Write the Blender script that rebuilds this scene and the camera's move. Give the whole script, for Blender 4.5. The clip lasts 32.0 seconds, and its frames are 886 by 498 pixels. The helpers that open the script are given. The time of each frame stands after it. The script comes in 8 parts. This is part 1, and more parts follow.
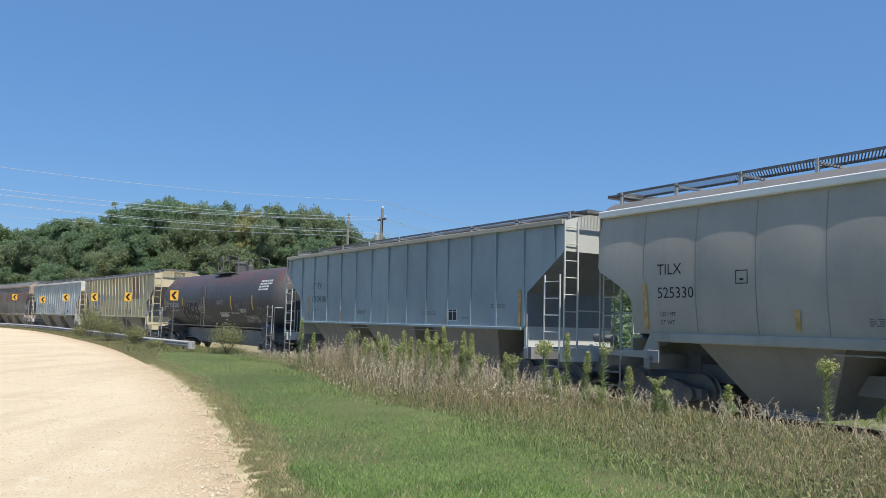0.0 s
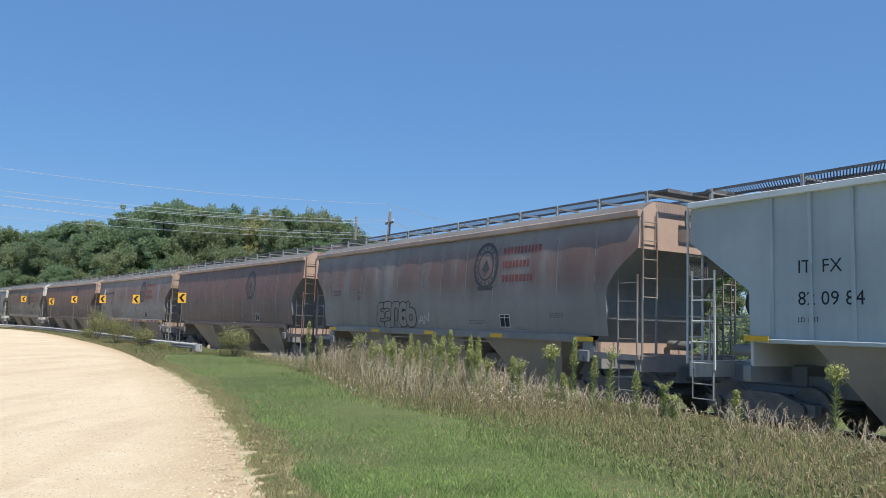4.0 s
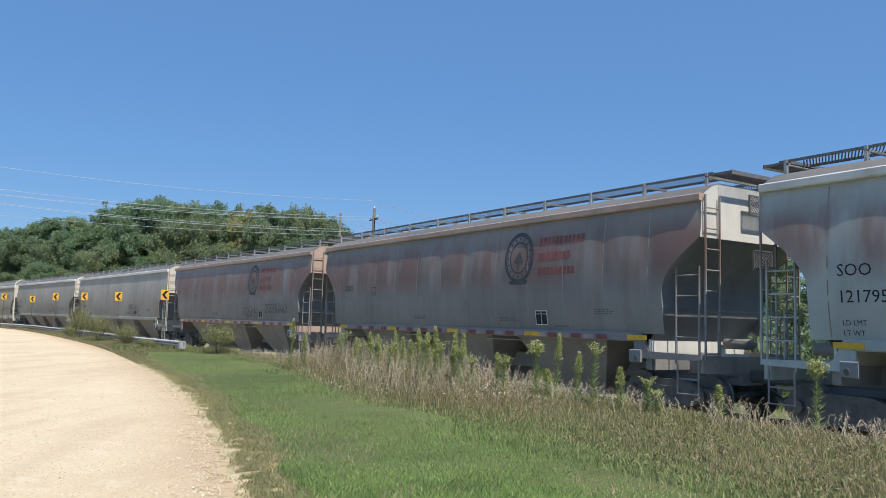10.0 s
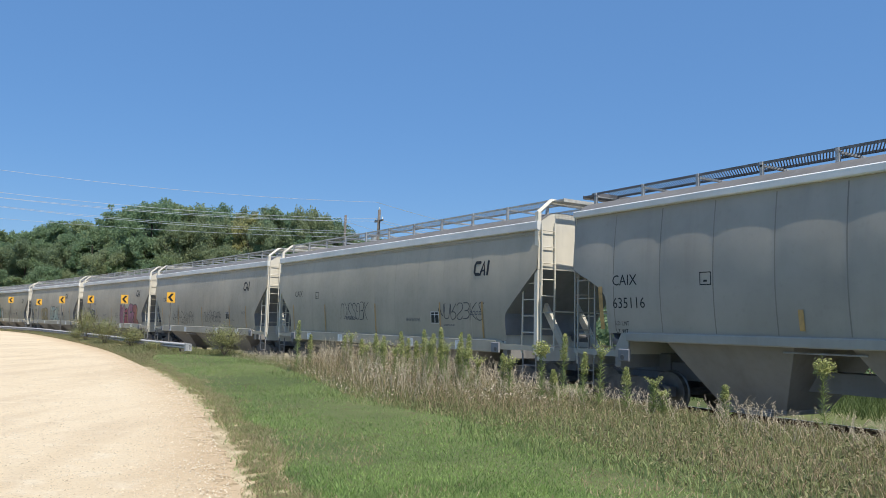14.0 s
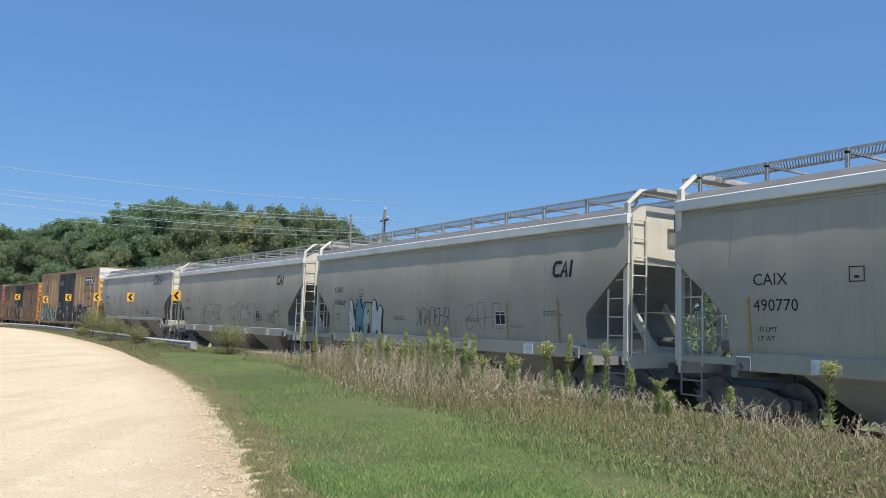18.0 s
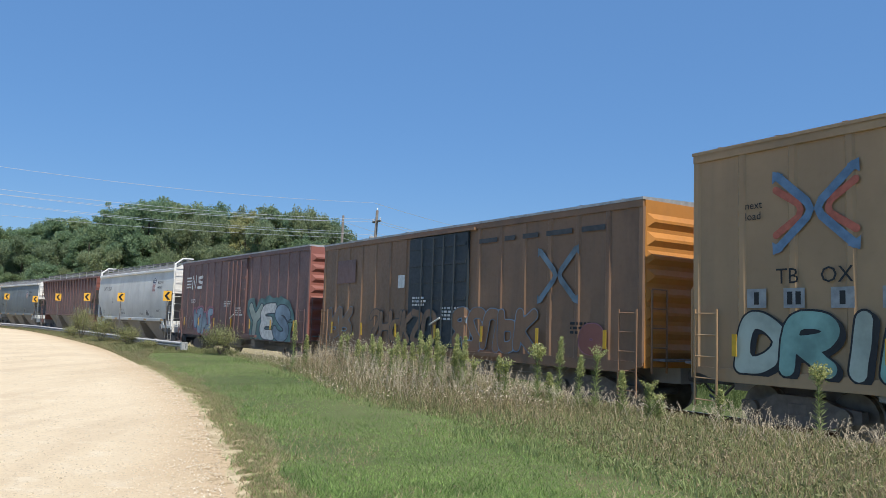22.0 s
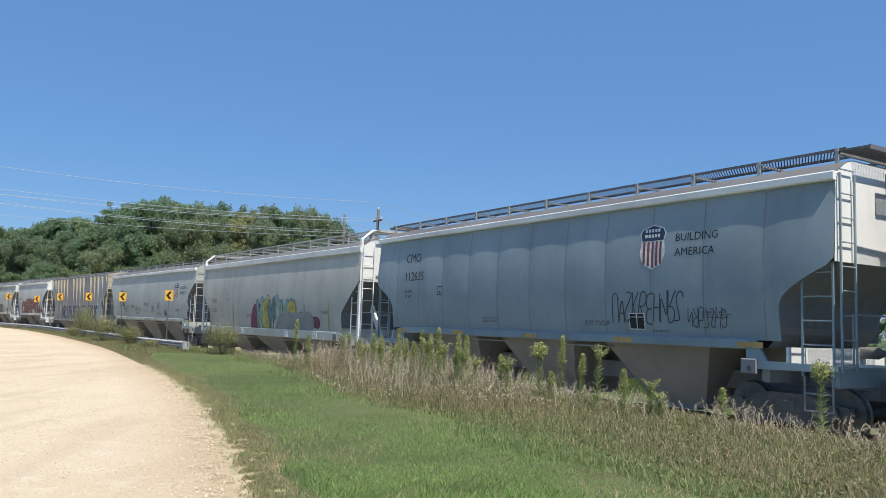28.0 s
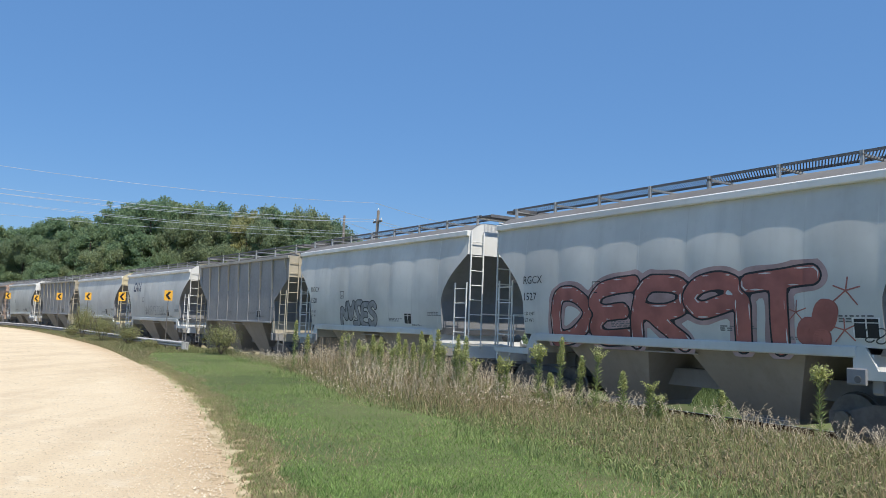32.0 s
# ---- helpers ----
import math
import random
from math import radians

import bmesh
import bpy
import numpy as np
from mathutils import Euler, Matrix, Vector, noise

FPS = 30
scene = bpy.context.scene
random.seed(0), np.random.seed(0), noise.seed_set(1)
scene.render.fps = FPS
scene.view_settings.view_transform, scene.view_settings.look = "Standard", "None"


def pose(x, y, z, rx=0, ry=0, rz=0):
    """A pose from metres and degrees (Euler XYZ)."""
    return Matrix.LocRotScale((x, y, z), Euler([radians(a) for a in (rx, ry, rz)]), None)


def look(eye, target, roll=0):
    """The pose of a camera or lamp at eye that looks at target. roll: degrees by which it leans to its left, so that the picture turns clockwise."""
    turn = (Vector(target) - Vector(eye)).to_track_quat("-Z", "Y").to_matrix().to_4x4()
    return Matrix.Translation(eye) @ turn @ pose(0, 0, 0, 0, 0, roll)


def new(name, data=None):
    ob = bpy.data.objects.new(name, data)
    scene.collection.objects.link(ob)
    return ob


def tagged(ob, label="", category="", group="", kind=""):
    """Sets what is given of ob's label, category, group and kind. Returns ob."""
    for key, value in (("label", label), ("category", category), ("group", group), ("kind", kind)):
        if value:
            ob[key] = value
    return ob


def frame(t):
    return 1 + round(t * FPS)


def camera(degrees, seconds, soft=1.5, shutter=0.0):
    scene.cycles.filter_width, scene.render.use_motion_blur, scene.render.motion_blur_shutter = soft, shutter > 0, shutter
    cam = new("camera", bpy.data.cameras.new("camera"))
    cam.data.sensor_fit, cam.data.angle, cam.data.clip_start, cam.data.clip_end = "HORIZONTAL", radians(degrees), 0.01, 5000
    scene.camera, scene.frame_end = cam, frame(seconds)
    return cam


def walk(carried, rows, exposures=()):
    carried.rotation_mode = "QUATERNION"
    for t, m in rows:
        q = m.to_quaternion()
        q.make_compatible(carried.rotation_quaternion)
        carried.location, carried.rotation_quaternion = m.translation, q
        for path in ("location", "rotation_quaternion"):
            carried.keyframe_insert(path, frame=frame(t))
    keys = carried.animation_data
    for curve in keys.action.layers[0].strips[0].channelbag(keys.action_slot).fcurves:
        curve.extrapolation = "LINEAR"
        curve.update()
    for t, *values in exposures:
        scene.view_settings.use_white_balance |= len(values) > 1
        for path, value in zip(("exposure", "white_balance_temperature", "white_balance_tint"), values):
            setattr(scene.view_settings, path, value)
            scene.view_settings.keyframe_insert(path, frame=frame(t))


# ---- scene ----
EYE = 1.4
cam = camera(58.02, 32.0, soft=0.75)
# seconds and the turn of the hand-held camera in degrees
ROWS = [
    (0.0, 95.37, -1.54, 0.17),
    (0.5, 95.35, -1.59, -0.23),
    (1.0, 95.30, -1.37, -0.08),
    (1.5, 95.26, -1.44, -0.45),
    (2.0, 95.38, -1.68, -0.08),
    (2.5, 95.48, -1.82, 0.32),
    (3.0, 95.44, -1.63, 0.00),
    (3.5, 95.54, -1.98, 0.28),
    (4.0, 95.61, -1.79, 0.67),
    (4.5, 95.48, -1.60, 0.34),
    (6.5, 95.38, -1.68, -0.06),
    (7.0, 95.35, -1.72, -0.06),
    (7.5, 95.31, -1.65, 0.05),
    (8.0, 95.28, -1.66, -0.16),
    (8.5, 95.35, -1.72, -0.18),
    (9.0, 95.38, -1.71, -0.04),
    (9.5, 95.39, -1.68, -0.00),
    (10.0, 95.38, -1.59, -0.42),
    (10.5, 95.31, -1.47, -0.15),
    (11.0, 95.22, -1.41, -0.32),
    (11.5, 95.23, -1.41, -0.08),
    (12.0, 95.20, -1.38, -0.19),
    (12.5, 95.34, -1.55, -0.11),
    (13.0, 95.30, -1.47, -0.15),
    (13.5, 95.41, -1.52, 0.04),
    (14.0, 95.46, -1.33, -0.03),
    (14.5, 95.39, -1.46, -0.24),
    (16.5, 95.37, -1.67, 0.26),
    (17.0, 95.42, -1.61, 0.35),
    (17.5, 95.45, -1.75, 0.30),
    (18.0, 95.43, -1.68, 0.32),
    (18.5, 95.43, -1.68, 0.23),
    (19.0, 95.44, -1.58, -0.15),
    (19.5, 95.52, -1.66, 0.29),
    (20.0, 95.43, -1.50, -0.14),
    (20.5, 95.52, -1.66, 0.49),
    (21.0, 95.50, -1.51, -0.07),
    (21.5, 95.54, -1.82, 0.08),
    (22.0, 95.57, -1.95, -0.28),
    (22.5, 95.64, -2.07, -0.14),
    (23.0, 95.68, -2.12, -0.18),
    (23.5, 95.69, -2.03, 0.41),
    (24.0, 95.65, -2.21, -0.31),
    (24.5, 95.89, -2.32, 0.96),
    (26.5, 95.76, -1.90, 0.19),
    (27.0, 95.62, -1.82, -0.21),
    (27.5, 95.53, -1.76, 0.13),
    (28.0, 95.49, -1.83, -0.17),
    (28.5, 95.54, -1.75, -0.04),
    (29.0, 95.47, -1.93, -0.46),
    (29.5, 95.52, -1.79, 0.02),
    (30.0, 95.49, -2.07, -0.25),
    (30.5, 95.55, -1.64, 0.64),
    (31.0, 95.39, -1.90, -0.40),
    (31.5, 95.41, -1.72, 0.06),
    (32.0, 95.59, -2.10, -0.22),
]
walk(cam, [(t, pose(0, 0, EYE, rx, ry, rz)) for t, rx, ry, rz in ROWS], exposures=[(0.0, 0.08), (32.0, 0.08)])

# ---- world, sun ----
SUN_AZ, SUN_EL = radians(-60.5), radians(57.0)
sun_dir = Vector((math.cos(SUN_AZ) * math.cos(SUN_EL), math.sin(SUN_AZ) * math.cos(SUN_EL), math.sin(SUN_EL)))
world = bpy.data.worlds.new("sky")
scene.world = world
world.use_nodes = True
wn = world.node_tree
sky = wn.nodes.new("ShaderNodeTexSky")
sky.sky_type, sky.sun_disc = "NISHITA", False
sky.sun_elevation, sky.sun_rotation = SUN_EL, math.atan2(sun_dir.x, sun_dir.y)
sky.altitude, sky.air_density, sky.dust_density, sky.ozone_density = 300.0, 1.0, 0.55, 4.0
wn.nodes["Background"].inputs["Strength"].default_value = 0.127
hue = wn.nodes.new("ShaderNodeHueSaturation")
hue.inputs["Saturation"].default_value = 1.25
wn.links.new(sky.outputs[0], hue.inputs["Color"])
even = wn.nodes.new("ShaderNodeMix")
even.data_type = "RGBA"
even.inputs[0].default_value, even.inputs[7].default_value = 0.60, (1.20, 2.45, 4.98, 1)
wn.links.new(hue.outputs[0], even.inputs[6])
wn.links.new(even.outputs[2], wn.nodes["Background"].inputs["Color"])
sun = new("sun", bpy.data.lights.new("sun", "SUN"))
sun.data.energy, sun.data.angle, sun.data.color = 4.8, radians(0.5), (1.0, 0.94, 0.83)
sun.matrix_world = look(sun_dir * 50, (0, 0, 0))

# ---- materials ----


def mix(nt, a, b, fac):
    m = nt.nodes.new("ShaderNodeMix")
    m.data_type = "RGBA"
    for sock, val in ((m.inputs[0], fac), (m.inputs[6], a), (m.inputs[7], b)):
        if hasattr(val, "links"):
            nt.links.new(val, sock)
        else:
            sock.default_value = (*val, 1) if isinstance(val, tuple) else val
    return m.outputs[2]


def noise_of(nt, vec, scale, detail=4.0, rough=0.55, stretch=(1, 1, 1)):
    mp = nt.nodes.new("ShaderNodeMapping")
    mp.inputs["Scale"].default_value = stretch
    nt.links.new(vec, mp.inputs["Vector"])
    n = nt.nodes.new("ShaderNodeTexNoise")
    n.inputs["Scale"].default_value, n.inputs["Detail"].default_value, n.inputs["Roughness"].default_value = scale, detail, rough
    nt.links.new(mp.outputs[0], n.inputs["Vector"])
    return n.outputs[0]


def ramp(nt, fac, lo, hi, a=0.0, b=1.0):
    r = nt.nodes.new("ShaderNodeMapRange")
    r.interpolation_type = "SMOOTHSTEP"
    for k, v in zip(("From Min", "From Max", "To Min", "To Max"), (lo, hi, a, b)):
        r.inputs[k].default_value = v
    nt.links.new(fac, r.inputs["Value"])
    return r.outputs[0]


def times(nt, a, b):
    m = nt.nodes.new("ShaderNodeMath")
    m.operation = "MULTIPLY"
    for sock, val in zip(m.inputs, (a, b)):
        if hasattr(val, "links"):
            nt.links.new(val, sock)
        else:
            sock.default_value = val
    return m.outputs[0]


def base_mat(name, rough=0.6, metal=0.0, spec=0.4):
    m = bpy.data.materials.new(name)
    m.use_nodes = True
    nt = m.node_tree
    bs = nt.nodes["Principled BSDF"]
    bs.inputs["Roughness"].default_value, bs.inputs["Metallic"].default_value = rough, metal
    bs.inputs["Specular IOR Level"].default_value = spec
    co = nt.nodes.new("ShaderNodeTexCoord")
    return m, nt, bs, co.outputs["Object"]


def bump(nt, bs, height, strength, dist):
    b = nt.nodes.new("ShaderNodeBump")
    b.inputs["Strength"].default_value, b.inputs["Distance"].default_value = strength, dist
    nt.links.new(height, b.inputs["Height"])
    nt.links.new(b.outputs[0], bs.inputs["Normal"])


def random_shift(nt, vec, reach=40.0):
    oi = nt.nodes.new("ShaderNodeObjectInfo")
    ad = nt.nodes.new("ShaderNodeVectorMath")
    ad.operation = "ADD"
    nt.links.new(vec, ad.inputs[0])
    nt.links.new(times(nt, oi.outputs["Random"], reach), ad.inputs[1])
    return ad.outputs[0]


def paint(name, base, rust=0.1, dirt=0.3, rough=0.5, rust_col=(0.13, 0.052, 0.03), dirt_col=(0.09, 0.08, 0.07), band=0.0, reach=(2.3, 3.1, 3.5, 4.2)):
    """Weathered railcar paint: soft patches, faint streaks that run down, rust blotches; band: rust along the upper side."""
    m, nt, bs, vec = base_mat(name, rough)
    v = random_shift(nt, vec)
    patch = noise_of(nt, v, 0.45, 4, 0.55)
    streak = noise_of(nt, v, 1.0, 4, 0.6, (2.2, 2.2, 0.16))
    fine = noise_of(nt, v, 9.0, 3)
    tone = tuple(min(1.0, x * 1.12) for x in base)
    low = tuple(x * 0.88 for x in base)
    c = mix(nt, low, tone, ramp(nt, patch, 0.3, 0.7))
    c = mix(nt, c, dirt_col, times(nt, ramp(nt, streak, 0.45, 0.8), dirt * 0.7))
    c = mix(nt, c, dirt_col, times(nt, ramp(nt, fine, 0.55, 0.85), dirt * 0.35))
    if rust > 0:
        rp = noise_of(nt, v, 0.7, 6, 0.65, (1.0, 1.0, 0.4))
        c = mix(nt, c, rust_col, times(nt, ramp(nt, rp, 0.66 - 0.42 * rust, 0.84 - 0.22 * rust), min(1.0, 0.3 + rust)))
    if band > 0:
        sep = nt.nodes.new("ShaderNodeSeparateXYZ")
        nt.links.new(vec, sep.inputs[0])
        up = times(nt, ramp(nt, sep.outputs[2], reach[0], reach[1]), ramp(nt, sep.outputs[2], reach[3], reach[2]))
        bl = noise_of(nt, v, 0.9, 4, 0.6, (1.0, 1.0, 0.25))
        c = mix(nt, c, rust_col, times(nt, times(nt, up, ramp(nt, bl, 0.28, 0.56)), band))
    nt.links.new(c, bs.inputs["Base Color"])
    nt.links.new(ramp(nt, fine, 0.3, 0.7, rough - 0.08, rough + 0.12), bs.inputs["Roughness"])
    bump(nt, bs, noise_of(nt, v, 2.2, 4), 0.10, 0.02)
    return m


def plain(name, base, rough=0.6, metal=0.0, var=0.18, scale=6.0):
    m, nt, bs, vec = base_mat(name, rough, metal)
    n = noise_of(nt, random_shift(nt, vec), scale, 5)
    c = mix(nt, tuple(x * (1 - var) for x in base), tuple(min(1, x * (1 + var)) for x in base), ramp(nt, n, 0.3, 0.7))
    nt.links.new(c, bs.inputs["Base Color"])
    return m


def leafy(name, dark, light, rough=0.65, trans=0.25, third=None, size=0.35, own=None):
    m, nt, bs, vec = base_mat(name, rough, 0, 0.25)
    geo = nt.nodes.new("ShaderNodeNewGeometry")
    big = noise_of(nt, vec, size, 4)
    c = mix(nt, dark, light, geo.outputs["Random Per Island"])
    c = mix(nt, c, third or tuple(x * 0.8 for x in dark), ramp(nt, big, 0.45, 0.7, 0, 0.6))
    if own:
        who = nt.nodes.new("ShaderNodeObjectInfo")
        c = mix(nt, c, own, ramp(nt, who.outputs["Random"], 0.3, 1.0, 0, 0.55))
    nt.links.new(c, bs.inputs["Base Color"])
    if trans:
        tr = nt.nodes.new("ShaderNodeBsdfTranslucent")
        nt.links.new(c, tr.inputs["Color"])
        mx = nt.nodes.new("ShaderNodeMixShader")
        mx.inputs[0].default_value = trans
        nt.links.new(bs.outputs[0], mx.inputs[1])
        nt.links.new(tr.outputs[0], mx.inputs[2])
        nt.links.new(mx.outputs[0], nt.nodes["Material Output"].inputs["Surface"])
    return m


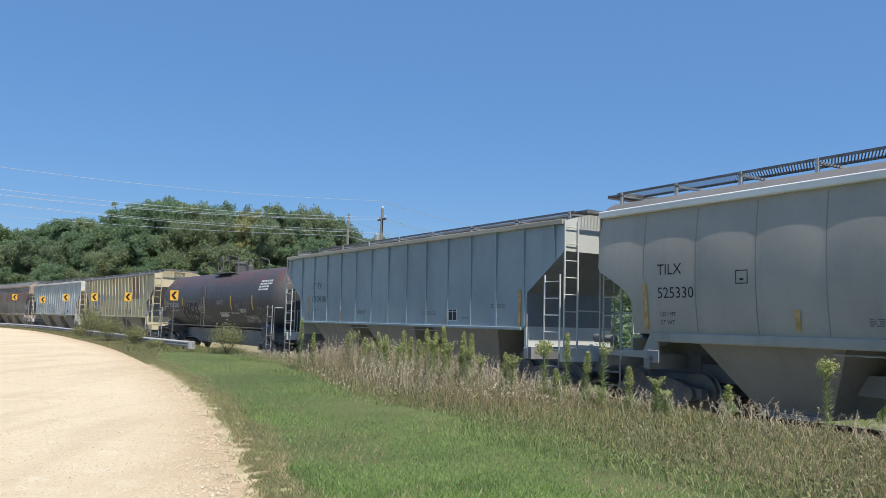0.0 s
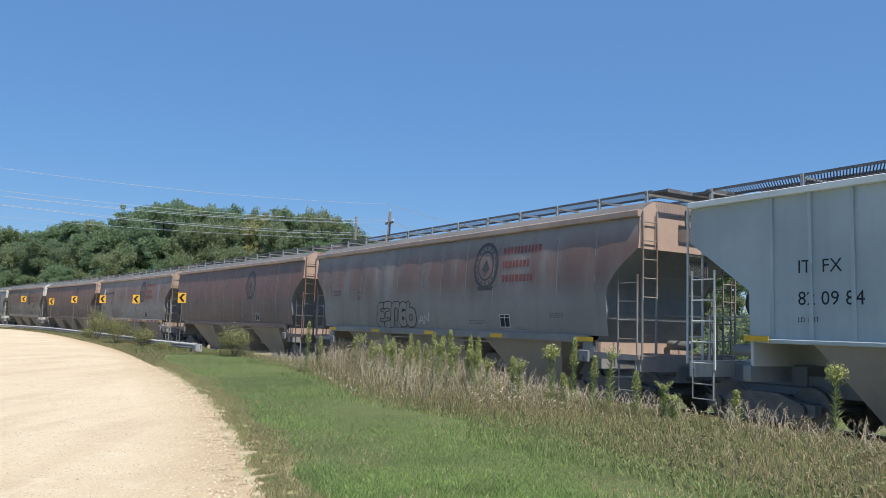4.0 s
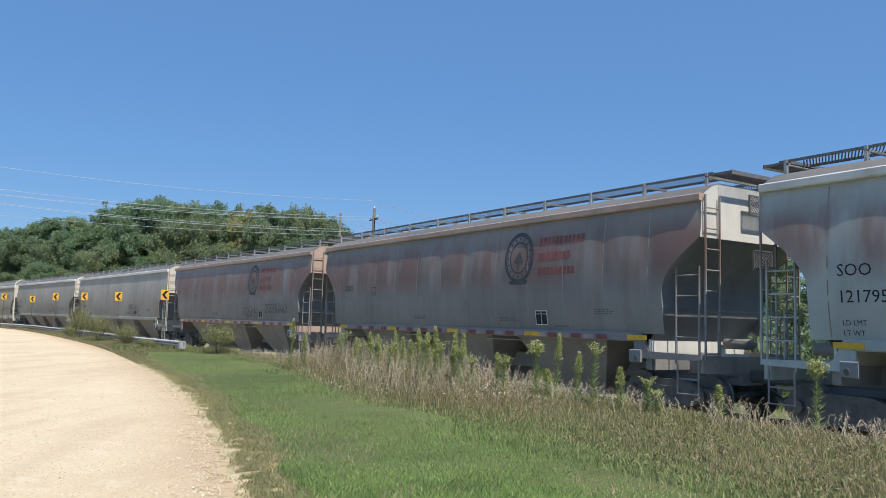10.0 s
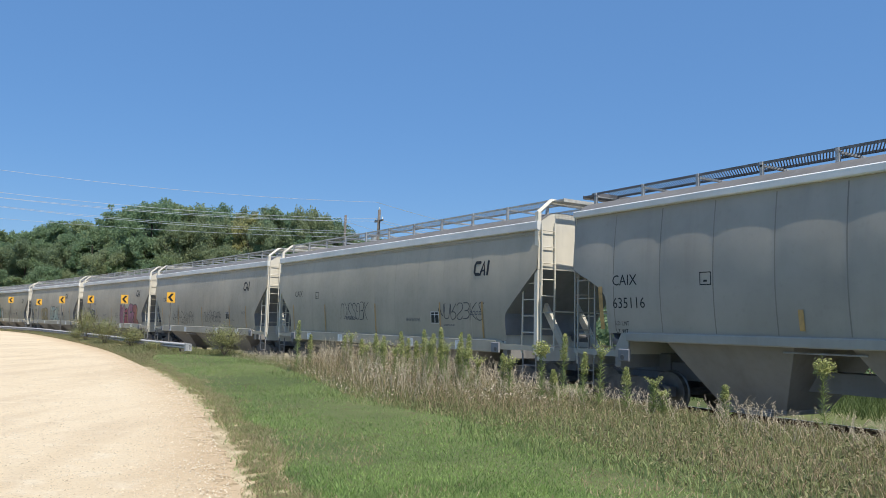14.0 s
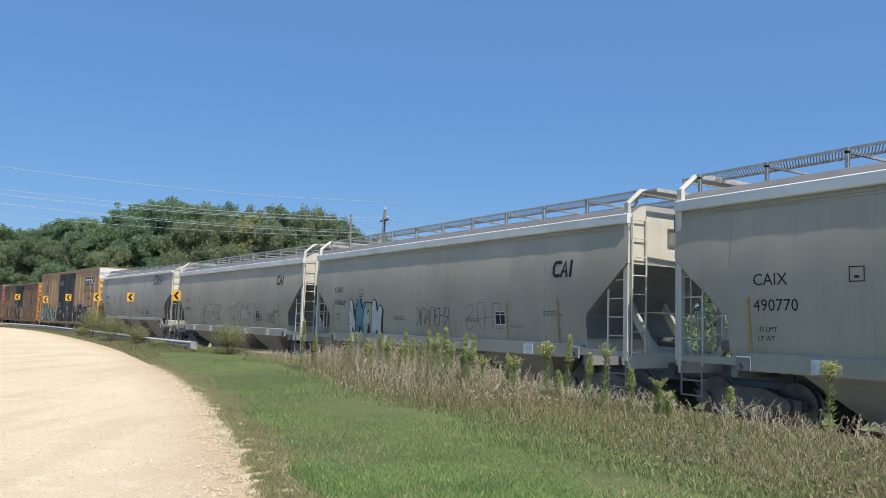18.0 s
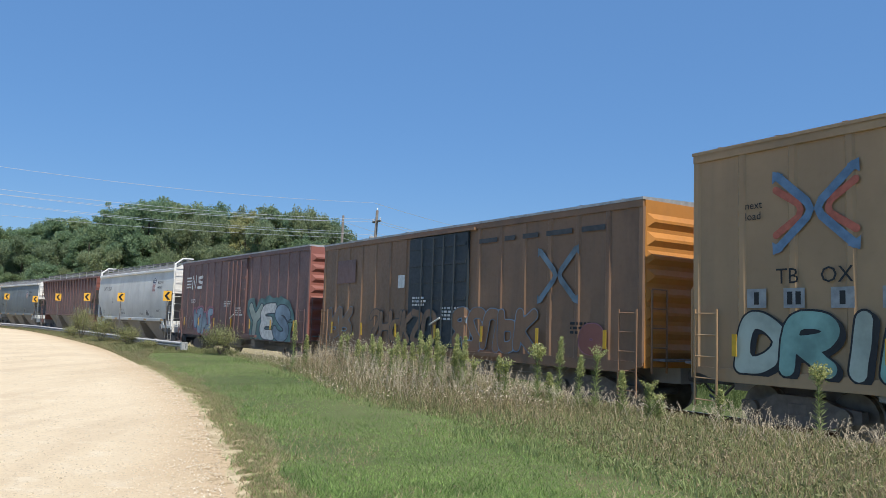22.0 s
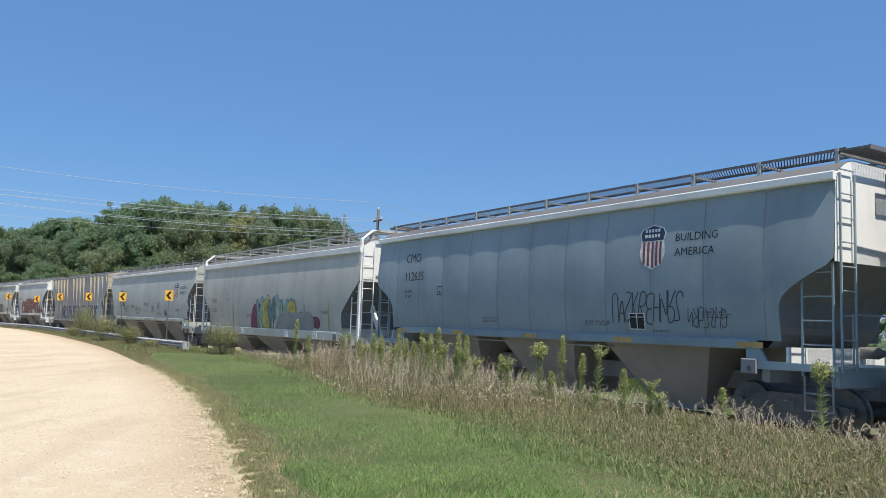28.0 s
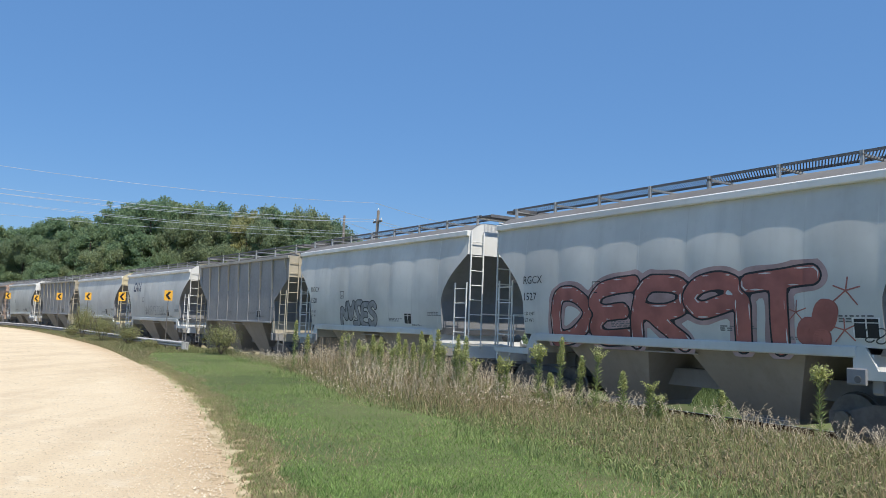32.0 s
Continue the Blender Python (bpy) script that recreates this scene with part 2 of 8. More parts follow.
M = {
    "grey": paint("grey_paint", (0.395, 0.37, 0.32), 0.03, 0.25),
    "palegrey": paint("pale_grey_paint", (0.59, 0.60, 0.575), 0.03, 0.2),
    "lightgrey": paint("light_grey_paint", (0.445, 0.40, 0.315), 0.03, 0.2),
    "sillgrey": paint("grimy_grey_sill", (0.25, 0.23, 0.20), 0.1, 0.4),
    "darkgrey": paint("dark_grey_paint", (0.28, 0.28, 0.28), 0.06, 0.3),
    "blue": paint("blue_paint", (0.285, 0.35, 0.38), 0.04, 0.22),
    "slateblue": paint("slate_blue_paint", (0.20, 0.235, 0.26), 0.05, 0.3),
    "lightblue": paint("light_blue_paint", (0.46, 0.51, 0.515), 0.06, 0.2, rust_col=(0.30, 0.21, 0.15)),
    "paleteal": paint("stained_pale_teal_paint", (0.455, 0.485, 0.455), 0.13, 0.22, rust_col=(0.36, 0.28, 0.20)),
    "stained": paint("stained_pale_grey_paint", (0.50, 0.495, 0.44), 0.12, 0.25, rust_col=(0.36, 0.28, 0.20)),
    # paler and warmer than grey sides: sun on the ends put into the colour
    "endcream": paint("weathered_sunlit_cream_paint", (0.66, 0.62, 0.53), 0.06, 0.2, rust_col=(0.34, 0.2, 0.11)),
    "tan": paint("olive_tan_paint", (0.46, 0.42, 0.27), 0.12, 0.3, rust_col=(0.20, 0.11, 0.055)),
    "greyrust": paint("grey_rusting_paint", (0.295, 0.268, 0.25), 0.2, 0.4, rust_col=(0.195, 0.105, 0.082), band=0.8),
    "teal": paint("pale_teal_rusting_paint", (0.45, 0.475, 0.455), 0.10, 0.3, rust_col=(0.21, 0.12, 0.10), band=0.85),
    "brown": paint("brown_oxide_paint", (0.185, 0.135, 0.118), 0.3, 0.4, rust_col=(0.22, 0.11, 0.088), band=0.7),
    "oldrust": paint("rust_streaked_paint", (0.32, 0.29, 0.265), 0.25, 0.3, rust_col=(0.235, 0.125, 0.09), band=0.85),
    "oxide": paint("red_oxide_paint", (0.180, 0.105, 0.098), 0.2, 0.4, rust_col=(0.13, 0.08, 0.067)),
    # the yellow boxcar's end colour, with direct sun mixed in
    "ttxend": paint("sunlit_yellow_end_paint", (0.60, 0.34, 0.11), 0.05, 0.25),
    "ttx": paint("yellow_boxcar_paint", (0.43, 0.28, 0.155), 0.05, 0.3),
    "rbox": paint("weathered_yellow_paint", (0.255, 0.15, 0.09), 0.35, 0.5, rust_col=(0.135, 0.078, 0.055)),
    "door": paint("black_door_paint", (0.030, 0.042, 0.052), 0.05, 0.3),
    "tank": paint("black_tank_paint", (0.07, 0.07, 0.075), 0.12, 0.3, 0.5, rust_col=(0.12, 0.072, 0.064), dirt_col=(0.12, 0.115, 0.11), band=0.9, reach=(3.0, 3.7, 9.0, 10.0)),
    "roofgrey": paint("sooty_grey_roof_paint", (0.17, 0.165, 0.16), 0.1, 0.4, 0.7),
    # sunlight on ends and ribs is part of this cream
    "cream": paint("sunlit_cream_paint", (0.60, 0.53, 0.36), 0.06, 0.2),
    "white": paint("white_paint", (0.76, 0.76, 0.74), 0.02, 0.12),
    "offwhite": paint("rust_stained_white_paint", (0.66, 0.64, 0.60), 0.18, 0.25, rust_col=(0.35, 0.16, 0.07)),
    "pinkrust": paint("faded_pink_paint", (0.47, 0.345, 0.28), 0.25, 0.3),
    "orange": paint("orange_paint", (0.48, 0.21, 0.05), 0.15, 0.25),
    # oxide paint brightened as if in sun; also fills one small sprayed ring
    "redend": paint("sunlit_oxide_red_paint", (0.26, 0.10, 0.08), 0.12, 0.25),
    "ribdark": paint("dark_brown_grey_paint", (0.315, 0.30, 0.285), 0.34, 0.3, rust_col=(0.24, 0.165, 0.13)),
    "black": plain("dark_iron", (0.12, 0.118, 0.116), 0.8),
    "steel": plain("worn_steel", (0.16, 0.15, 0.14), 0.5, 0.6),
    "grate": plain("dark_grating", (0.14, 0.14, 0.145), 0.6),
    "palegrate": plain("pale_galvanised_grating", (0.46, 0.45, 0.41), 0.6),
    # grey raised to put the hazy veil over the undersides into the colour
    "under": paint("haze_grey_underframe", (0.27, 0.265, 0.26), 0.12, 0.4, 0.85),
    "bay": paint("dusty_bay_paint", (0.275, 0.25, 0.225), 0.06, 0.35, 0.75),
    # shade of the recesses at the car ends is put into this blue-grey
    "slope": paint("shade_grey_slope_sheet", (0.225, 0.23, 0.245), 0.1, 0.4, 0.7),
    "truck": plain("grimy_cast_steel", (0.125, 0.118, 0.114), 0.8),
    "railtop": plain("rail_steel", (0.30, 0.27, 0.25), 0.3, 0.9),
    "railrust": plain("rusty_rail", (0.12, 0.065, 0.04), 0.8),
    "tie": plain("tarred_timber", (0.11, 0.09, 0.075), 0.9),
    "wood": plain("weathered_pole_wood", (0.15, 0.135, 0.12), 0.85),
    "wire": plain("aluminium_wire", (0.62, 0.64, 0.66), 0.35, 0.6),
    "dullzinc": plain("weathered_zinc", (0.42, 0.41, 0.40), 0.75, 0.0),
    "galv": plain("galvanised_steel", (0.40, 0.41, 0.415), 0.55, 0.4),
    "signyellow": plain("sign_yellow", (0.76, 0.42, 0.05), 0.45, var=0.06),
    "signblack": plain("sign_black", (0.012, 0.012, 0.012), 0.5),
    "ink": plain("black_lettering", (0.02, 0.022, 0.025), 0.6),
    "inkfaded": plain("faded_black_lettering", (0.075, 0.078, 0.082), 0.6),
    "stencilgrey": plain("worn_grey_stencil_paint", (0.15, 0.152, 0.155), 0.6),
    "inkwhite": plain("white_lettering", (0.72, 0.72, 0.70), 0.6),
    "inkred": plain("faded_red_lettering", (0.27, 0.085, 0.075), 0.6),
    "inkblue": plain("dark_blue_lettering", (0.035, 0.055, 0.11), 0.6),
    "signblue": plain("sky_blue_paint", (0.14, 0.235, 0.36), 0.55),
    "oldblue": plain("worn_blue_paint", (0.13, 0.19, 0.24), 0.6, var=0.35, scale=2.0),
    "signred": plain("vermilion_paint", (0.50, 0.14, 0.09), 0.55),
    "patch": plain("grey_touch_up", (0.31, 0.325, 0.335), 0.6),
    "patchtan": plain("brown_touch_up", (0.35, 0.285, 0.205), 0.6),
    "faded_stripe": plain("faded_orange_stripe", (0.52, 0.33, 0.13), 0.5, var=0.2),
    "reflector": plain("yellow_reflector", (0.72, 0.42, 0.03), 0.35, var=0.1),
    "g_white": plain("white_spray_paint", (0.62, 0.62, 0.60), 0.6),
    "g_black": plain("black_spray_paint", (0.025, 0.026, 0.03), 0.6),
    "g_teal": plain("teal_spray_paint", (0.10, 0.235, 0.29), 0.6, var=0.35, scale=1.5),
    "g_pink": plain("mauve_spray_paint", (0.35, 0.185, 0.235), 0.6, var=0.35, scale=1.5),
    "g_red": plain("faded_red_spray_paint", (0.36, 0.13, 0.11), 0.6, var=0.25, scale=1.5),
    "g_rose": plain("magenta_spray_paint", (0.42, 0.10, 0.13), 0.6, var=0.25, scale=1.5),
    "g_maroon": plain("maroon_spray_paint", (0.10, 0.035, 0.035), 0.6),
    "g_olive": plain("olive_green_spray_paint", (0.175, 0.195, 0.065), 0.6, var=0.3, scale=1.5),
    "g_green": plain("green_spray_paint", (0.16, 0.26, 0.07), 0.6, var=0.4, scale=1.2),
    "g_blue": plain("pale_blue_spray_paint", (0.21, 0.28, 0.35), 0.6, var=0.35, scale=1.5),
    "g_navy": plain("navy_spray_paint", (0.05, 0.065, 0.09), 0.6),
    "g_grey": plain("grey_spray_paint", (0.28, 0.29, 0.30), 0.6),
    "g_aqua": plain("sea_green_spray_paint", (0.22, 0.40, 0.36), 0.6, var=0.3, scale=1.5),
    "g_mauve": plain("faded_mauve_spray_paint", (0.34, 0.15, 0.20), 0.6, var=0.3, scale=1.5),
    "g_olive": plain("olive_spray_paint", (0.25, 0.26, 0.12), 0.6, var=0.3, scale=1.5),
    "g_tan": plain("tan_spray_paint", (0.42, 0.33, 0.17), 0.6, var=0.25, scale=1.5),
    "g_pale": plain("pale_mint_spray_paint", (0.40, 0.46, 0.40), 0.6, var=0.25, scale=1.5),
    "g_sea": plain("deep_sea_green_spray_paint", (0.12, 0.22, 0.22), 0.6, var=0.35, scale=1.5),
    "g_plum": plain("plum_spray_paint", (0.20, 0.05, 0.10), 0.6, var=0.25, scale=1.5),
    "g_lemon": plain("yellow_spray_paint", (0.55, 0.45, 0.10), 0.6, var=0.25, scale=1.5),
    "g_blush": plain("pale_red_overspray", (0.42, 0.30, 0.29), 0.7, var=0.2, scale=2.0),
    "g_cover": plain("grey_cover_up_paint", (0.30, 0.30, 0.295), 0.6, var=0.12, scale=1.0),
    "bark": plain("bark", (0.12, 0.095, 0.075), 0.9),
    "leaf": leafy("tree_leaves", (0.19, 0.285, 0.165), (0.275, 0.375, 0.215), trans=0.5, third=(0.22, 0.30, 0.17), size=0.16, own=(0.31, 0.36, 0.18)),
    "leaf_y": leafy("yellowing_leaves", (0.36, 0.37, 0.17), (0.52, 0.51, 0.26), trans=0.5),
    "leaf_o": leafy("olive_leaves", (0.235, 0.285, 0.165), (0.34, 0.395, 0.22), trans=0.5, third=(0.30, 0.345, 0.185), size=0.16, own=(0.19, 0.27, 0.165)),
    "weedleaf": leafy("weed_leaves", (0.17, 0.22, 0.085), (0.42, 0.48, 0.21), trans=0.45),
    # dark greens: the shade beyond the track is put into the colour
    "fieldgrass": leafy("shaded_field_grass", (0.075, 0.115, 0.04), (0.19, 0.25, 0.095), 0.65, 0.3),
    "shrubleaf": leafy("roadside_shrub_leaves", (0.16, 0.18, 0.075), (0.40, 0.40, 0.19), trans=0.4, third=(0.30, 0.25, 0.14), size=1.5),
    "weedtop": leafy("goldenrod_heads", (0.32, 0.35, 0.13), (0.60, 0.60, 0.28), trans=0.4),
    "drygrass": leafy("dry_grass", (0.205, 0.155, 0.088), (0.565, 0.45, 0.29), 0.75, 0.3, third=(0.32, 0.255, 0.16), size=0.8),
    "seedhead": leafy("pale_seed_heads", (0.47, 0.39, 0.28), (0.78, 0.68, 0.53), 0.8, 0.35),
    "drygreen": leafy("half_dry_grass", (0.125, 0.15, 0.058), (0.365, 0.365, 0.18), 0.75, 0.3, third=(0.25, 0.235, 0.118), size=0.9),
    "greengrass": leafy("lawn_grass", (0.13, 0.225, 0.06), (0.39, 0.53, 0.18), 0.6, 0.4, third=(0.13, 0.205, 0.07), size=1.1),
    "deadgrass": leafy("dead_verge_grass", (0.30, 0.23, 0.13), (0.62, 0.51, 0.33), 0.75, 0.3, third=(0.26, 0.25, 0.12), size=1.3),
}

# ---- light mesh kit ----


class Kit:
    """Collects vertices and faces of one part."""

    def __init__(self):
        self.v, self.f = [], []

    def add(self, verts, faces):
        n = len(self.v)
        self.v += [tuple(p) for p in verts]
        self.f += [tuple(i + n for i in q) for q in faces]
        return self

    def box(self, x0, x1, y0, y1, z0, z1, c=0.0):
        if c <= 0:
            p = [(x, y, z) for z in (z0, z1) for y in (y0, y1) for x in (x0, x1)]
            return self.add(p, [(0, 2, 3, 1), (4, 5, 7, 6), (0, 1, 5, 4), (2, 6, 7, 3), (0, 4, 6, 2), (1, 3, 7, 5)])
        # chamfered along the longest edges' ends: an octagon prism in y, z
        o = [(y0 + c, z0), (y1 - c, z0), (y1, z0 + c), (y1, z1 - c), (y1 - c, z1), (y0 + c, z1), (y0, z1 - c), (y0, z0 + c)]
        p = [(x, y, z) for x in (x0, x1) for y, z in o]
        f = [(i, (i + 1) % 8, 8 + (i + 1) % 8, 8 + i) for i in range(8)] + [tuple(range(7, -1, -1)), tuple(range(8, 16))]
        return self.add(p, f)

    def bar(self, a, b, r, n=6):
        a, b = Vector(a), Vector(b)
        d = (b - a).normalized()
        u = d.orthogonal().normalized()
        w = d.cross(u)
        ring = [u * math.cos(2 * math.pi * k / n) * r + w * math.sin(2 * math.pi * k / n) * r for k in range(n)]
        p = [a + q for q in ring] + [b + q for q in ring]
        f = [(k, (k + 1) % n, n + (k + 1) % n, n + k) for k in range(n)] + [tuple(range(n - 1, -1, -1)), tuple(range(n, 2 * n))]
        return self.add(p, f)

    def line(self, pts, r, n=5):
        """One bent round bar through the points."""
        p = [Vector(q) for q in pts]
        m = len(p)
        d = [(p[min(m - 1, i + 1)] - p[max(0, i - 1)]).normalized() for i in range(m)]
        u = d[0].orthogonal().normalized()
        vs = []
        for i in range(m):
            u = (u - d[i] * u.dot(d[i])).normalized()
            w = d[i].cross(u)
            vs += [p[i] + (u * math.cos(2 * math.pi * k / n) + w * math.sin(2 * math.pi * k / n)) * r for k in range(n)]
        f = [(i * n + k, i * n + (k + 1) % n, (i + 1) * n + (k + 1) % n, (i + 1) * n + k) for i in range(m - 1) for k in range(n)]
        f += [tuple(range(n - 1, -1, -1)), tuple(range((m - 1) * n, m * n))]
        return self.add(vs, f)

    def prism(self, poly, y0, y1):
        """A polygon in x, z drawn out along y."""
        n = len(poly)
        p = [(x, y0, z) for x, z in poly] + [(x, y1, z) for x, z in poly]
        f = [(k, (k + 1) % n, n + (k + 1) % n, n + k) for k in range(n)] + [tuple(range(n - 1, -1, -1)), tuple(range(n, 2 * n))]
        return self.add(p, f)

    def grid(self, fn, nu, nv):
        p = [fn(i / nu, j / nv) for j in range(nv + 1) for i in range(nu + 1)]
        w = nu + 1
        return self.add(p, [(j * w + i, j * w + i + 1, (j + 1) * w + i + 1, (j + 1) * w + i) for j in range(nv) for i in range(nu)])

    def lathe(self, prof, n=16, axis="y"):
        """prof: (radius, along) pairs, closed at both ends."""
        p = []
        for r, a in prof:
            for k in range(n):
                c, s = math.cos(2 * math.pi * k / n) * r, math.sin(2 * math.pi * k / n) * r
                p.append({"y": (c, a, s), "x": (a, c, s), "z": (c, s, a)}[axis])
        m = len(prof)
        f = [(j * n + i, j * n + (i + 1) % n, (j + 1) * n + (i + 1) % n, (j + 1) * n + i) for j in range(m - 1) for i in range(n)]
        f += [tuple(range(n - 1, -1, -1)), tuple(range((m - 1) * n, m * n))]
        return self.add(p, f)

    def mesh(self, name, mat, smooth=False):
        me = bpy.data.meshes.new(name)
        me.from_pydata(self.v, [], self.f)
        if smooth:
            me.polygons.foreach_set("use_smooth", [True] * len(me.polygons))
        me.materials.append(M[mat] if isinstance(mat, str) else mat)
        me.update()
        return me


CACHE = {}


def part(name, kit, mat, parent, label="", key=None, smooth=False, at=None, kind=""):
    """Links a kit as ONE mesh object under a thing or a part. kit may be a function; key shares its mesh."""
    full = (name, key, mat) if key is not None else None
    me = CACHE.get(full)
    if me is None:
        k = kit() if callable(kit) else kit
        me = k.mesh(name, mat, smooth)
        if full:
            CACHE[full] = me
    ob = new(name, me)
    ob.parent = parent
    if at is not None:
        ob.matrix_basis = at
    return tagged(ob, label, "", "", kind)


def thing(name, label, category, group="", kind=""):
    return tagged(new(name), label, category, group, kind)


# ---- the line of the track ----
RAIL = EYE - 1.70
DS = 0.5
S_AXIS = np.arange(-700, 900, DS)
sc = np.clip(S_AXIS, -45, 118)
HEAD = 2.111 + 0.00171 * sc + 0.242e-4 * sc**2 / 2 - 0.887e-6 * sc**3 / 6
PX = np.concatenate([[0], np.cumsum(np.cos(HEAD) * DS)[:-1]])
PY = np.concatenate([[0], np.cumsum(np.sin(HEAD) * DS)[:-1]])
I0 = int(np.searchsorted(S_AXIS, 0))
PX += 12.37 - PX[I0]
PY += 6.03 - PY[I0]


def track(s):
    return float(np.interp(s, S_AXIS, PX)), float(np.interp(s, S_AXIS, PY)), float(np.interp(s, S_AXIS, HEAD))


def beside(s, d):
    """A point d metres from the track's middle, positive on the camera's side."""
    x, y, h = track(s)
    return x - math.sin(h) * d, y + math.cos(h) * d


NEAR_I = (S_AXIS > -60) & (S_AXIS < 240)
TX, TY, TH, TS = PX[NEAR_I][::2], PY[NEAR_I][::2], HEAD[NEAR_I][::2], S_AXIS[NEAR_I][::2]


def off_track(x, y):
    """Arrays of distance to the track (positive on the camera's side) and the place along it."""
    x, y = np.atleast_1d(x), np.atleast_1d(y)
    d2 = (x[:, None] - TX[None]) ** 2 + (y[:, None] - TY[None]) ** 2
    k = d2.argmin(1)
    side = (x - TX[k]) * -np.sin(TH[k]) + (y - TY[k]) * np.cos(TH[k])
    return np.sign(side) * np.sqrt(d2.min(1)), TS[k]


def smooth01(a):
    a = np.clip(a, 0, 1)
    return a * a * (3 - 2 * a)


def ground_z(x, y):
    x, y = np.atleast_1d(np.asarray(x, float)), np.atleast_1d(np.asarray(y, float))
    d, _ = off_track(x, y)
    a = np.abs(d)
    z = 0.12 * smooth01((9 - a) / 4)
    z = z * (1 - smooth01((4.2 - a) / 1.8)) + (-0.55) * smooth01((4.2 - a) / 1.8)
    z = np.where(d < -2, -0.42 - 0.13 * smooth01((4.2 - a) / 1.8), z)
    return np.where(a > 60, np.where(d < 0, -0.42, 0.0), z)


# ---- railcars ----
PITCH = [17.62, 18.13, 17.83, 17.93, 18.01, 18.03, 18.16, 17.85, 18.02, 17.97, 18.06, 17.97, 17.92, 20.98, 21.11, 17.65, 17.55, 17.2,
         17.44, 17.4, 17.52, 16.78, 20.12, 16.83, 16.78, 16.86, 17.56, 17.88, 18.09, 16.93, 17.64, 17.53, 17.61, 12.59, 12.52, 12.31, 12.91,
         12.57, 12.84, 12.6, 12.6, 12.6]
EAVE = [4.22, 4.23, 0, 4.29, 4.28, 4.28, 4.31, 4.29, 4.28, 4.32, 4.28, 4.30, 4.28, 4.30, 4.32, 4.25, 4.22, 4.22, 4.25, 4.15, 4.14, 4.34, 5.195,
        4.51, 4.63, 4.39, 4.46, 4.32, 4.30, 4.39, 4.28, 4.26, 4.53, 4.34, 4.33, 4.35, 4.22, 4.23, 4.27, 4.26, 4.29, 4.29]
GAP = 0.68
FIRST = -295.95


def run(t):
    """How far the train has rolled since the middle of the clip."""
    d = t - 16.0
    return 18.168 * d - 0.0074 * d**2 + 0.00011 * d**3 - 0.0000088 * d**4


# --- lettering: all strings are turned into meshes once, before anything else stands
TEXTS = {}


def letter(strings):
    obs = []
    for s in strings:
        cu = bpy.data.curves.new("lettering", "FONT")
        cu.body, cu.size, cu.resolution_u = s, 1.0, 2
        obs.append((s, new("lettering", cu)))
    dg = bpy.context.evaluated_depsgraph_get()
    for s, ob in obs:
        me = bpy.data.meshes.new_from_object(ob.evaluated_get(dg))
        TEXTS[s] = ([tuple(v.co) for v in me.vertices], [tuple(p.vertices) for p in me.polygons])
        bpy.data.meshes.remove(me)
    for s, ob in obs:
        cu = ob.data
        bpy.data.objects.remove(ob)
        bpy.data.curves.remove(cu)


def write(kit, s, x, z, size, surf, off=0.0045, wide=1.0):
    """Letters on a side whose surface is surf(x, z)."""
    v, f = TEXTS[s]
    return kit.add([(x + a * size * wide, surf(x + a * size * wide, z + b * size) - off, z + b * size) for a, b, _ in v], f)


def bars(kit, x, z, w, h, rows, surf, off=0.0045, seed=1, fill=0.5):
    """Writing too small to read: rows of short bars."""
    rng = random.Random(seed)
    for r in range(rows):
        zz = z - r * h * 1.7
        xx = x
        while xx < x + w * rng.uniform(0.75, 1.0):
            ww = rng.uniform(0.12, 0.4) * w * 0.5
            kit.add([(a, surf(a, c) - off, c) for a, c in ((xx, zz), (xx + ww, zz), (xx + ww, zz + h * fill * 2), (xx, zz + h * fill * 2))], [(0, 1, 2, 3)])
            xx += ww + 0.06 * w
    return kit


def ribbon(kit, pts, w, surf, off):
    """A painted stroke with round ends along points (x, z) on a side."""
    n = len(pts)
    left, right = [], []
    for i, (x, z) in enumerate(pts):
        a, b = pts[max(0, i - 1)], pts[min(n - 1, i + 1)]
        dx, dz = b[0] - a[0], b[1] - a[1]
        l = math.hypot(dx, dz) or 1
        px, pz = -dz / l * w / 2, dx / l * w / 2
        left.append((x + px, z + pz))
        right.append((x - px, z - pz))
    vs = [(x, surf(x, z) - off, z) for x, z in left + right]
    kit.add(vs, [(i, n + i, n + i + 1, i + 1) for i in range(n - 1)])
    for (x, z), (px, pz) in ((pts[0], pts[1]), (pts[-1], pts[-2])):
        an = math.atan2(z - pz, x - px)
        c = [(x + math.cos(an + k * math.pi / 6) * w / 2, z + math.sin(an + k * math.pi / 6) * w / 2) for k in range(-3, 4)]
        kit.add([(p, surf(p, q) - off, q) for p, q in c], [tuple(range(7))])


# stroke letters on a grid of 4 by 6: digit pairs are x and height, a slash lifts the can
GLYPHS = {"A": "00 26 40/12 32", "C": "45 36 16 05 01 10 30 41", "D": "00 06 26 44 42 20 00", "E": "46 16 05 04 13 33/13 02 01 10 40", "G": "45 36 16 05 01 10 30 41 43 23", "H": "00 06/40 46/03 43",
          "I": "20 26", "K": "00 06/46 03 40", "M": "00 06 23 46 40", "N": "00 06 40 46", "O": "16 05 01 10 30 41 45 36 16", "P": "00 06 36 45 43 32 02", "R": "00 06 36 45 44 33 03/13 40",
          "S": "45 36 16 05 14 33 42 41 30 10 01", "T": "06 46/26 20", "U": "06 01 10 30 41 46", "V": "06 20 46", "W": "06 10 24 30 46", "Y": "06 23 46/23 20", "Z": "06 46 00 40",
          "2": "05 16 36 45 44 00 40", "7": "06 46 10", "9": "40 44 36 16 05 04 13 34", "-": "03 43", "*": "23 26/23 44/23 40/23 00/23 04"}


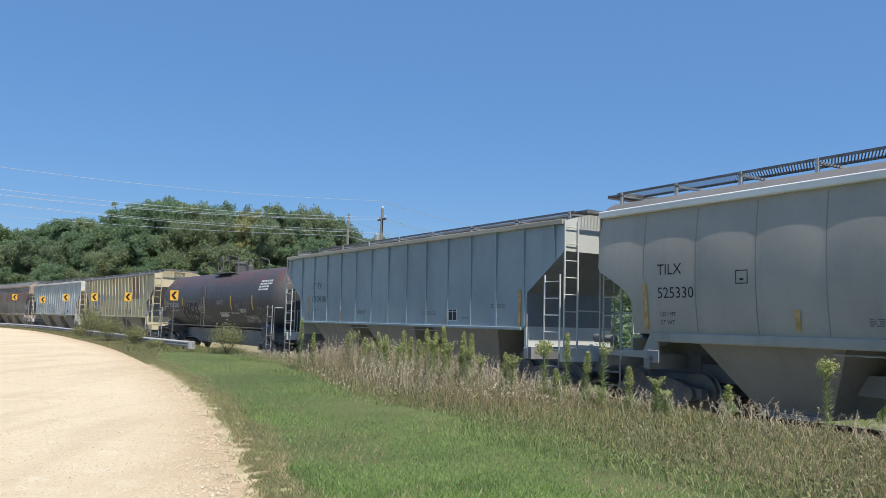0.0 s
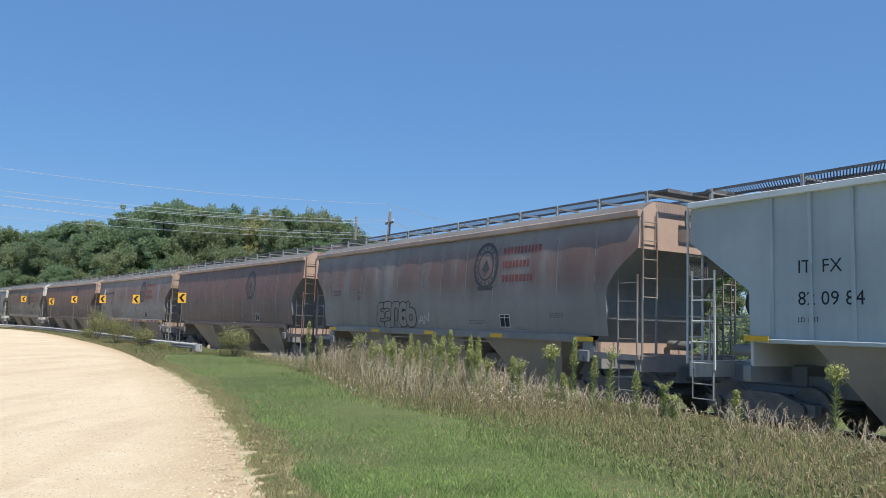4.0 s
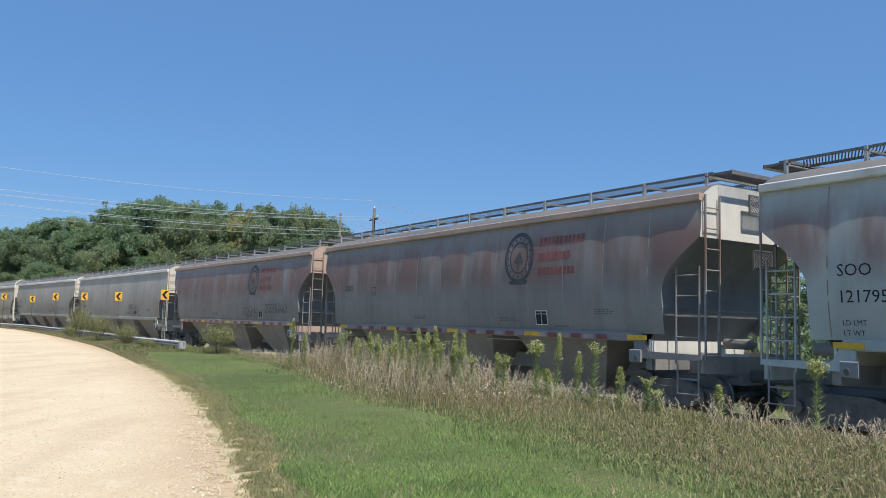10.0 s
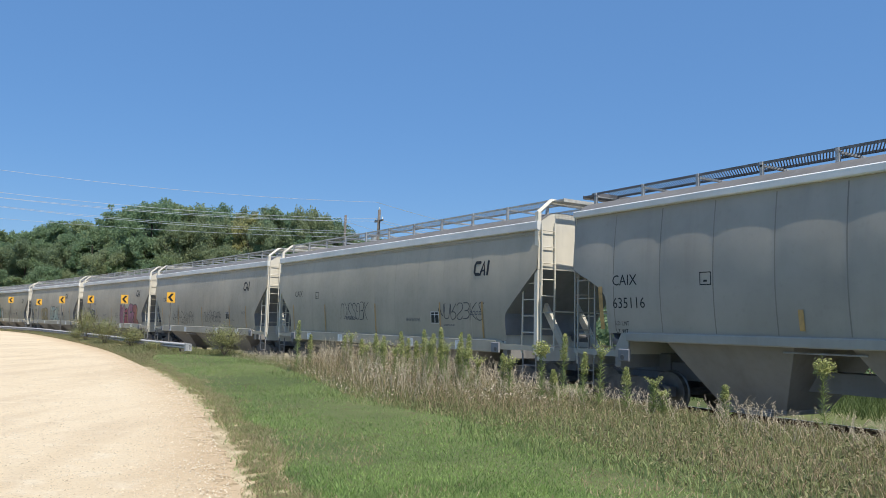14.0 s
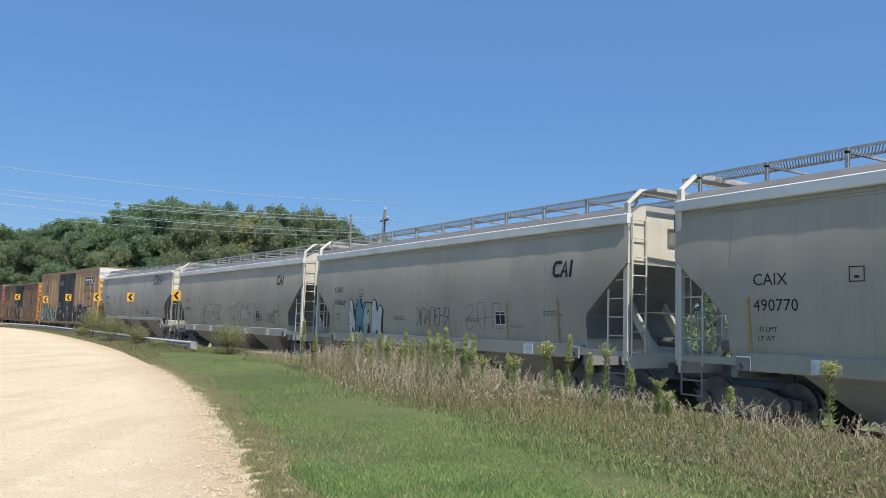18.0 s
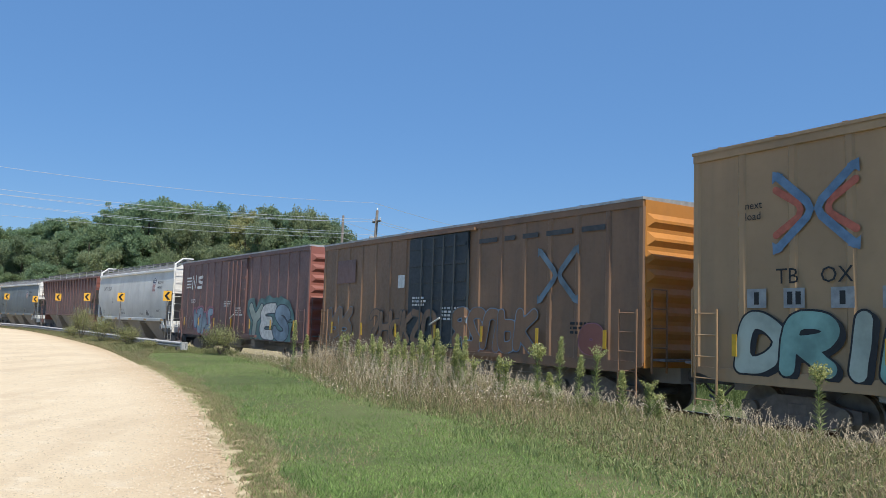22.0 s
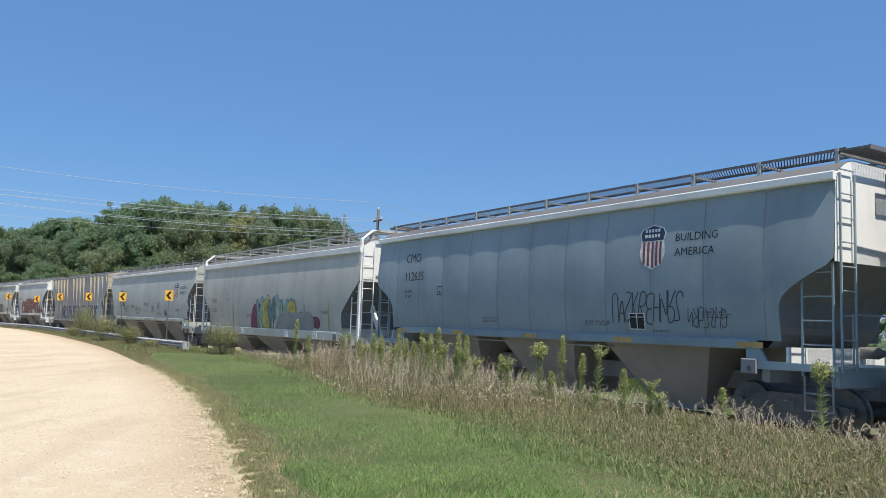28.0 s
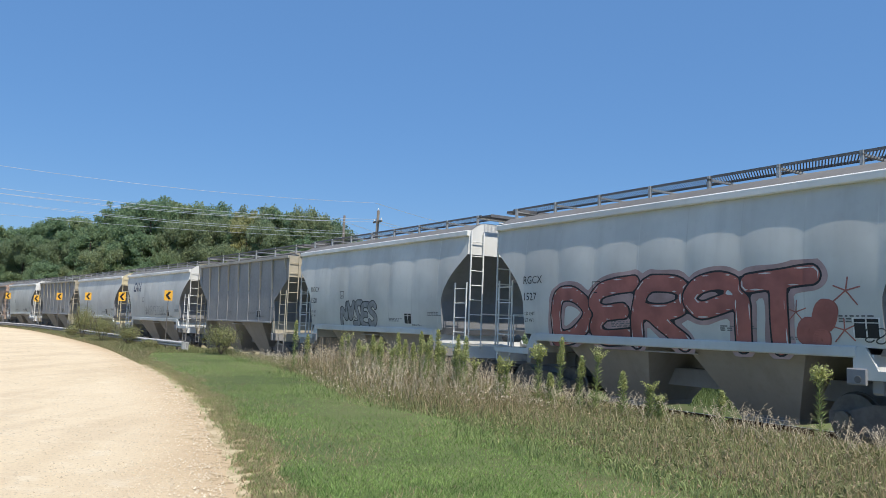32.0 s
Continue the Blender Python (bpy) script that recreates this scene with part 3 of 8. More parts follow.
def soften(pts, rounds=2):
    """Corner cutting that keeps both ends."""
    for _ in range(rounds):
        mid = [q for a, c in zip(pts, pts[1:]) for q in ((a[0] * 0.75 + c[0] * 0.25, a[1] * 0.75 + c[1] * 0.25), (a[0] * 0.25 + c[0] * 0.75, a[1] * 0.25 + c[1] * 0.75))]
        pts = [pts[0]] + mid[1:-1] + [pts[-1]]
    return pts


def hand_letters(rng, x0, z0, w, h, text, slant=0.12, loose=1.0, wide=0.86):
    """Strokes of hand-drawn letters; a number instead of a text gives that many forms that are no letters."""
    n = text if isinstance(text, int) else len(text)
    cw = w / n
    wild = isinstance(text, int) and loose > 1.4
    out = []
    for q in range(n):
        if text != n and text[q] == " ":
            continue
        if isinstance(text, int):
            flip, turn = rng.choice((0, 1)), rng.choice((0, 1, 1))
            shape = GLYPHS[rng.choice("GKNRSZ27EPUAH")]
            strokes = [[(4 - int(p[0]) if flip else int(p[0]), 6 - int(p[1]) if turn else int(p[1])) for p in st.split()] for st in shape.split("/")]
            if wild:
                strokes.append([(rng.choice((0, 4)), rng.choice((1, 2))), (2, rng.choice((3, 4))), (rng.choice((0, 4)), rng.choice((5, 7)))])
        else:
            strokes = [[(int(p[0]), int(p[1])) for p in st.split()] for st in GLYPHS[text[q]].split("/")]
        tilt, grow, lift = rng.uniform(-0.1, 0.1) * loose, 1 + rng.uniform(-0.08, 0.08) * loose, rng.uniform(-0.05, 0.05) * loose * h
        letter_ = []
        for st in strokes:
            pts = []
            for gx, gz in soften(st, 0 if wild else 2):
                px, pz = (gx / 4 - 0.5) * cw * wide * grow, (gz / 6 - 0.5) * h * grow
                pts.append((x0 + cw * (q + 0.5) + px + (slant - tilt) * pz, z0 + h * 0.5 + lift + pz + tilt * px))
            letter_.append(pts)
        out.append(letter_)
    return out


def stroke_field(strokes, X, Z):
    """Distance of every grid point to the strokes."""
    a = np.array([p for st in strokes for p in st[:-1]])
    b = np.array([p for st in strokes for p in st[1:]])
    best = np.full(X.shape, 9.0)
    for (ax, az), (bx, bz) in zip(a, b):
        dx, dz = bx - ax, bz - az
        u = np.clip(((X - ax) * dx + (Z - az) * dz) / max(1e-9, dx * dx + dz * dz), 0, 1)
        best = np.minimum(best, np.hypot(X - ax - u * dx, Z - az - u * dz))
    return best


def inside_of(kit, X, Z, F, surf, off):
    """The region where F is below zero, as a mesh that lies on the side."""
    nz, nx = F.shape
    made = {}

    def vert(key, x, z):
        if key not in made:
            made[key] = len(kit.v)
            kit.v.append((x, surf(x, z) - off, z))
        return made[key]
    neg = F < 0
    some = neg[:-1, :-1] | neg[1:, :-1] | neg[:-1, 1:] | neg[1:, 1:]
    for j, i in zip(*np.nonzero(some)):
        ring = ((j, i), (j, i + 1), (j + 1, i + 1), (j + 1, i))
        face = []
        for p, q in zip(ring, ring[1:] + ring[:1]):
            fp, fq = F[p], F[q]
            if fp < 0:
                face.append(vert(p, float(X[p]), float(Z[p])))
            if (fp < 0) != (fq < 0):
                u = float(fp / (fp - fq))
                lo, hi = min(p, q), max(p, q)
                face.append(vert((lo, hi), float(X[p] + (X[q] - X[p]) * u), float(Z[p] + (Z[q] - Z[p]) * u)))
        if len(face) > 2:
            kit.f.append(tuple(face))
    return kit


def graffiti(body, surf, x0, z0, w, h, text, seed, fill, line, halo=None, thin=False, bold=0.3, rim=0.045, loose=1.0, cloud=0.13, lift=0.0, side_paint=None, shine=None):
    """A sprayed piece (cloud, outline and one filled form a letter) or a thin tag on the car's side. fill may name several paints that take turns."""
    rng = random.Random(seed)
    if thin and isinstance(text, int):
        text, z0, h = int(text * 1.6) + 1, z0 + 0.14 * h, h * 0.72
    letters_ = hand_letters(rng, x0, z0, w, h, text, loose=loose)
    if thin:
        k, wd = Kit(), rng.uniform(0.018, 0.028)
        for le in letters_:
            for st in le:
                ribbon(k, st, wd, surf, 0.006)
        part("graffiti_tag", k, {"g_black": "inkfaded"}.get(line, line), body, kind="stuff")
        return
    fat = bold * min(w / len(letters_), h) * 0.5
    pad = fat + rim + (cloud if halo else 0) + 0.1
    step = max(0.035, min(0.07, fat / 2.2))
    xs = np.arange(x0 - pad, x0 + w + pad + step, step)
    zs = np.arange(max(z0 - pad * 0.6, 0.9), z0 + h + pad + step, step)
    X, Z = np.meshgrid(xs, zs)
    D = [stroke_field(le, X, Z) - fat for le in letters_]
    # edges of spray paint waver a little
    wave = 0.010 * np.sin(X * 7.3 + seed) * np.sin(Z * 9.1 + 2 * seed)
    whole = np.minimum.reduce(D) + wave
    if halo:
        puff = 0.35 * cloud * np.sin(X * 5.1 + seed) * np.sin(Z * 6.3 + 1.7 * seed)
        part("graffiti_halo", inside_of(Kit(), X, Z, whole - rim - cloud + puff, surf, 0.0045 + lift), halo, body)
    if side_paint:
        drop = np.minimum.reduce([stroke_field(le, X - 0.07, Z + 0.05) for le in letters_]) - fat - rim
        part("graffiti_side", inside_of(Kit(), X, Z, drop, surf, 0.0052 + lift), side_paint, body)
    part("graffiti_outline", inside_of(Kit(), X, Z, whole - rim, surf, 0.0065 + lift), line, body)
    paints = fill if isinstance(fill, tuple) else (fill,)
    for q in range(len(D)):
        F = D[q] + wave
        for later in D[q + 1: q + 3]:
            F = np.maximum(F, rim - later)
        k = inside_of(Kit(), X, Z, F, surf, 0.0085 + lift)
        if k.f:
            part("graffiti_letter", k, paints[q % len(paints)], body)
        if shine:
            part("graffiti_shine", inside_of(Kit(), X, Z, np.maximum(F + 0.012, -F - 0.042), surf, 0.0105 + lift), shine, body)


def disc(kit, cx, cz, r0, r1, surf, off, n=24, sq=1.0):
    p = []
    for k in range(n):
        a = 2 * math.pi * k / n
        for r in (r0, r1):
            x, z = cx + math.cos(a) * r, cz + math.sin(a) * r * sq
            p.append((x, surf(x, z) - off, z))
    return kit.add(p, [(2 * k, 2 * k + 1, (2 * k + 3) % (2 * n), (2 * k + 2) % (2 * n)) for k in range(n)])


def rings_on(kit, c, pts, surf, off, n=3):
    """A star-shaped patch that follows a curved side: rings of points from its middle out."""
    m = len(pts)
    vs = [(c[0], surf(*c) - off, c[1])]
    for q in range(1, n + 1):
        for x, z in pts:
            xx, zz = c[0] + (x - c[0]) * q / n, c[1] + (z - c[1]) * q / n
            vs.append((xx, surf(xx, zz) - off, zz))
    f = [(0, 1 + i, 1 + (i + 1) % m) for i in range(m)]
    f += [(1 + (q - 1) * m + i, 1 + q * m + i, 1 + q * m + (i + 1) % m, 1 + (q - 1) * m + (i + 1) % m) for q in range(1, n) for i in range(m)]
    return kit.add(vs, f)


def poly_on(kit, pts, surf, off):
    xs, zs = [p[0] for p in pts], [p[1] for p in pts]
    if max(max(xs) - min(xs), max(zs) - min(zs)) < 0.3:
        return kit.add([(x, surf(x, z) - off, z) for x, z in pts], [tuple(range(len(pts)))])
    fine = [(p[0] + (q[0] - p[0]) * u, p[1] + (q[1] - p[1]) * u) for p, q in zip(pts, pts[1:] + pts[:1]) for u in (0, 0.34, 0.67)]
    return rings_on(kit, (sum(xs) / len(xs), sum(zs) / len(zs)), fine, surf, off)


def emblem(body, surf, x, z, faded, words=True):
    """A round crest with three lines of red wording beside it, as plain shapes."""
    k = disc(Kit(), x, z, 0.46, 0.55, surf, 0.006, 28, 1.15)
    disc(k, x, z, 0.30, 0.34, surf, 0.007, 20, 1.2)
    for a in range(16):
        an = a * math.pi / 8
        poly_on(k, [(x + math.cos(an + d) * r, z + math.sin(an + d) * r * 1.15) for d, r in ((-0.06, 0.385), (0.06, 0.385), (0.06, 0.44), (-0.06, 0.44))], surf, 0.007)
    poly_on(k, [(x - 0.3, z - 0.66), (x + 0.3, z - 0.66), (x + 0.36, z - 0.56), (x - 0.36, z - 0.56)], surf, 0.007)
    poly_on(k, [(x - 0.02, z - 0.28), (x + 0.02, z - 0.28), (x + 0.03, z - 0.16), (x + 0.17, z - 0.1), (x + 0.11, z + 0.02), (x + 0.02, z + 0.16), (x - 0.1, z + 0.02), (x - 0.17, z - 0.1), (x - 0.03, z - 0.16)], surf, 0.008)
    part("crest", k, "inkfaded", body, "round black railway crest")
    if words:
        k = Kit()
        for r, w in enumerate((1.55, 1.1, 1.25)):
            zz, xx = z + 0.26 - r * 0.36, x + 0.75
            rng = random.Random(r)
            while xx < x + 0.75 + w:
                ww = rng.uniform(0.07, 0.12)
                poly_on(k, [(xx, zz), (xx + ww, zz), (xx + ww, zz + 0.18), (xx, zz + 0.18)], surf, 0.006)
                xx += ww + 0.045
        part("wordmark", k, "inkred", body, "faded red lettering reduced to bars")


def shield(body, surf, x, z, s=1.0):
    """A striped railway shield in red, white and blue."""
    out = [(-0.34, 0.42), (0, 0.52), (0.34, 0.42), (0.42, 0.3), (0.36, 0.14), (0.4, -0.2), (0.3, -0.44), (0, -0.58), (-0.3, -0.44), (-0.4, -0.2), (-0.36, 0.14), (-0.42, 0.3)]
    part("shield", poly_on(Kit(), [(x + a * s, z + b * s) for a, b in out], surf, 0.006), "inkwhite", body, "white railway shield")
    part("shield_top", poly_on(Kit(), [(x + a * s, z + b * s) for a, b in [(-0.31, 0.4), (0, 0.49), (0.31, 0.4), (0.38, 0.29), (0.33, 0.12), (-0.33, 0.12), (-0.38, 0.29)]], surf, 0.0085), "inkblue", body)
    k = Kit()
    for i in range(5):
        a = -0.3 + i * 0.13
        low = -0.42 - 0.12 * (1 - abs(a + 0.04) / 0.34)
        poly_on(k, [(x + a * s, z + low * s), (x + (a + 0.07) * s, z + low * s), (x + (a + 0.07) * s, z + 0.1 * s), (x + a * s, z + 0.1 * s)], surf, 0.0085)
    part("shield_stripes", k, "inkred", body)
    k = Kit()
    for r in range(2):
        for c in range(5):
            poly_on(k, [(x + (-0.25 + c * 0.1 + u) * s, z + (0.2 + 0.13 * (1 - r) + v) * s) for u, v in ((0, 0), (0.07, 0), (0.07, 0.08), (0, 0.08))], surf, 0.0105)
    part("shield_bars", k, "inkwhite", body)


# --- running gear, shared by all cars


def truck(car, x):
    tr = part("truck", lambda: Kit().box(-0.18, 0.18, -1.1, 1.1, 0.36, 0.62, 0.04), "truck", car, "steel two-axle truck", key="bolster", at=pose(x, 0, 0))
    for sy in (-1, 1):
        def frame_side(sy=sy):
            y0, y1 = (sy * 1.0 - 0.09, sy * 1.0 + 0.09)
            k = Kit().prism([(-1.15, 0.36), (-0.95, 0.33), (-0.5, 0.2), (0.5, 0.2), (0.95, 0.33), (1.15, 0.36), (1.15, 0.56), (0.75, 0.6), (0.4, 0.72), (-0.4, 0.72), (-0.75, 0.6), (-1.15, 0.56)], y0, y1)
            return k
        sf = part("side_frame", frame_side, "truck", tr, key=("sf", sy))
        for sx in (-1, 1):
            part("bearing_cap", lambda: Kit().lathe([(0.13, -0.06), (0.13, 0.03), (0.07, 0.06)], 10, "y"), "steel", tr, key="cap", at=pose(sx * 0.88, sy * 1.12, 0.45))
    for sx in (-1, 1):
        part("axle", lambda: Kit().bar((0, -1.0, 0), (0, 1.0, 0), 0.08, 8), "black", tr, key="axle", at=pose(sx * 0.88, 0, 0.43))
        for sy in (-1, 1):
            part("wheel", lambda: Kit().lathe([(0.2, -0.07), (0.42, -0.07), (0.43, 0.03), (0.46, 0.05), (0.46, 0.07), (0.3, 0.06)], 20, "y"), "steel", tr, key="wheel", smooth=False, at=pose(sx * 0.88, sy * 0.76, 0.43, 0, 0, 0 if sy < 0 else 180))


def coupler(car, x, end):
    d = 1 if x > 0 else -1
    part("coupler", lambda: Kit().box(-0.5, 0.05, -0.08, 0.08, 0.74, 0.94, 0.03).box(0.0, GAP, -0.11, 0.11, 0.72, 0.96, 0.05), "black", car, key="coupler", at=pose(x, 0, 0, 0, 0, 0 if d > 0 else 180))
    part("air_hose", lambda: Kit().line([(0, 0, 0.75), (0.2, 0.02, 0.55), (0.42, 0.02, 0.42), (0.6, 0.0, 0.5)], 0.03), "black", car, key="hose", at=pose(x, 0.35 * d, 0, 0, 0, 0 if d > 0 else 180))


def ladder(car, name, x, y, z0, z1, along, width, mat, rungs_as_parts):
    """Two stiles and rungs; along: 'x' on the side, 'y' on the end."""
    n = int((z1 - z0) / 0.40)
    dx, dy = (width, 0) if along == "x" else (0, width)

    def stiles():
        k = Kit()
        for u in (0, 1):
            k.box(dx * u - 0.016, dx * u + 0.016, dy * u - 0.016, dy * u + 0.016, z0, z1)
        return k

    def rung():
        return Kit().bar((0, 0, 0), (dx, dy, 0), 0.014, 5)
    if rungs_as_parts:
        la = part(name, stiles, mat, car, key=(z0, z1, along, width), at=pose(x, y, 0))
        for i in range(n + 1):
            part("rung", rung, mat, la, key=(along, width), at=pose(0, 0, z0 + 0.12 + i * 0.40))
    else:
        def whole():
            k = stiles()
            for i in range(n + 1):
                k.bar((0, 0, z0 + 0.12 + i * 0.4), (dx, dy, z0 + 0.12 + i * 0.4), 0.018, 5)
            return k
        part(name, whole, mat, car, key=("all", z0, z1, along, width), at=pose(x, y, 0))


def walkway(car, half, z, ze, mat="grate", step=2.0):
    """Two runs of open steel grating on brackets over the roof, joined by crossovers at the ends."""
    for sy in (-1, 1):
        def run_board(sy=sy):
            k = Kit()
            a, b = (0.44, 1.12)
            y0, y1 = (sy * a, sy * b) if sy > 0 else (sy * b, sy * a)
            k.box(-half, half, y0, y0 + 0.02, z - 0.05, z).box(-half, half, y1 - 0.02, y1, z - 0.05, z)
            n = int(2 * half / 0.06)
            for i in range(8, n):
                x = -half + 0.06 * i
                k.add([(x, y0, z - 0.03), (x + 0.027, y0, z - 0.03), (x - 0.413, y1, z - 0.03), (x - 0.44, y1, z - 0.03)], [(0, 1, 2, 3)])
            return k
        part("walkway_grating", run_board, mat, car, "dark open steel grating", key=(round(half, 2), round(z, 2), sy), kind="stuff")
    nb = max(4, int(half * 2 / step))
    for i in range(nb + 1):
        x = -half + 0.15 + (2 * half - 0.3) * i / nb
        part("walkway_bracket", lambda: Kit().box(-0.03, 0.03, -1.15, -1.09, ze + 0.10 - z, 0.0).box(-0.03, 0.03, 1.09, 1.15, ze + 0.10 - z, 0.0).box(-0.03, 0.03, -1.15, 1.15, -0.10, -0.06), "galv", car, key=("wb", round(z - ze, 2)), at=pose(x, 0, z))
    for sx in (-1, 1):
        def board():
            k = Kit().box(-0.28, -0.25, -1.05, 1.05, -0.08, 0.0).box(0.25, 0.28, -1.05, 1.05, -0.08, 0.0)
            for q in range(44):
                y = -1.04 + 2.08 * q / 43
                k.box(-0.25, 0.25, y - 0.007, y + 0.007, -0.05, -0.01)
            return k
        part("crossover_board", board, mat, car, key="cross", at=pose(sx * (half + 0.1), 0, z), kind="stuff")


def end_gear(car, half, ze, mat, style):
    """Deck, end sill, posts and ladders at both ends."""
    for sx in (-1, 1):
        def deck():
            return Kit().box(-0.14, 0.0, -1.5, 1.5, 0.90, 1.22, 0.02)
        part("end_sill", deck, mat, car, key="deck", at=pose(sx * half, 0, 0, 0, 0, 0 if sx > 0 else 180))
        part("draft_sill", lambda: Kit().box(-1.75, -0.1, -0.36, 0.36, 0.8, 1.2, 0.03), "under", car, key="draft", at=pose(sx * half, 0, 0, 0, 0, 0 if sx > 0 else 180))
        part("bolster_web", lambda: Kit().box(-1.42, -1.26, -1.5, 1.5, 0.9, 1.2, 0.03), "under", car, key="web", at=pose(sx * half, 0, 0, 0, 0, 0 if sx > 0 else 180))
        part("brake_cylinder", lambda: Kit().lathe([(0.04, -0.4), (0.11, -0.36), (0.11, 0.26), (0.04, 0.4)], 12, "x"), "under", car, key="cyl", smooth=True, at=pose(sx * (half - 0.85), 0.75 * sx, 1.45))
        for sy in (-1, 1):
            near = sy < 0
            y = sy * 1.52
            if style in ("frame", "diag"):
                # tall bent corner post that reaches over the roof
                part("corner_post", lambda: Kit().box(-0.06, 0.06, -0.05, 0.05, 1.05, ze + 0.28).bar((0, 0, ze + 0.26), (0, 0.42, ze + 0.6), 0.055, 6).bar((0, 0.42, ze + 0.6), (0, 1.0, ze + 0.6), 0.05, 6), mat, car, key=("post", ze), at=pose(sx * (half - 0.08), y, 0, 0, 0, 0 if near else 180))
            ladder(car, "side_ladder", sx * (half - 0.08), y, 1.06, 2.95, "x", -sx * 0.55, mat, near)
            part("sill_step", lambda: Kit().line([(0, 0, 1.06), (0, 0, 0.5), (-0.5, 0, 0.5), (-0.5, 0, 1.06)], 0.02).bar((0, 0, 0.78), (-0.5, 0, 0.78), 0.016, 5), "under", car, key="sillstep", at=pose(sx * (half - 0.1), y, 0, 0, 0, 0 if sx > 0 else 180))
            ladder(car, "end_ladder", sx * (half + 0.05), sy * 1.5, 1.15, ze + 0.02, "y", -sy * 0.42, mat, near and sx > 0)
        part("end_handrail", lambda: Kit().line([(0, -1.0, 1.1), (0, -1.0, 2.1), (0, 1.0, 2.1), (0, 1.0, 1.1)], 0.02), mat, car, key="endrail", at=pose(sx * (half - 0.05), 0, 0))
        def mesh_panel():
            k = Kit().box(-0.02, 0.02, -0.3, 0.3, -0.2, -0.17).box(-0.02, 0.02, -0.3, 0.3, 0.17, 0.2).box(-0.02, 0.02, -0.3, -0.27, -0.2, 0.2).box(-0.02, 0.02, 0.27, 0.3, -0.2, 0.2)
            for q in range(-4, 9):
                for d in (1, -1):
                    y0, y1 = -0.3 + q * 0.08, -0.3 + q * 0.08 + 0.34 * 1
                    pts = [(max(-0.3, min(0.3, y)), y) for y in (y0, y1)]
                    za, zb = [(-0.17 + (yc - y0)) * d for yc, _ in pts]
                    if abs(pts[0][0] - pts[1][0]) > 0.02:
                        k.bar((0, pts[0][0], za), (0, pts[1][0], zb), 0.009, 4)
            return k
        part("end_grating", mesh_panel, "grate", car, "dark open steel end grating", key="endgrate", kind="stuff", at=pose(sx * (half + 0.2), -0.06 * sx, ze - 0.08))
        part("brake_step", mesh_panel, "grate", car, "dark open steel step grating", key="endgrate", kind="stuff", at=pose(sx * (half + 0.2), 0.05 * sx, ze - 1.16))
    part("brake_wheel", lambda: Kit().lathe([(0.26, -0.012), (0.29, 0.0), (0.26, 0.012)], 16, "x").bar((0, -0.27, 0), (0, 0.27, 0), 0.014, 4).bar((0, 0, -0.27), (0, 0, 0.27), 0.014, 4), "steel", car, key="bw", at=pose(-half - 0.1, 0.55, 2.4))


def bays(car, half, n, mat, width=1.42, top=1.5):
    """Funnel-shaped discharge bays under the sill with their gates."""
    reach = half - 2.1
    w = 2 * reach / n
    for i in range(n):
        x = -reach + w * (i + 0.5)

        def funnel():
            a, b = w / 2 - 0.5, max(0.55, 0.5 * (w / 2 - 0.5))
            rim = [(-a, -width, top), (a, -width, top), (a, width, top), (-a, width, top)]
            mid = [(-b, -0.66, 0.30), (b, -0.66, 0.30), (b, 0.66, 0.30), (-b, 0.66, 0.30)]
            low = [(-b, -0.66, 0.22), (b, -0.66, 0.22), (b, 0.66, 0.22), (-b, 0.66, 0.22)]
            f = [(0, 1, 5, 4), (1, 2, 6, 5), (2, 3, 7, 6), (3, 0, 4, 7), (4, 5, 9, 8), (5, 6, 10, 9), (6, 7, 11, 10), (7, 4, 8, 11), (8, 9, 10, 11)]
            return Kit().add(rim + mid + low, f)
        ba = part("hopper_bay", funnel, mat, car, "funnel-shaped discharge bay", key=(round(w, 2), width, top), at=pose(x, 0, 0))
        part("outlet_gate", lambda: Kit().box(-0.5, 0.5, -0.76, 0.76, 0.18, 0.25).bar((-0.3, -0.86, 0.26), (-0.3, 0.86, 0.26), 0.03), "under", ba, key="gate")
    # saddle plates between the bays close the car's floor, in the shade-darkened slope grey
    for i in range(n + 1):
        x = -reach + w * i
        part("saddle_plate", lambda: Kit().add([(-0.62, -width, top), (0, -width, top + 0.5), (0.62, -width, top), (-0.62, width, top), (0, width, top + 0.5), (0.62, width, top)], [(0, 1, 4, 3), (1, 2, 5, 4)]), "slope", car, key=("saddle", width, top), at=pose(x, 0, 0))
        if 0 < i < n:
            part("gate_shaft", lambda: Kit().bar((-0.75, -width + 0.04, top - 0.12), (0.75, -width + 0.04, top - 0.12), 0.016, 5), "galv", car, key=("shaft", width, top), at=pose(x, 0, 0))


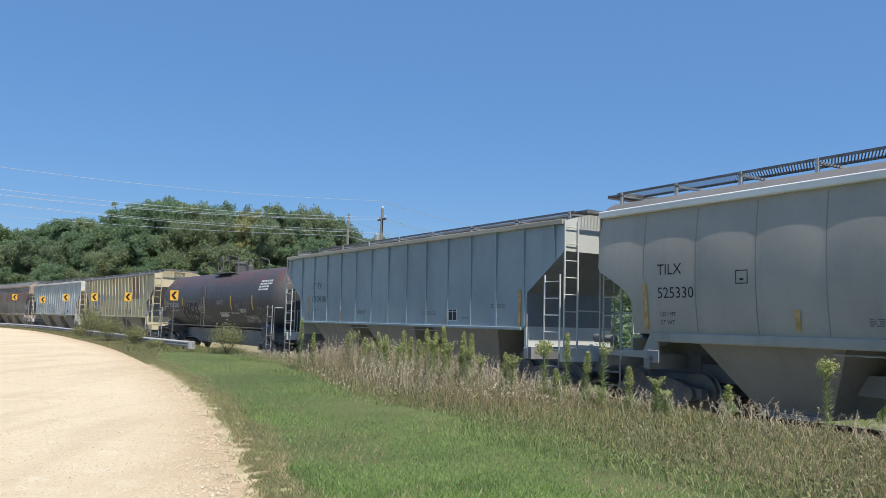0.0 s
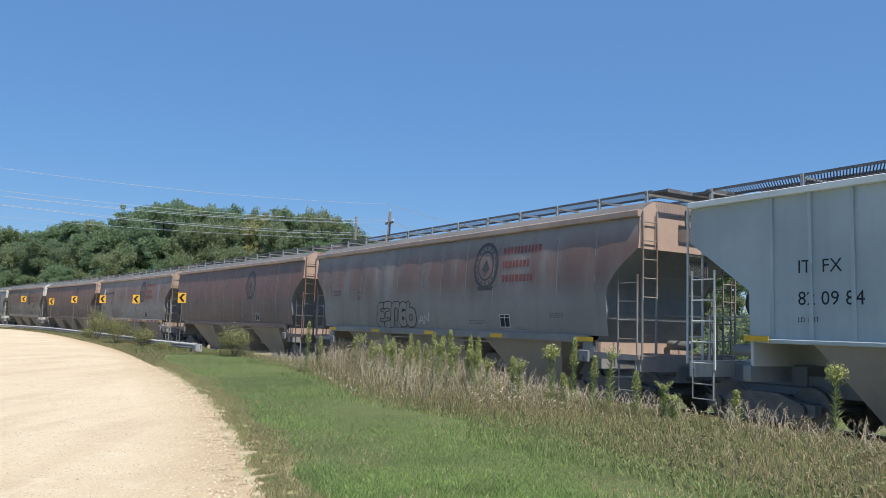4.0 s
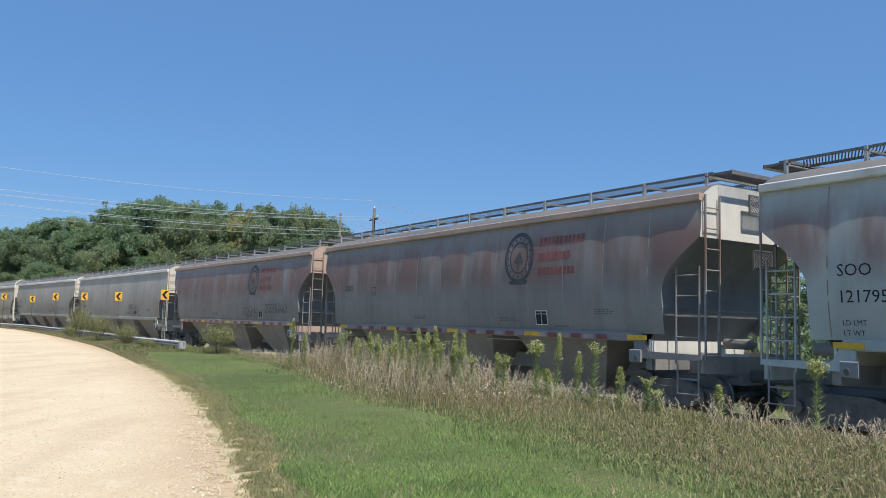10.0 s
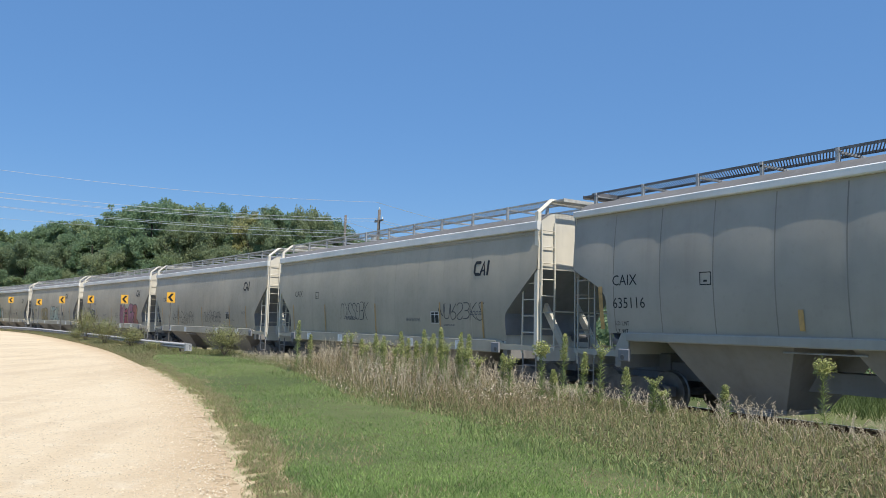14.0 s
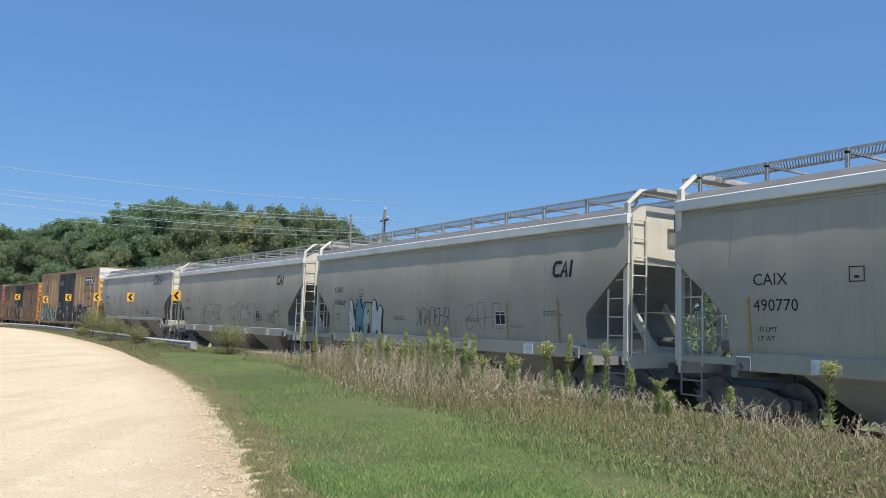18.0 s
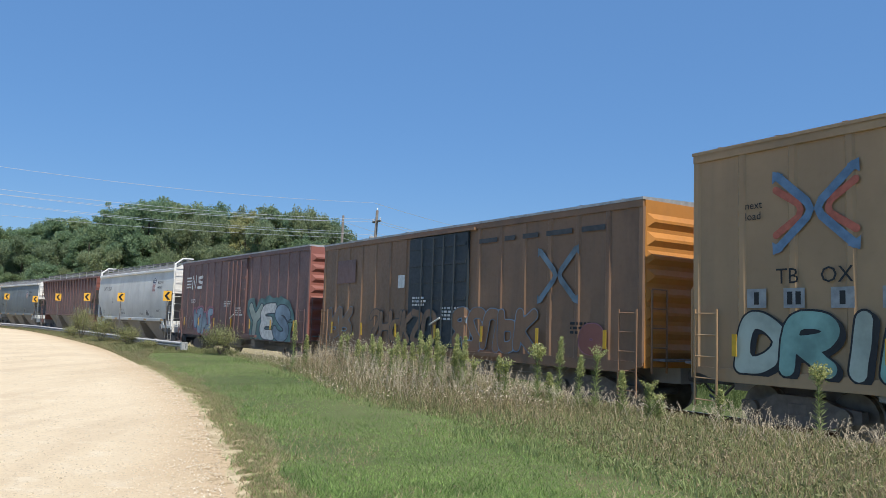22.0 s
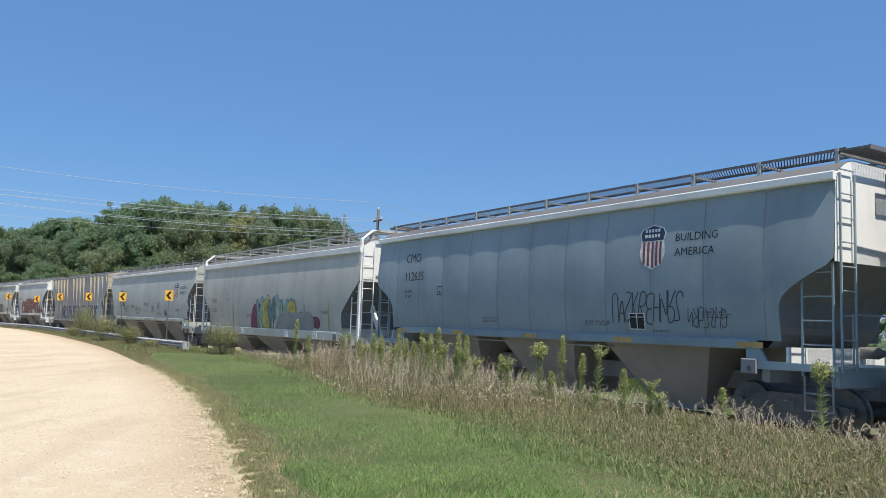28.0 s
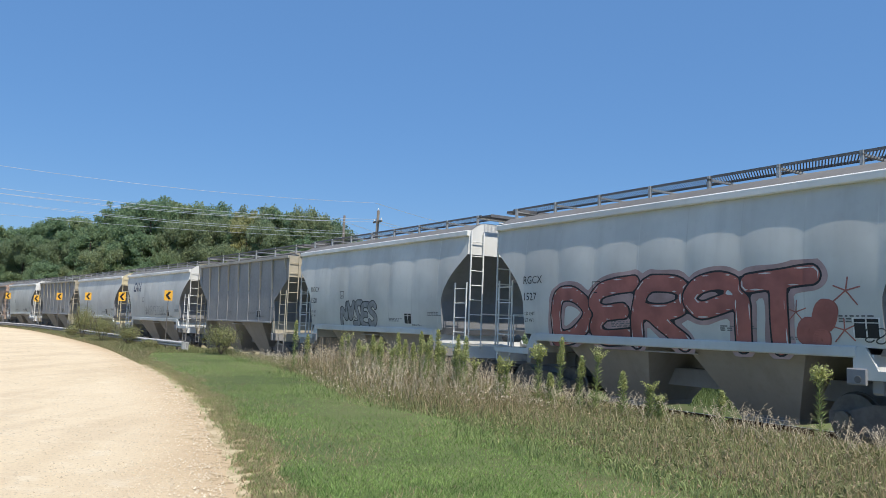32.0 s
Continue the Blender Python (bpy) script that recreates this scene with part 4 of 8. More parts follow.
def hopper(i, col, top="white", endm=None, style="ladder", panels=None, n_bays=3, mark=(), logo=None, art=(), refl="h", walk_up=0.52, label="", at_logo=None):
    """Covered hopper with curved side sheets."""
    half, ze = PITCH[i] / 2 - GAP, EAVE[i]
    endm = endm or col
    car = thing("covered_hopper", label, "rail car", "cars of the train")
    np_ = panels or max(7, round(2 * half / 1.32))
    xc = half - 1.4
    deep = style == "frame"
    sillm = col
    z0 = 1.34 if deep else 1.62
    zcut, inset, zin = {"ladder": (3.5, 0.92, 2.45) if n_bays == 3 else (3.72, 1.2, 2.3), "round": (2.95, 1.02, 2.2), "diag": (3.05, 1.0, 2.0), "frame": (3.12, 1.26, 2.02)}[style] if n_bays < 4 else (3.02, 1.08, 2.3)
    zs = 1.04 if deep else 1.46
    xb = {"ladder": 1.3 if n_bays == 3 else 1.4, "diag": 0.97, "round": 0.9, "frame": 1.33}[style]

    def xe(z):
        u = min(1.0, max(0.0, (zcut - z) / (zcut - zin)))
        return half - inset * (math.sin(math.pi / 2 * u) if style in ("ladder", "round") else u)

    def surf(x, z):
        zz = min(max(z, z0), ze)
        um = (zz - 2.75) / (ze - 2.75) if zz > 2.75 else (2.75 - zz) / (2.75 - z0)
        w = 1.62 - (0.13 if zz > 2.75 else 0.10) * um * um
        ph = ((x + half) / (2 * half) * np_) % 1.0
        fade = max(0.0, 1 - abs(zz - 3.2) / 1.6)
        return -(w + (0.011 if deep else 0.009 if col == "paleteal" else 0.024) * math.sin(math.pi * ph) ** 0.7 * fade)

    def skin():
        k = Kit()
        nu, nv = np_ * 10, 24
        for sg in (1, -1):
            def fn(u, v, sg=sg):
                z = z0 + (ze - z0) * v
                xg = -half + 2 * half * u
                xs = xg if abs(xg) <= xc else math.copysign(xc + (abs(xg) - xc) * (xe(z) - xc) / (half - xc), xg)
                return (xs, sg * surf(xs, z), z)
            k.grid(fn, nu if sg > 0 else np_, nv if sg > 0 else 6)
        return k
    body = part("body", skin, col, car, key=(i, "skin"), smooth=True)
    # each end: upright sheet under the roof's arc, slope sheet, bulkhead
    def end_sheet():
        arc = []
        for a in range(25):
            e = min(1.0, min(a, 24 - a) / 24 / 0.17)
            arc.append((-1.53 + 3.06 * a / 24, ze + 0.018 + 0.27 * e * (1.5 - 0.5 * e * e)))
        return Kit().add([(-0.01, y, z) for y, z in arc] + [(-0.01, 1.58, zcut), (-0.01, -1.58, zcut)], [tuple(range(27))])
    for sx in (-1, 1):
        m = pose(sx * half, 0, 0, 0, 0, 0 if sx > 0 else 180)
        # where endm is a paler tone of the body, it carries painted sunlight
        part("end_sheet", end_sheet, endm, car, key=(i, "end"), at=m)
        def slope():
            k, prev = Kit(), None
            for q in range(13):
                z = zcut + (1.5 - zcut) * q / 12
                x = min(-0.01 - 1.28 * q / 12, xe(z) - half - 0.004)
                yy = -surf(half + x, z) - 0.004
                k.v += [(x, -yy, z), (x, yy, z)]
            k.f = [(2 * q, 2 * q + 1, 2 * q + 3, 2 * q + 2) for q in range(12)]
            return k
        # slope grey has the recess shade painted in, whatever the car's own colour
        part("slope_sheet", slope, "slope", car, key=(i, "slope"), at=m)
        part("bulkhead", lambda: Kit().box(-xb - 0.05, -xb, -1.5, 1.5, 1.18, 1.52), endm, car, at=m, key=("bulkhead", xb, style))
        part("end_brace", lambda: Kit().box(-1.3, -0.1, -0.04, 0.04, 1.16, 1.26), endm, car, at=m, key="brace")
        if deep:
            for y in (-0.55, 0.55):
                part("diagonal_brace", lambda: Kit().prism([(-0.06, 1.2), (-0.86, 2.34), (-0.94, 2.14), (-0.26, 1.2)], y - 0.05, y + 0.05), endm, car, "slanting end brace plate", key=("diagonal", y), at=m)

    def roof_sheet():
        def fn(u, v):
            y = -1.53 + 3.06 * v
            e = min(1.0, min(v, 1 - v) / 0.17)
            return (-half + 2 * half * u, y, ze + 0.02 + 0.27 * e * (1.5 - 0.5 * e * e))
        return Kit().grid(fn, 2, 24)
    part("roof", roof_sheet, "roofgrey", car, key=(round(half, 2), ze, "roof"), smooth=True)
    part("eave_rail", lambda: Kit().box(-half, half, -1.615, -1.47, ze - (0.17 if deep else 0.10), ze + 0.05, 0.02).box(-half, half, 1.47, 1.615, ze - 0.10, ze + 0.05, 0.02), top, car, key=(round(half, 2), ze, deep))
    if deep:
        for dz in (0.235, 0.285):
            part("eave_bead", lambda: Kit().box(-half, half, -1.555, -1.50, ze - dz - 0.012, ze - dz + 0.012), col, car)
    part("hatch_cover", lambda: Kit().box(-half + 0.8, half - 0.8, -0.38, 0.38, ze + 0.27, ze + 0.40, 0.06), "roofgrey", car, key=(round(half, 2), ze))
    for q in range(7):
        part("hatch_latch", lambda: Kit().box(-0.05, 0.05, -0.46, 0.46, 0, 0.11, 0.03), "white" if deep else "grate", car, key="latch", at=pose(-half + 1.2 + (2 * half - 2.4) * q / 6, 0, ze + 0.3))
    part("side_sill", lambda: Kit().box(-half + 1.65, half - 1.65, -1.575, -1.45, zs, z0 + 0.02, 0.02).box(-half + 1.65, half - 1.65, 1.45, 1.575, zs, z0 + 0.02, 0.02), sillm, car, key=(i, "sill"))
    for sx in (-1, 1):
        for sy in (-1, 1):
            part("end_sill_plate", lambda: Kit().prism([(-1.7, 1.12), (-0.2, 1.14), (0, 1.16), (0, 1.25), (-1.3, 1.27), (-1.5, z0 + 0.01), (-1.7, z0 + 0.01)], sy * 1.53 - 0.03, sy * 1.53 + 0.03), sillm, car, key=(round(z0, 2), "esp", sy), at=pose(sx * half, 0, 0, 0, 0, 0 if sx > 0 else 180))
        pad = part("jacking_pad", lambda: Kit().box(-0.15, 0.15, -0.03, 0.03, -0.13, 0.13, 0.02), "slope", car, key="jack", at=pose(sx * (half - 1.62), -1.59, 1.17))
        part("pad_hole", lambda: Kit().lathe([(0.05, -0.006), (0.06, 0.0), (0.05, 0.004)], 10, "y"), "black", pad, key="padhole", at=pose(sx * 0.03, -0.034, -0.04))
    part("centre_sill", lambda: Kit().box(-half, half, -0.32, 0.32, 0.66, 1.02), "under", car, key=round(half, 2))
    for q in range(1, np_):
        x = -half + 2 * half * q / np_
        if abs(x) < half - 0.5:
            zl = z0 + 0.04 if abs(x) < half - inset - 0.1 else zcut - 0.2
            k = lambda: Kit().grid(lambda u, v: (x - 0.012 + 0.024 * u, surf(x, zl + (ze - 0.15 - zl) * v) - 0.004, zl + (ze - 0.15 - zl) * v), 1, 6)
            part("weld_seam", k, col if col in ("lightgrey", "lightblue", "stained", "palegrey", "paleteal") else "sillgrey" if col not in ("brown", "oldrust", "greyrust") else "ribdark", body)
    bays(car, half, n_bays, "bay", top=zs + 0.03)
    end_gear(car, half, ze, endm if style in ("frame", "diag") or n_bays == 2 else col, style)
    if walk_up:
        walkway(car, half - 0.06, ze + walk_up + (0.1 if deep else 0.0), ze, "palegrate" if deep else "grate", {21: 1.05, 25: 1.2}.get(i, 1.5))
    for sx in (-1, 1):
        truck(car, sx * (half - 1.25))
        coupler(car, sx * half, sx)
    dress(i, body, surf, half, ze, mark, logo, art, refl, at_logo, zs)
    return car


def ribbed(i, col, top="white", endm=None, ribs=15, rib_mat=None, mark=(), logo=None, art=(), refl="h", n_bays=3, walk_up=0.5, deep=0.10, label="", patches=(), skip=(), low=1.66, rib_in=0.35):
    """Covered hopper with flat sides and upright ribs that are deeper in their upper half."""
    half, ze = PITCH[i] / 2 - GAP, EAVE[i]
    endm = endm or col
    car = thing("covered_hopper", label, "rail car", "cars of the train")
    w, z0, zs, at_logo = 1.46, low, low - 0.06, None
    out = 0.10 if walk_up else 0.03

    def surf(x, z):
        return -w

    def skin():
        k = Kit()
        o = [(-half, ze), (-half, 3.5), (-half + 1.36, 2.54), (-half + 1.38, z0), (half - 1.38, z0), (half - 1.36, 2.54), (half, 3.5), (half, ze)]
        n = len(o)
        for sg in (1, -1):
            k.add([(x, -sg * w, z) for x, z in o], [tuple(range(n)) if sg > 0 else tuple(range(n - 1, -1, -1))])
        return k
    body = part("body", skin, col, car, key=(i, "flat"))

    for sx in (-1, 1):
        m = pose(sx * half, 0, 0, 0, 0, 0 if sx > 0 else 180)
        # cream and redend ends have sunlight painted into their colour
        part("end_sheet", lambda: Kit().add([(0, -w, 3.5), (0, w, 3.5), (0, w, ze), (0, 0.7, ze + 0.2), (0, -0.7, ze + 0.2), (0, -w, ze)], [(0, 1, 2, 3, 4, 5)]), endm, car, key=(i, "end"), at=m)
        # recess shade is in the slope's colour; offwhite ends keep a paler one
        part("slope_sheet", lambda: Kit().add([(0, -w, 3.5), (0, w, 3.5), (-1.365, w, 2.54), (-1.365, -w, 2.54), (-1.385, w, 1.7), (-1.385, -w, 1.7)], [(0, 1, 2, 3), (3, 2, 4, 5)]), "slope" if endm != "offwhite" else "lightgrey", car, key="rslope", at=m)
        part("bulkhead", lambda: Kit().box(-1.45, -1.39, -w, w, 1.18, 1.75), endm, car, key="rbulk", at=m)
        part("end_brace", lambda: Kit().box(-1.3, -0.1, -0.04, 0.04, 1.16, 1.26), endm, car, at=m, key="brace")
    part("roof", lambda: Kit().add([(x, y, z) for x in (-half, half) for y, z in ((-w - 0.02, ze), (-0.7, ze + 0.2), (0.7, ze + 0.2), (w + 0.02, ze))], [(0, 4, 5, 1), (1, 5, 6, 2), (2, 6, 7, 3)]), "roofgrey", car, key=(i, "roof"))
    part("eave_rail", lambda: Kit().box(-half, half, -w - out, -w + 0.02, ze - 0.09 * out / 0.1, ze + 0.03, 0.01).box(-half, half, w - 0.02, w + out, ze - 0.09, ze + 0.03, 0.01), top, car, key=(i, "eave"))
    part("hatch_cover", lambda: Kit().box(-half + 0.8, half - 0.8, -0.38, 0.38, ze + 0.21, ze + 0.36, 0.06), "roofgrey", car, key=(i, "hatch"))
    part("side_sill", lambda: Kit().box(-half + 1.55, half - 1.55, -1.52, -1.40, zs, z0 + 0.02, 0.015).box(-half + 1.55, half - 1.55, 1.40, 1.52, zs, z0 + 0.02, 0.015), col, car, key=(i, "sill"))
    part("centre_sill", lambda: Kit().box(-half, half, -0.32, 0.32, 0.66, 1.02), "under", car, key=round(half, 2))
    for q in range(ribs):
        if q in skip:
            continue
        x = -half + rib_in + 2 * (half - rib_in) * q / (ribs - 1)
        lo = z0 + 0.02 if abs(x) < half - 1.4 else 3.5 - 0.96 * min(1, (half - abs(x)) / 1.36) + 0.05
        zm = lo + (ze - lo) * 0.5

        def rib():
            y = -w
            return Kit().add([(x - 0.03, y - 0.03, zm), (x + 0.03, y - 0.03, zm), (x + 0.03, y, zm), (x - 0.03, y, zm),
                              (x - 0.03, y - deep, ze - 0.09), (x + 0.03, y - deep, ze - 0.09), (x + 0.03, y, ze - 0.09), (x - 0.03, y, ze - 0.09)],
                             [(0, 1, 5, 4), (1, 2, 6, 5), (3, 0, 4, 7)])

        def foot():
            y = -w
            return Kit().add([(x - 0.045, y - 0.016, lo), (x + 0.045, y - 0.016, lo), (x + 0.045, y, lo), (x - 0.045, y, lo),
                              (x - 0.03, y - 0.03, zm), (x + 0.03, y - 0.03, zm), (x + 0.03, y, zm), (x - 0.03, y, zm)],
                             [(0, 1, 5, 4), (1, 2, 6, 5), (3, 0, 4, 7), (0, 3, 2, 1)])
        # a pale rib_mat paints the sunlit look onto the ribs' upper half
        part("rib", rib, rib_mat or col, body)
        part("rib_foot", foot, col, body)
    bays(car, half, n_bays, "bay", top=zs + 0.03)
    end_gear(car, half, ze, col if endm == "redend" else endm, "ladder")
    if walk_up:
        walkway(car, half - 0.06, ze + walk_up, ze)
    for sx in (-1, 1):
        truck(car, sx * (half - 1.25))
        coupler(car, sx * half, sx)
    for (x0, x1, za, zb, mat) in patches:
        part("repaint_patch", poly_on(Kit(), [(x0, za), (x1, za), (x1, zb), (x0, zb)], surf, 0.003), mat, body)
    dress(i, body, surf, half, ze, mark, logo, art, refl, at_logo, zs)
    return car


def dress(i, body, surf, half, ze, mark, logo, art, refl, at_logo=None, zs=1.5):
    """Lettering, small stencils, reflectors, logos and sprayed pieces on the near side."""
    k, kw = Kit(), Kit()
    for s, x, z, size, *ink in mark:
        write(kw if ink else k, s, x, z, size, surf)
    sx = -half + 2.2
    zb = max(zs + 0.22, 1.66)
    small = Kit()
    bars(small, half * 0.25, zb + 0.22, 0.8, 0.022, 3, surf, seed=i + 3)
    bars(small, half * 0.66, zb + 0.42, 0.6, 0.026, 3, surf, seed=i + 5)
    bars(small, -half * 0.25, zb + 0.26, 0.7, 0.02, 4, surf, seed=i + 9)
    bars(small, half * 0.5, zb + 0.06, 0.5, 0.018, 2, surf, seed=i + 11)
    part("small_stencils", small, "stencilgrey", body, "faded small stencils reduced to bars", kind="stuff")
    xb, zc2 = -half + 3.65, 2.57
    for u0, u1, v0, v1 in ((0, 0.26, 0, 0.018), (0, 0.26, 0.232, 0.25), (0, 0.018, 0, 0.25), (0.242, 0.26, 0, 0.25), (0.09, 0.17, 0.06, 0.1)) if zs < 1.55 else ():
        poly_on(k, [(xb + u0, zc2 + v0), (xb + u1, zc2 + v0), (xb + u1, zc2 + v1), (xb + u0, zc2 + v1)], surf, 0.006)
    part("lettering", k, "ink", body, "black stencilled lettering", kind="stuff")
    if kw.v:
        part("white_lettering", kw, "inkwhite", body, "white stencilled lettering", kind="stuff")
    zq = max(zs + 0.2, 1.75)
    x = half * {4: 0.54, 28: 0.54, 33: 0.7}.get(i, 0.42)
    k = Kit()
    for a in (0, 1):
        poly_on(k, [(x + 0.025 + a * 0.205, zq + 0.02), (x + 0.205 + a * 0.205, zq + 0.02), (x + 0.205 + a * 0.205, zq + 0.25), (x + 0.025 + a * 0.205, zq + 0.25)], surf, 0.009)
        poly_on(k, [(x + 0.025 + a * 0.205, zq + 0.265), (x + 0.205 + a * 0.205, zq + 0.265), (x + 0.205 + a * 0.205, zq + 0.32), (x + 0.025 + a * 0.205, zq + 0.32)], surf, 0.009)
    part("inspection_plate", poly_on(Kit(), [(x, zq), (x + 0.435, zq), (x + 0.435, zq + 0.34), (x, zq + 0.34)], surf, 0.006), "inkwhite", body, "small black and white inspection stencil")
    part("stencil_panel", k, "ink", body, kind="stuff")
    if refl in ("h", "v"):
        n = 5
        for q in range(n):
            xx = -half + 1.6 + (2 * half - 3.2) * q / (n - 1)
            if refl == "h":
                part("reflector", lambda: Kit().box(-0.26, 0.26, -1.59, -1.578, zs + 0.03, zs + 0.13), "reflector" if i < 20 else "faded_stripe", body, key=("rh", zs, i < 20), at=pose(xx, 0, 0))
            else:
                big = q in (0, n - 1)
                za, zb, wd = (1.7, 2.62, 0.06) if big else (1.74, 2.1, 0.05)
                xx = (mark[0][1] - 0.34 if mark else -half + 1.7) if q == 0 else half - 1.65 if big else xx
                part("reflector", lambda: Kit().grid(lambda u, v: (xx - wd + 2 * wd * u, surf(xx, za + (zb - za) * v) - 0.014, za + (zb - za) * v), 1, 4), "reflector" if i in (8, 9) else "faded_stripe", body)
    if i in (7, 10, 11, 12):
        for q in range(int((2 * half - 4.4) / 0.40)):
            part("sill_tape", lambda: Kit().box(-0.155, 0.155, -1.583, -1.577, zs + 0.02, zs + 0.12), "inkred" if q % 2 else "g_blush", body, key=("tape", zs, q % 2), at=pose(-half + 2.4 + q * 0.40, 0, 0))
    if i == 31:
        part("repaint_patch", poly_on(Kit(), [(-2.18, 1.99), (-1.62, 1.99), (-1.62, 2.28), (-2.18, 2.28)], surf, 0.006), "patch", body, "grey touch-up patch")
        for q in range(30):
            part("sill_tape", lambda: Kit().box(-0.22, 0.22, -1.583, -1.577, zs + 0.03, zs + 0.13), "faded_stripe" if q % 6 == 5 else "g_pale", body, key=("pale_tape", zs, q % 6 == 5), at=pose(-half + 1.95 + q * 0.4733, 0, 0))
    if i == 7:
        part("sugar_sack", poly_on(Kit(), [(-6.75, 3.2), (-6.45, 3.2), (-6.42, 3.62), (-6.62, 3.72), (-6.75, 3.6)], surf, 0.006), "inkwhite", body, "small white painted emblem")
        part("company_bars", bars(Kit(), -6.3, 3.32, 2.3, 0.13, 1, surf, seed=70), "ink", body, "black company lettering reduced to bars", kind="stuff")
    if zs < 1.1:
        for xx in ((mark[0][1] - 0.12 if mark else -half + 2.2), -half * 0.45, 0.1, half * 0.48, half - 2.2):
            part("orange_stripe", lambda: Kit().grid(lambda u, v: (xx - 0.035 + 0.07 * u, surf(xx, 1.4 + 0.95 * v) - 0.014, 1.4 + 0.95 * v), 1, 4), "faded_stripe", body, "faded orange reflective stripe")
        for xx in (-half + 3.1, -half * 0.3, half * 0.28, half - 3.3):
            part("sill_placard", lambda: Kit().box(-0.17, 0.17, -1.585, -1.577, 1.06, 1.31), "inkwhite", body, "pale stencil patch on the side sill", key="placard", at=pose(xx, 0, 0))
    if logo == "crest":
        emblem(body, surf, half * 0.345, 3.38, False)
    elif logo == "crest_only":
        emblem(body, surf, half * 0.345, 3.36, True, False)
    elif logo == "shield":
        lx, lz = at_logo or (4.3, 3.45)
        shield(body, surf, lx, lz, 0.84)
        k = write(Kit(), "BUILDING", lx + 0.58, lz + 0.05, 0.225, surf)
        write(k, "AMERICA", lx + 0.58, lz - 0.24, 0.225, surf)
        part("slogan", k, "ink", body, "black slogan lettering")
    elif logo in ("mono", "monoblue"):
        x, z = at_logo or (5.6, 3.05)
        k = Kit()
        g = 1.0 if logo == "mono" else 1.45
        for a in range(3 if logo == "mono" else 4):
            xa = x + a * 0.25 * g
            if a == 0:
                ribbon(k, [(xa + 0.24 * g, z + 0.34 * g), (xa + 0.05 * g, z + 0.34 * g), (xa, z + 0.28 * g), (xa - 0.02 * g, z + 0.09 * g), (xa + 0.03 * g, z + 0.03 * g), (xa + 0.17 * g, z + 0.03 * g)], 0.085 * g, surf, 0.006)
            elif a % 2:
                ribbon(k, [(xa - 0.01, z + 0.02 * g), (xa + 0.16 * g, z + 0.35 * g), (xa + 0.19 * g, z + 0.02 * g)], 0.08 * g, surf, 0.006)
                ribbon(k, [(xa + 0.06 * g, z + 0.12 * g), (xa + 0.17 * g, z + 0.12 * g)], 0.05 * g, surf, 0.006)
            else:
                ribbon(k, [(xa + 0.06 * g, z + 0.02 * g), (xa + 0.10 * g, z + 0.35 * g)], 0.085 * g, surf, 0.006)
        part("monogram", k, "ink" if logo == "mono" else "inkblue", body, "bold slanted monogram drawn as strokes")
    for a in art:
        graffiti(body, surf, *a)


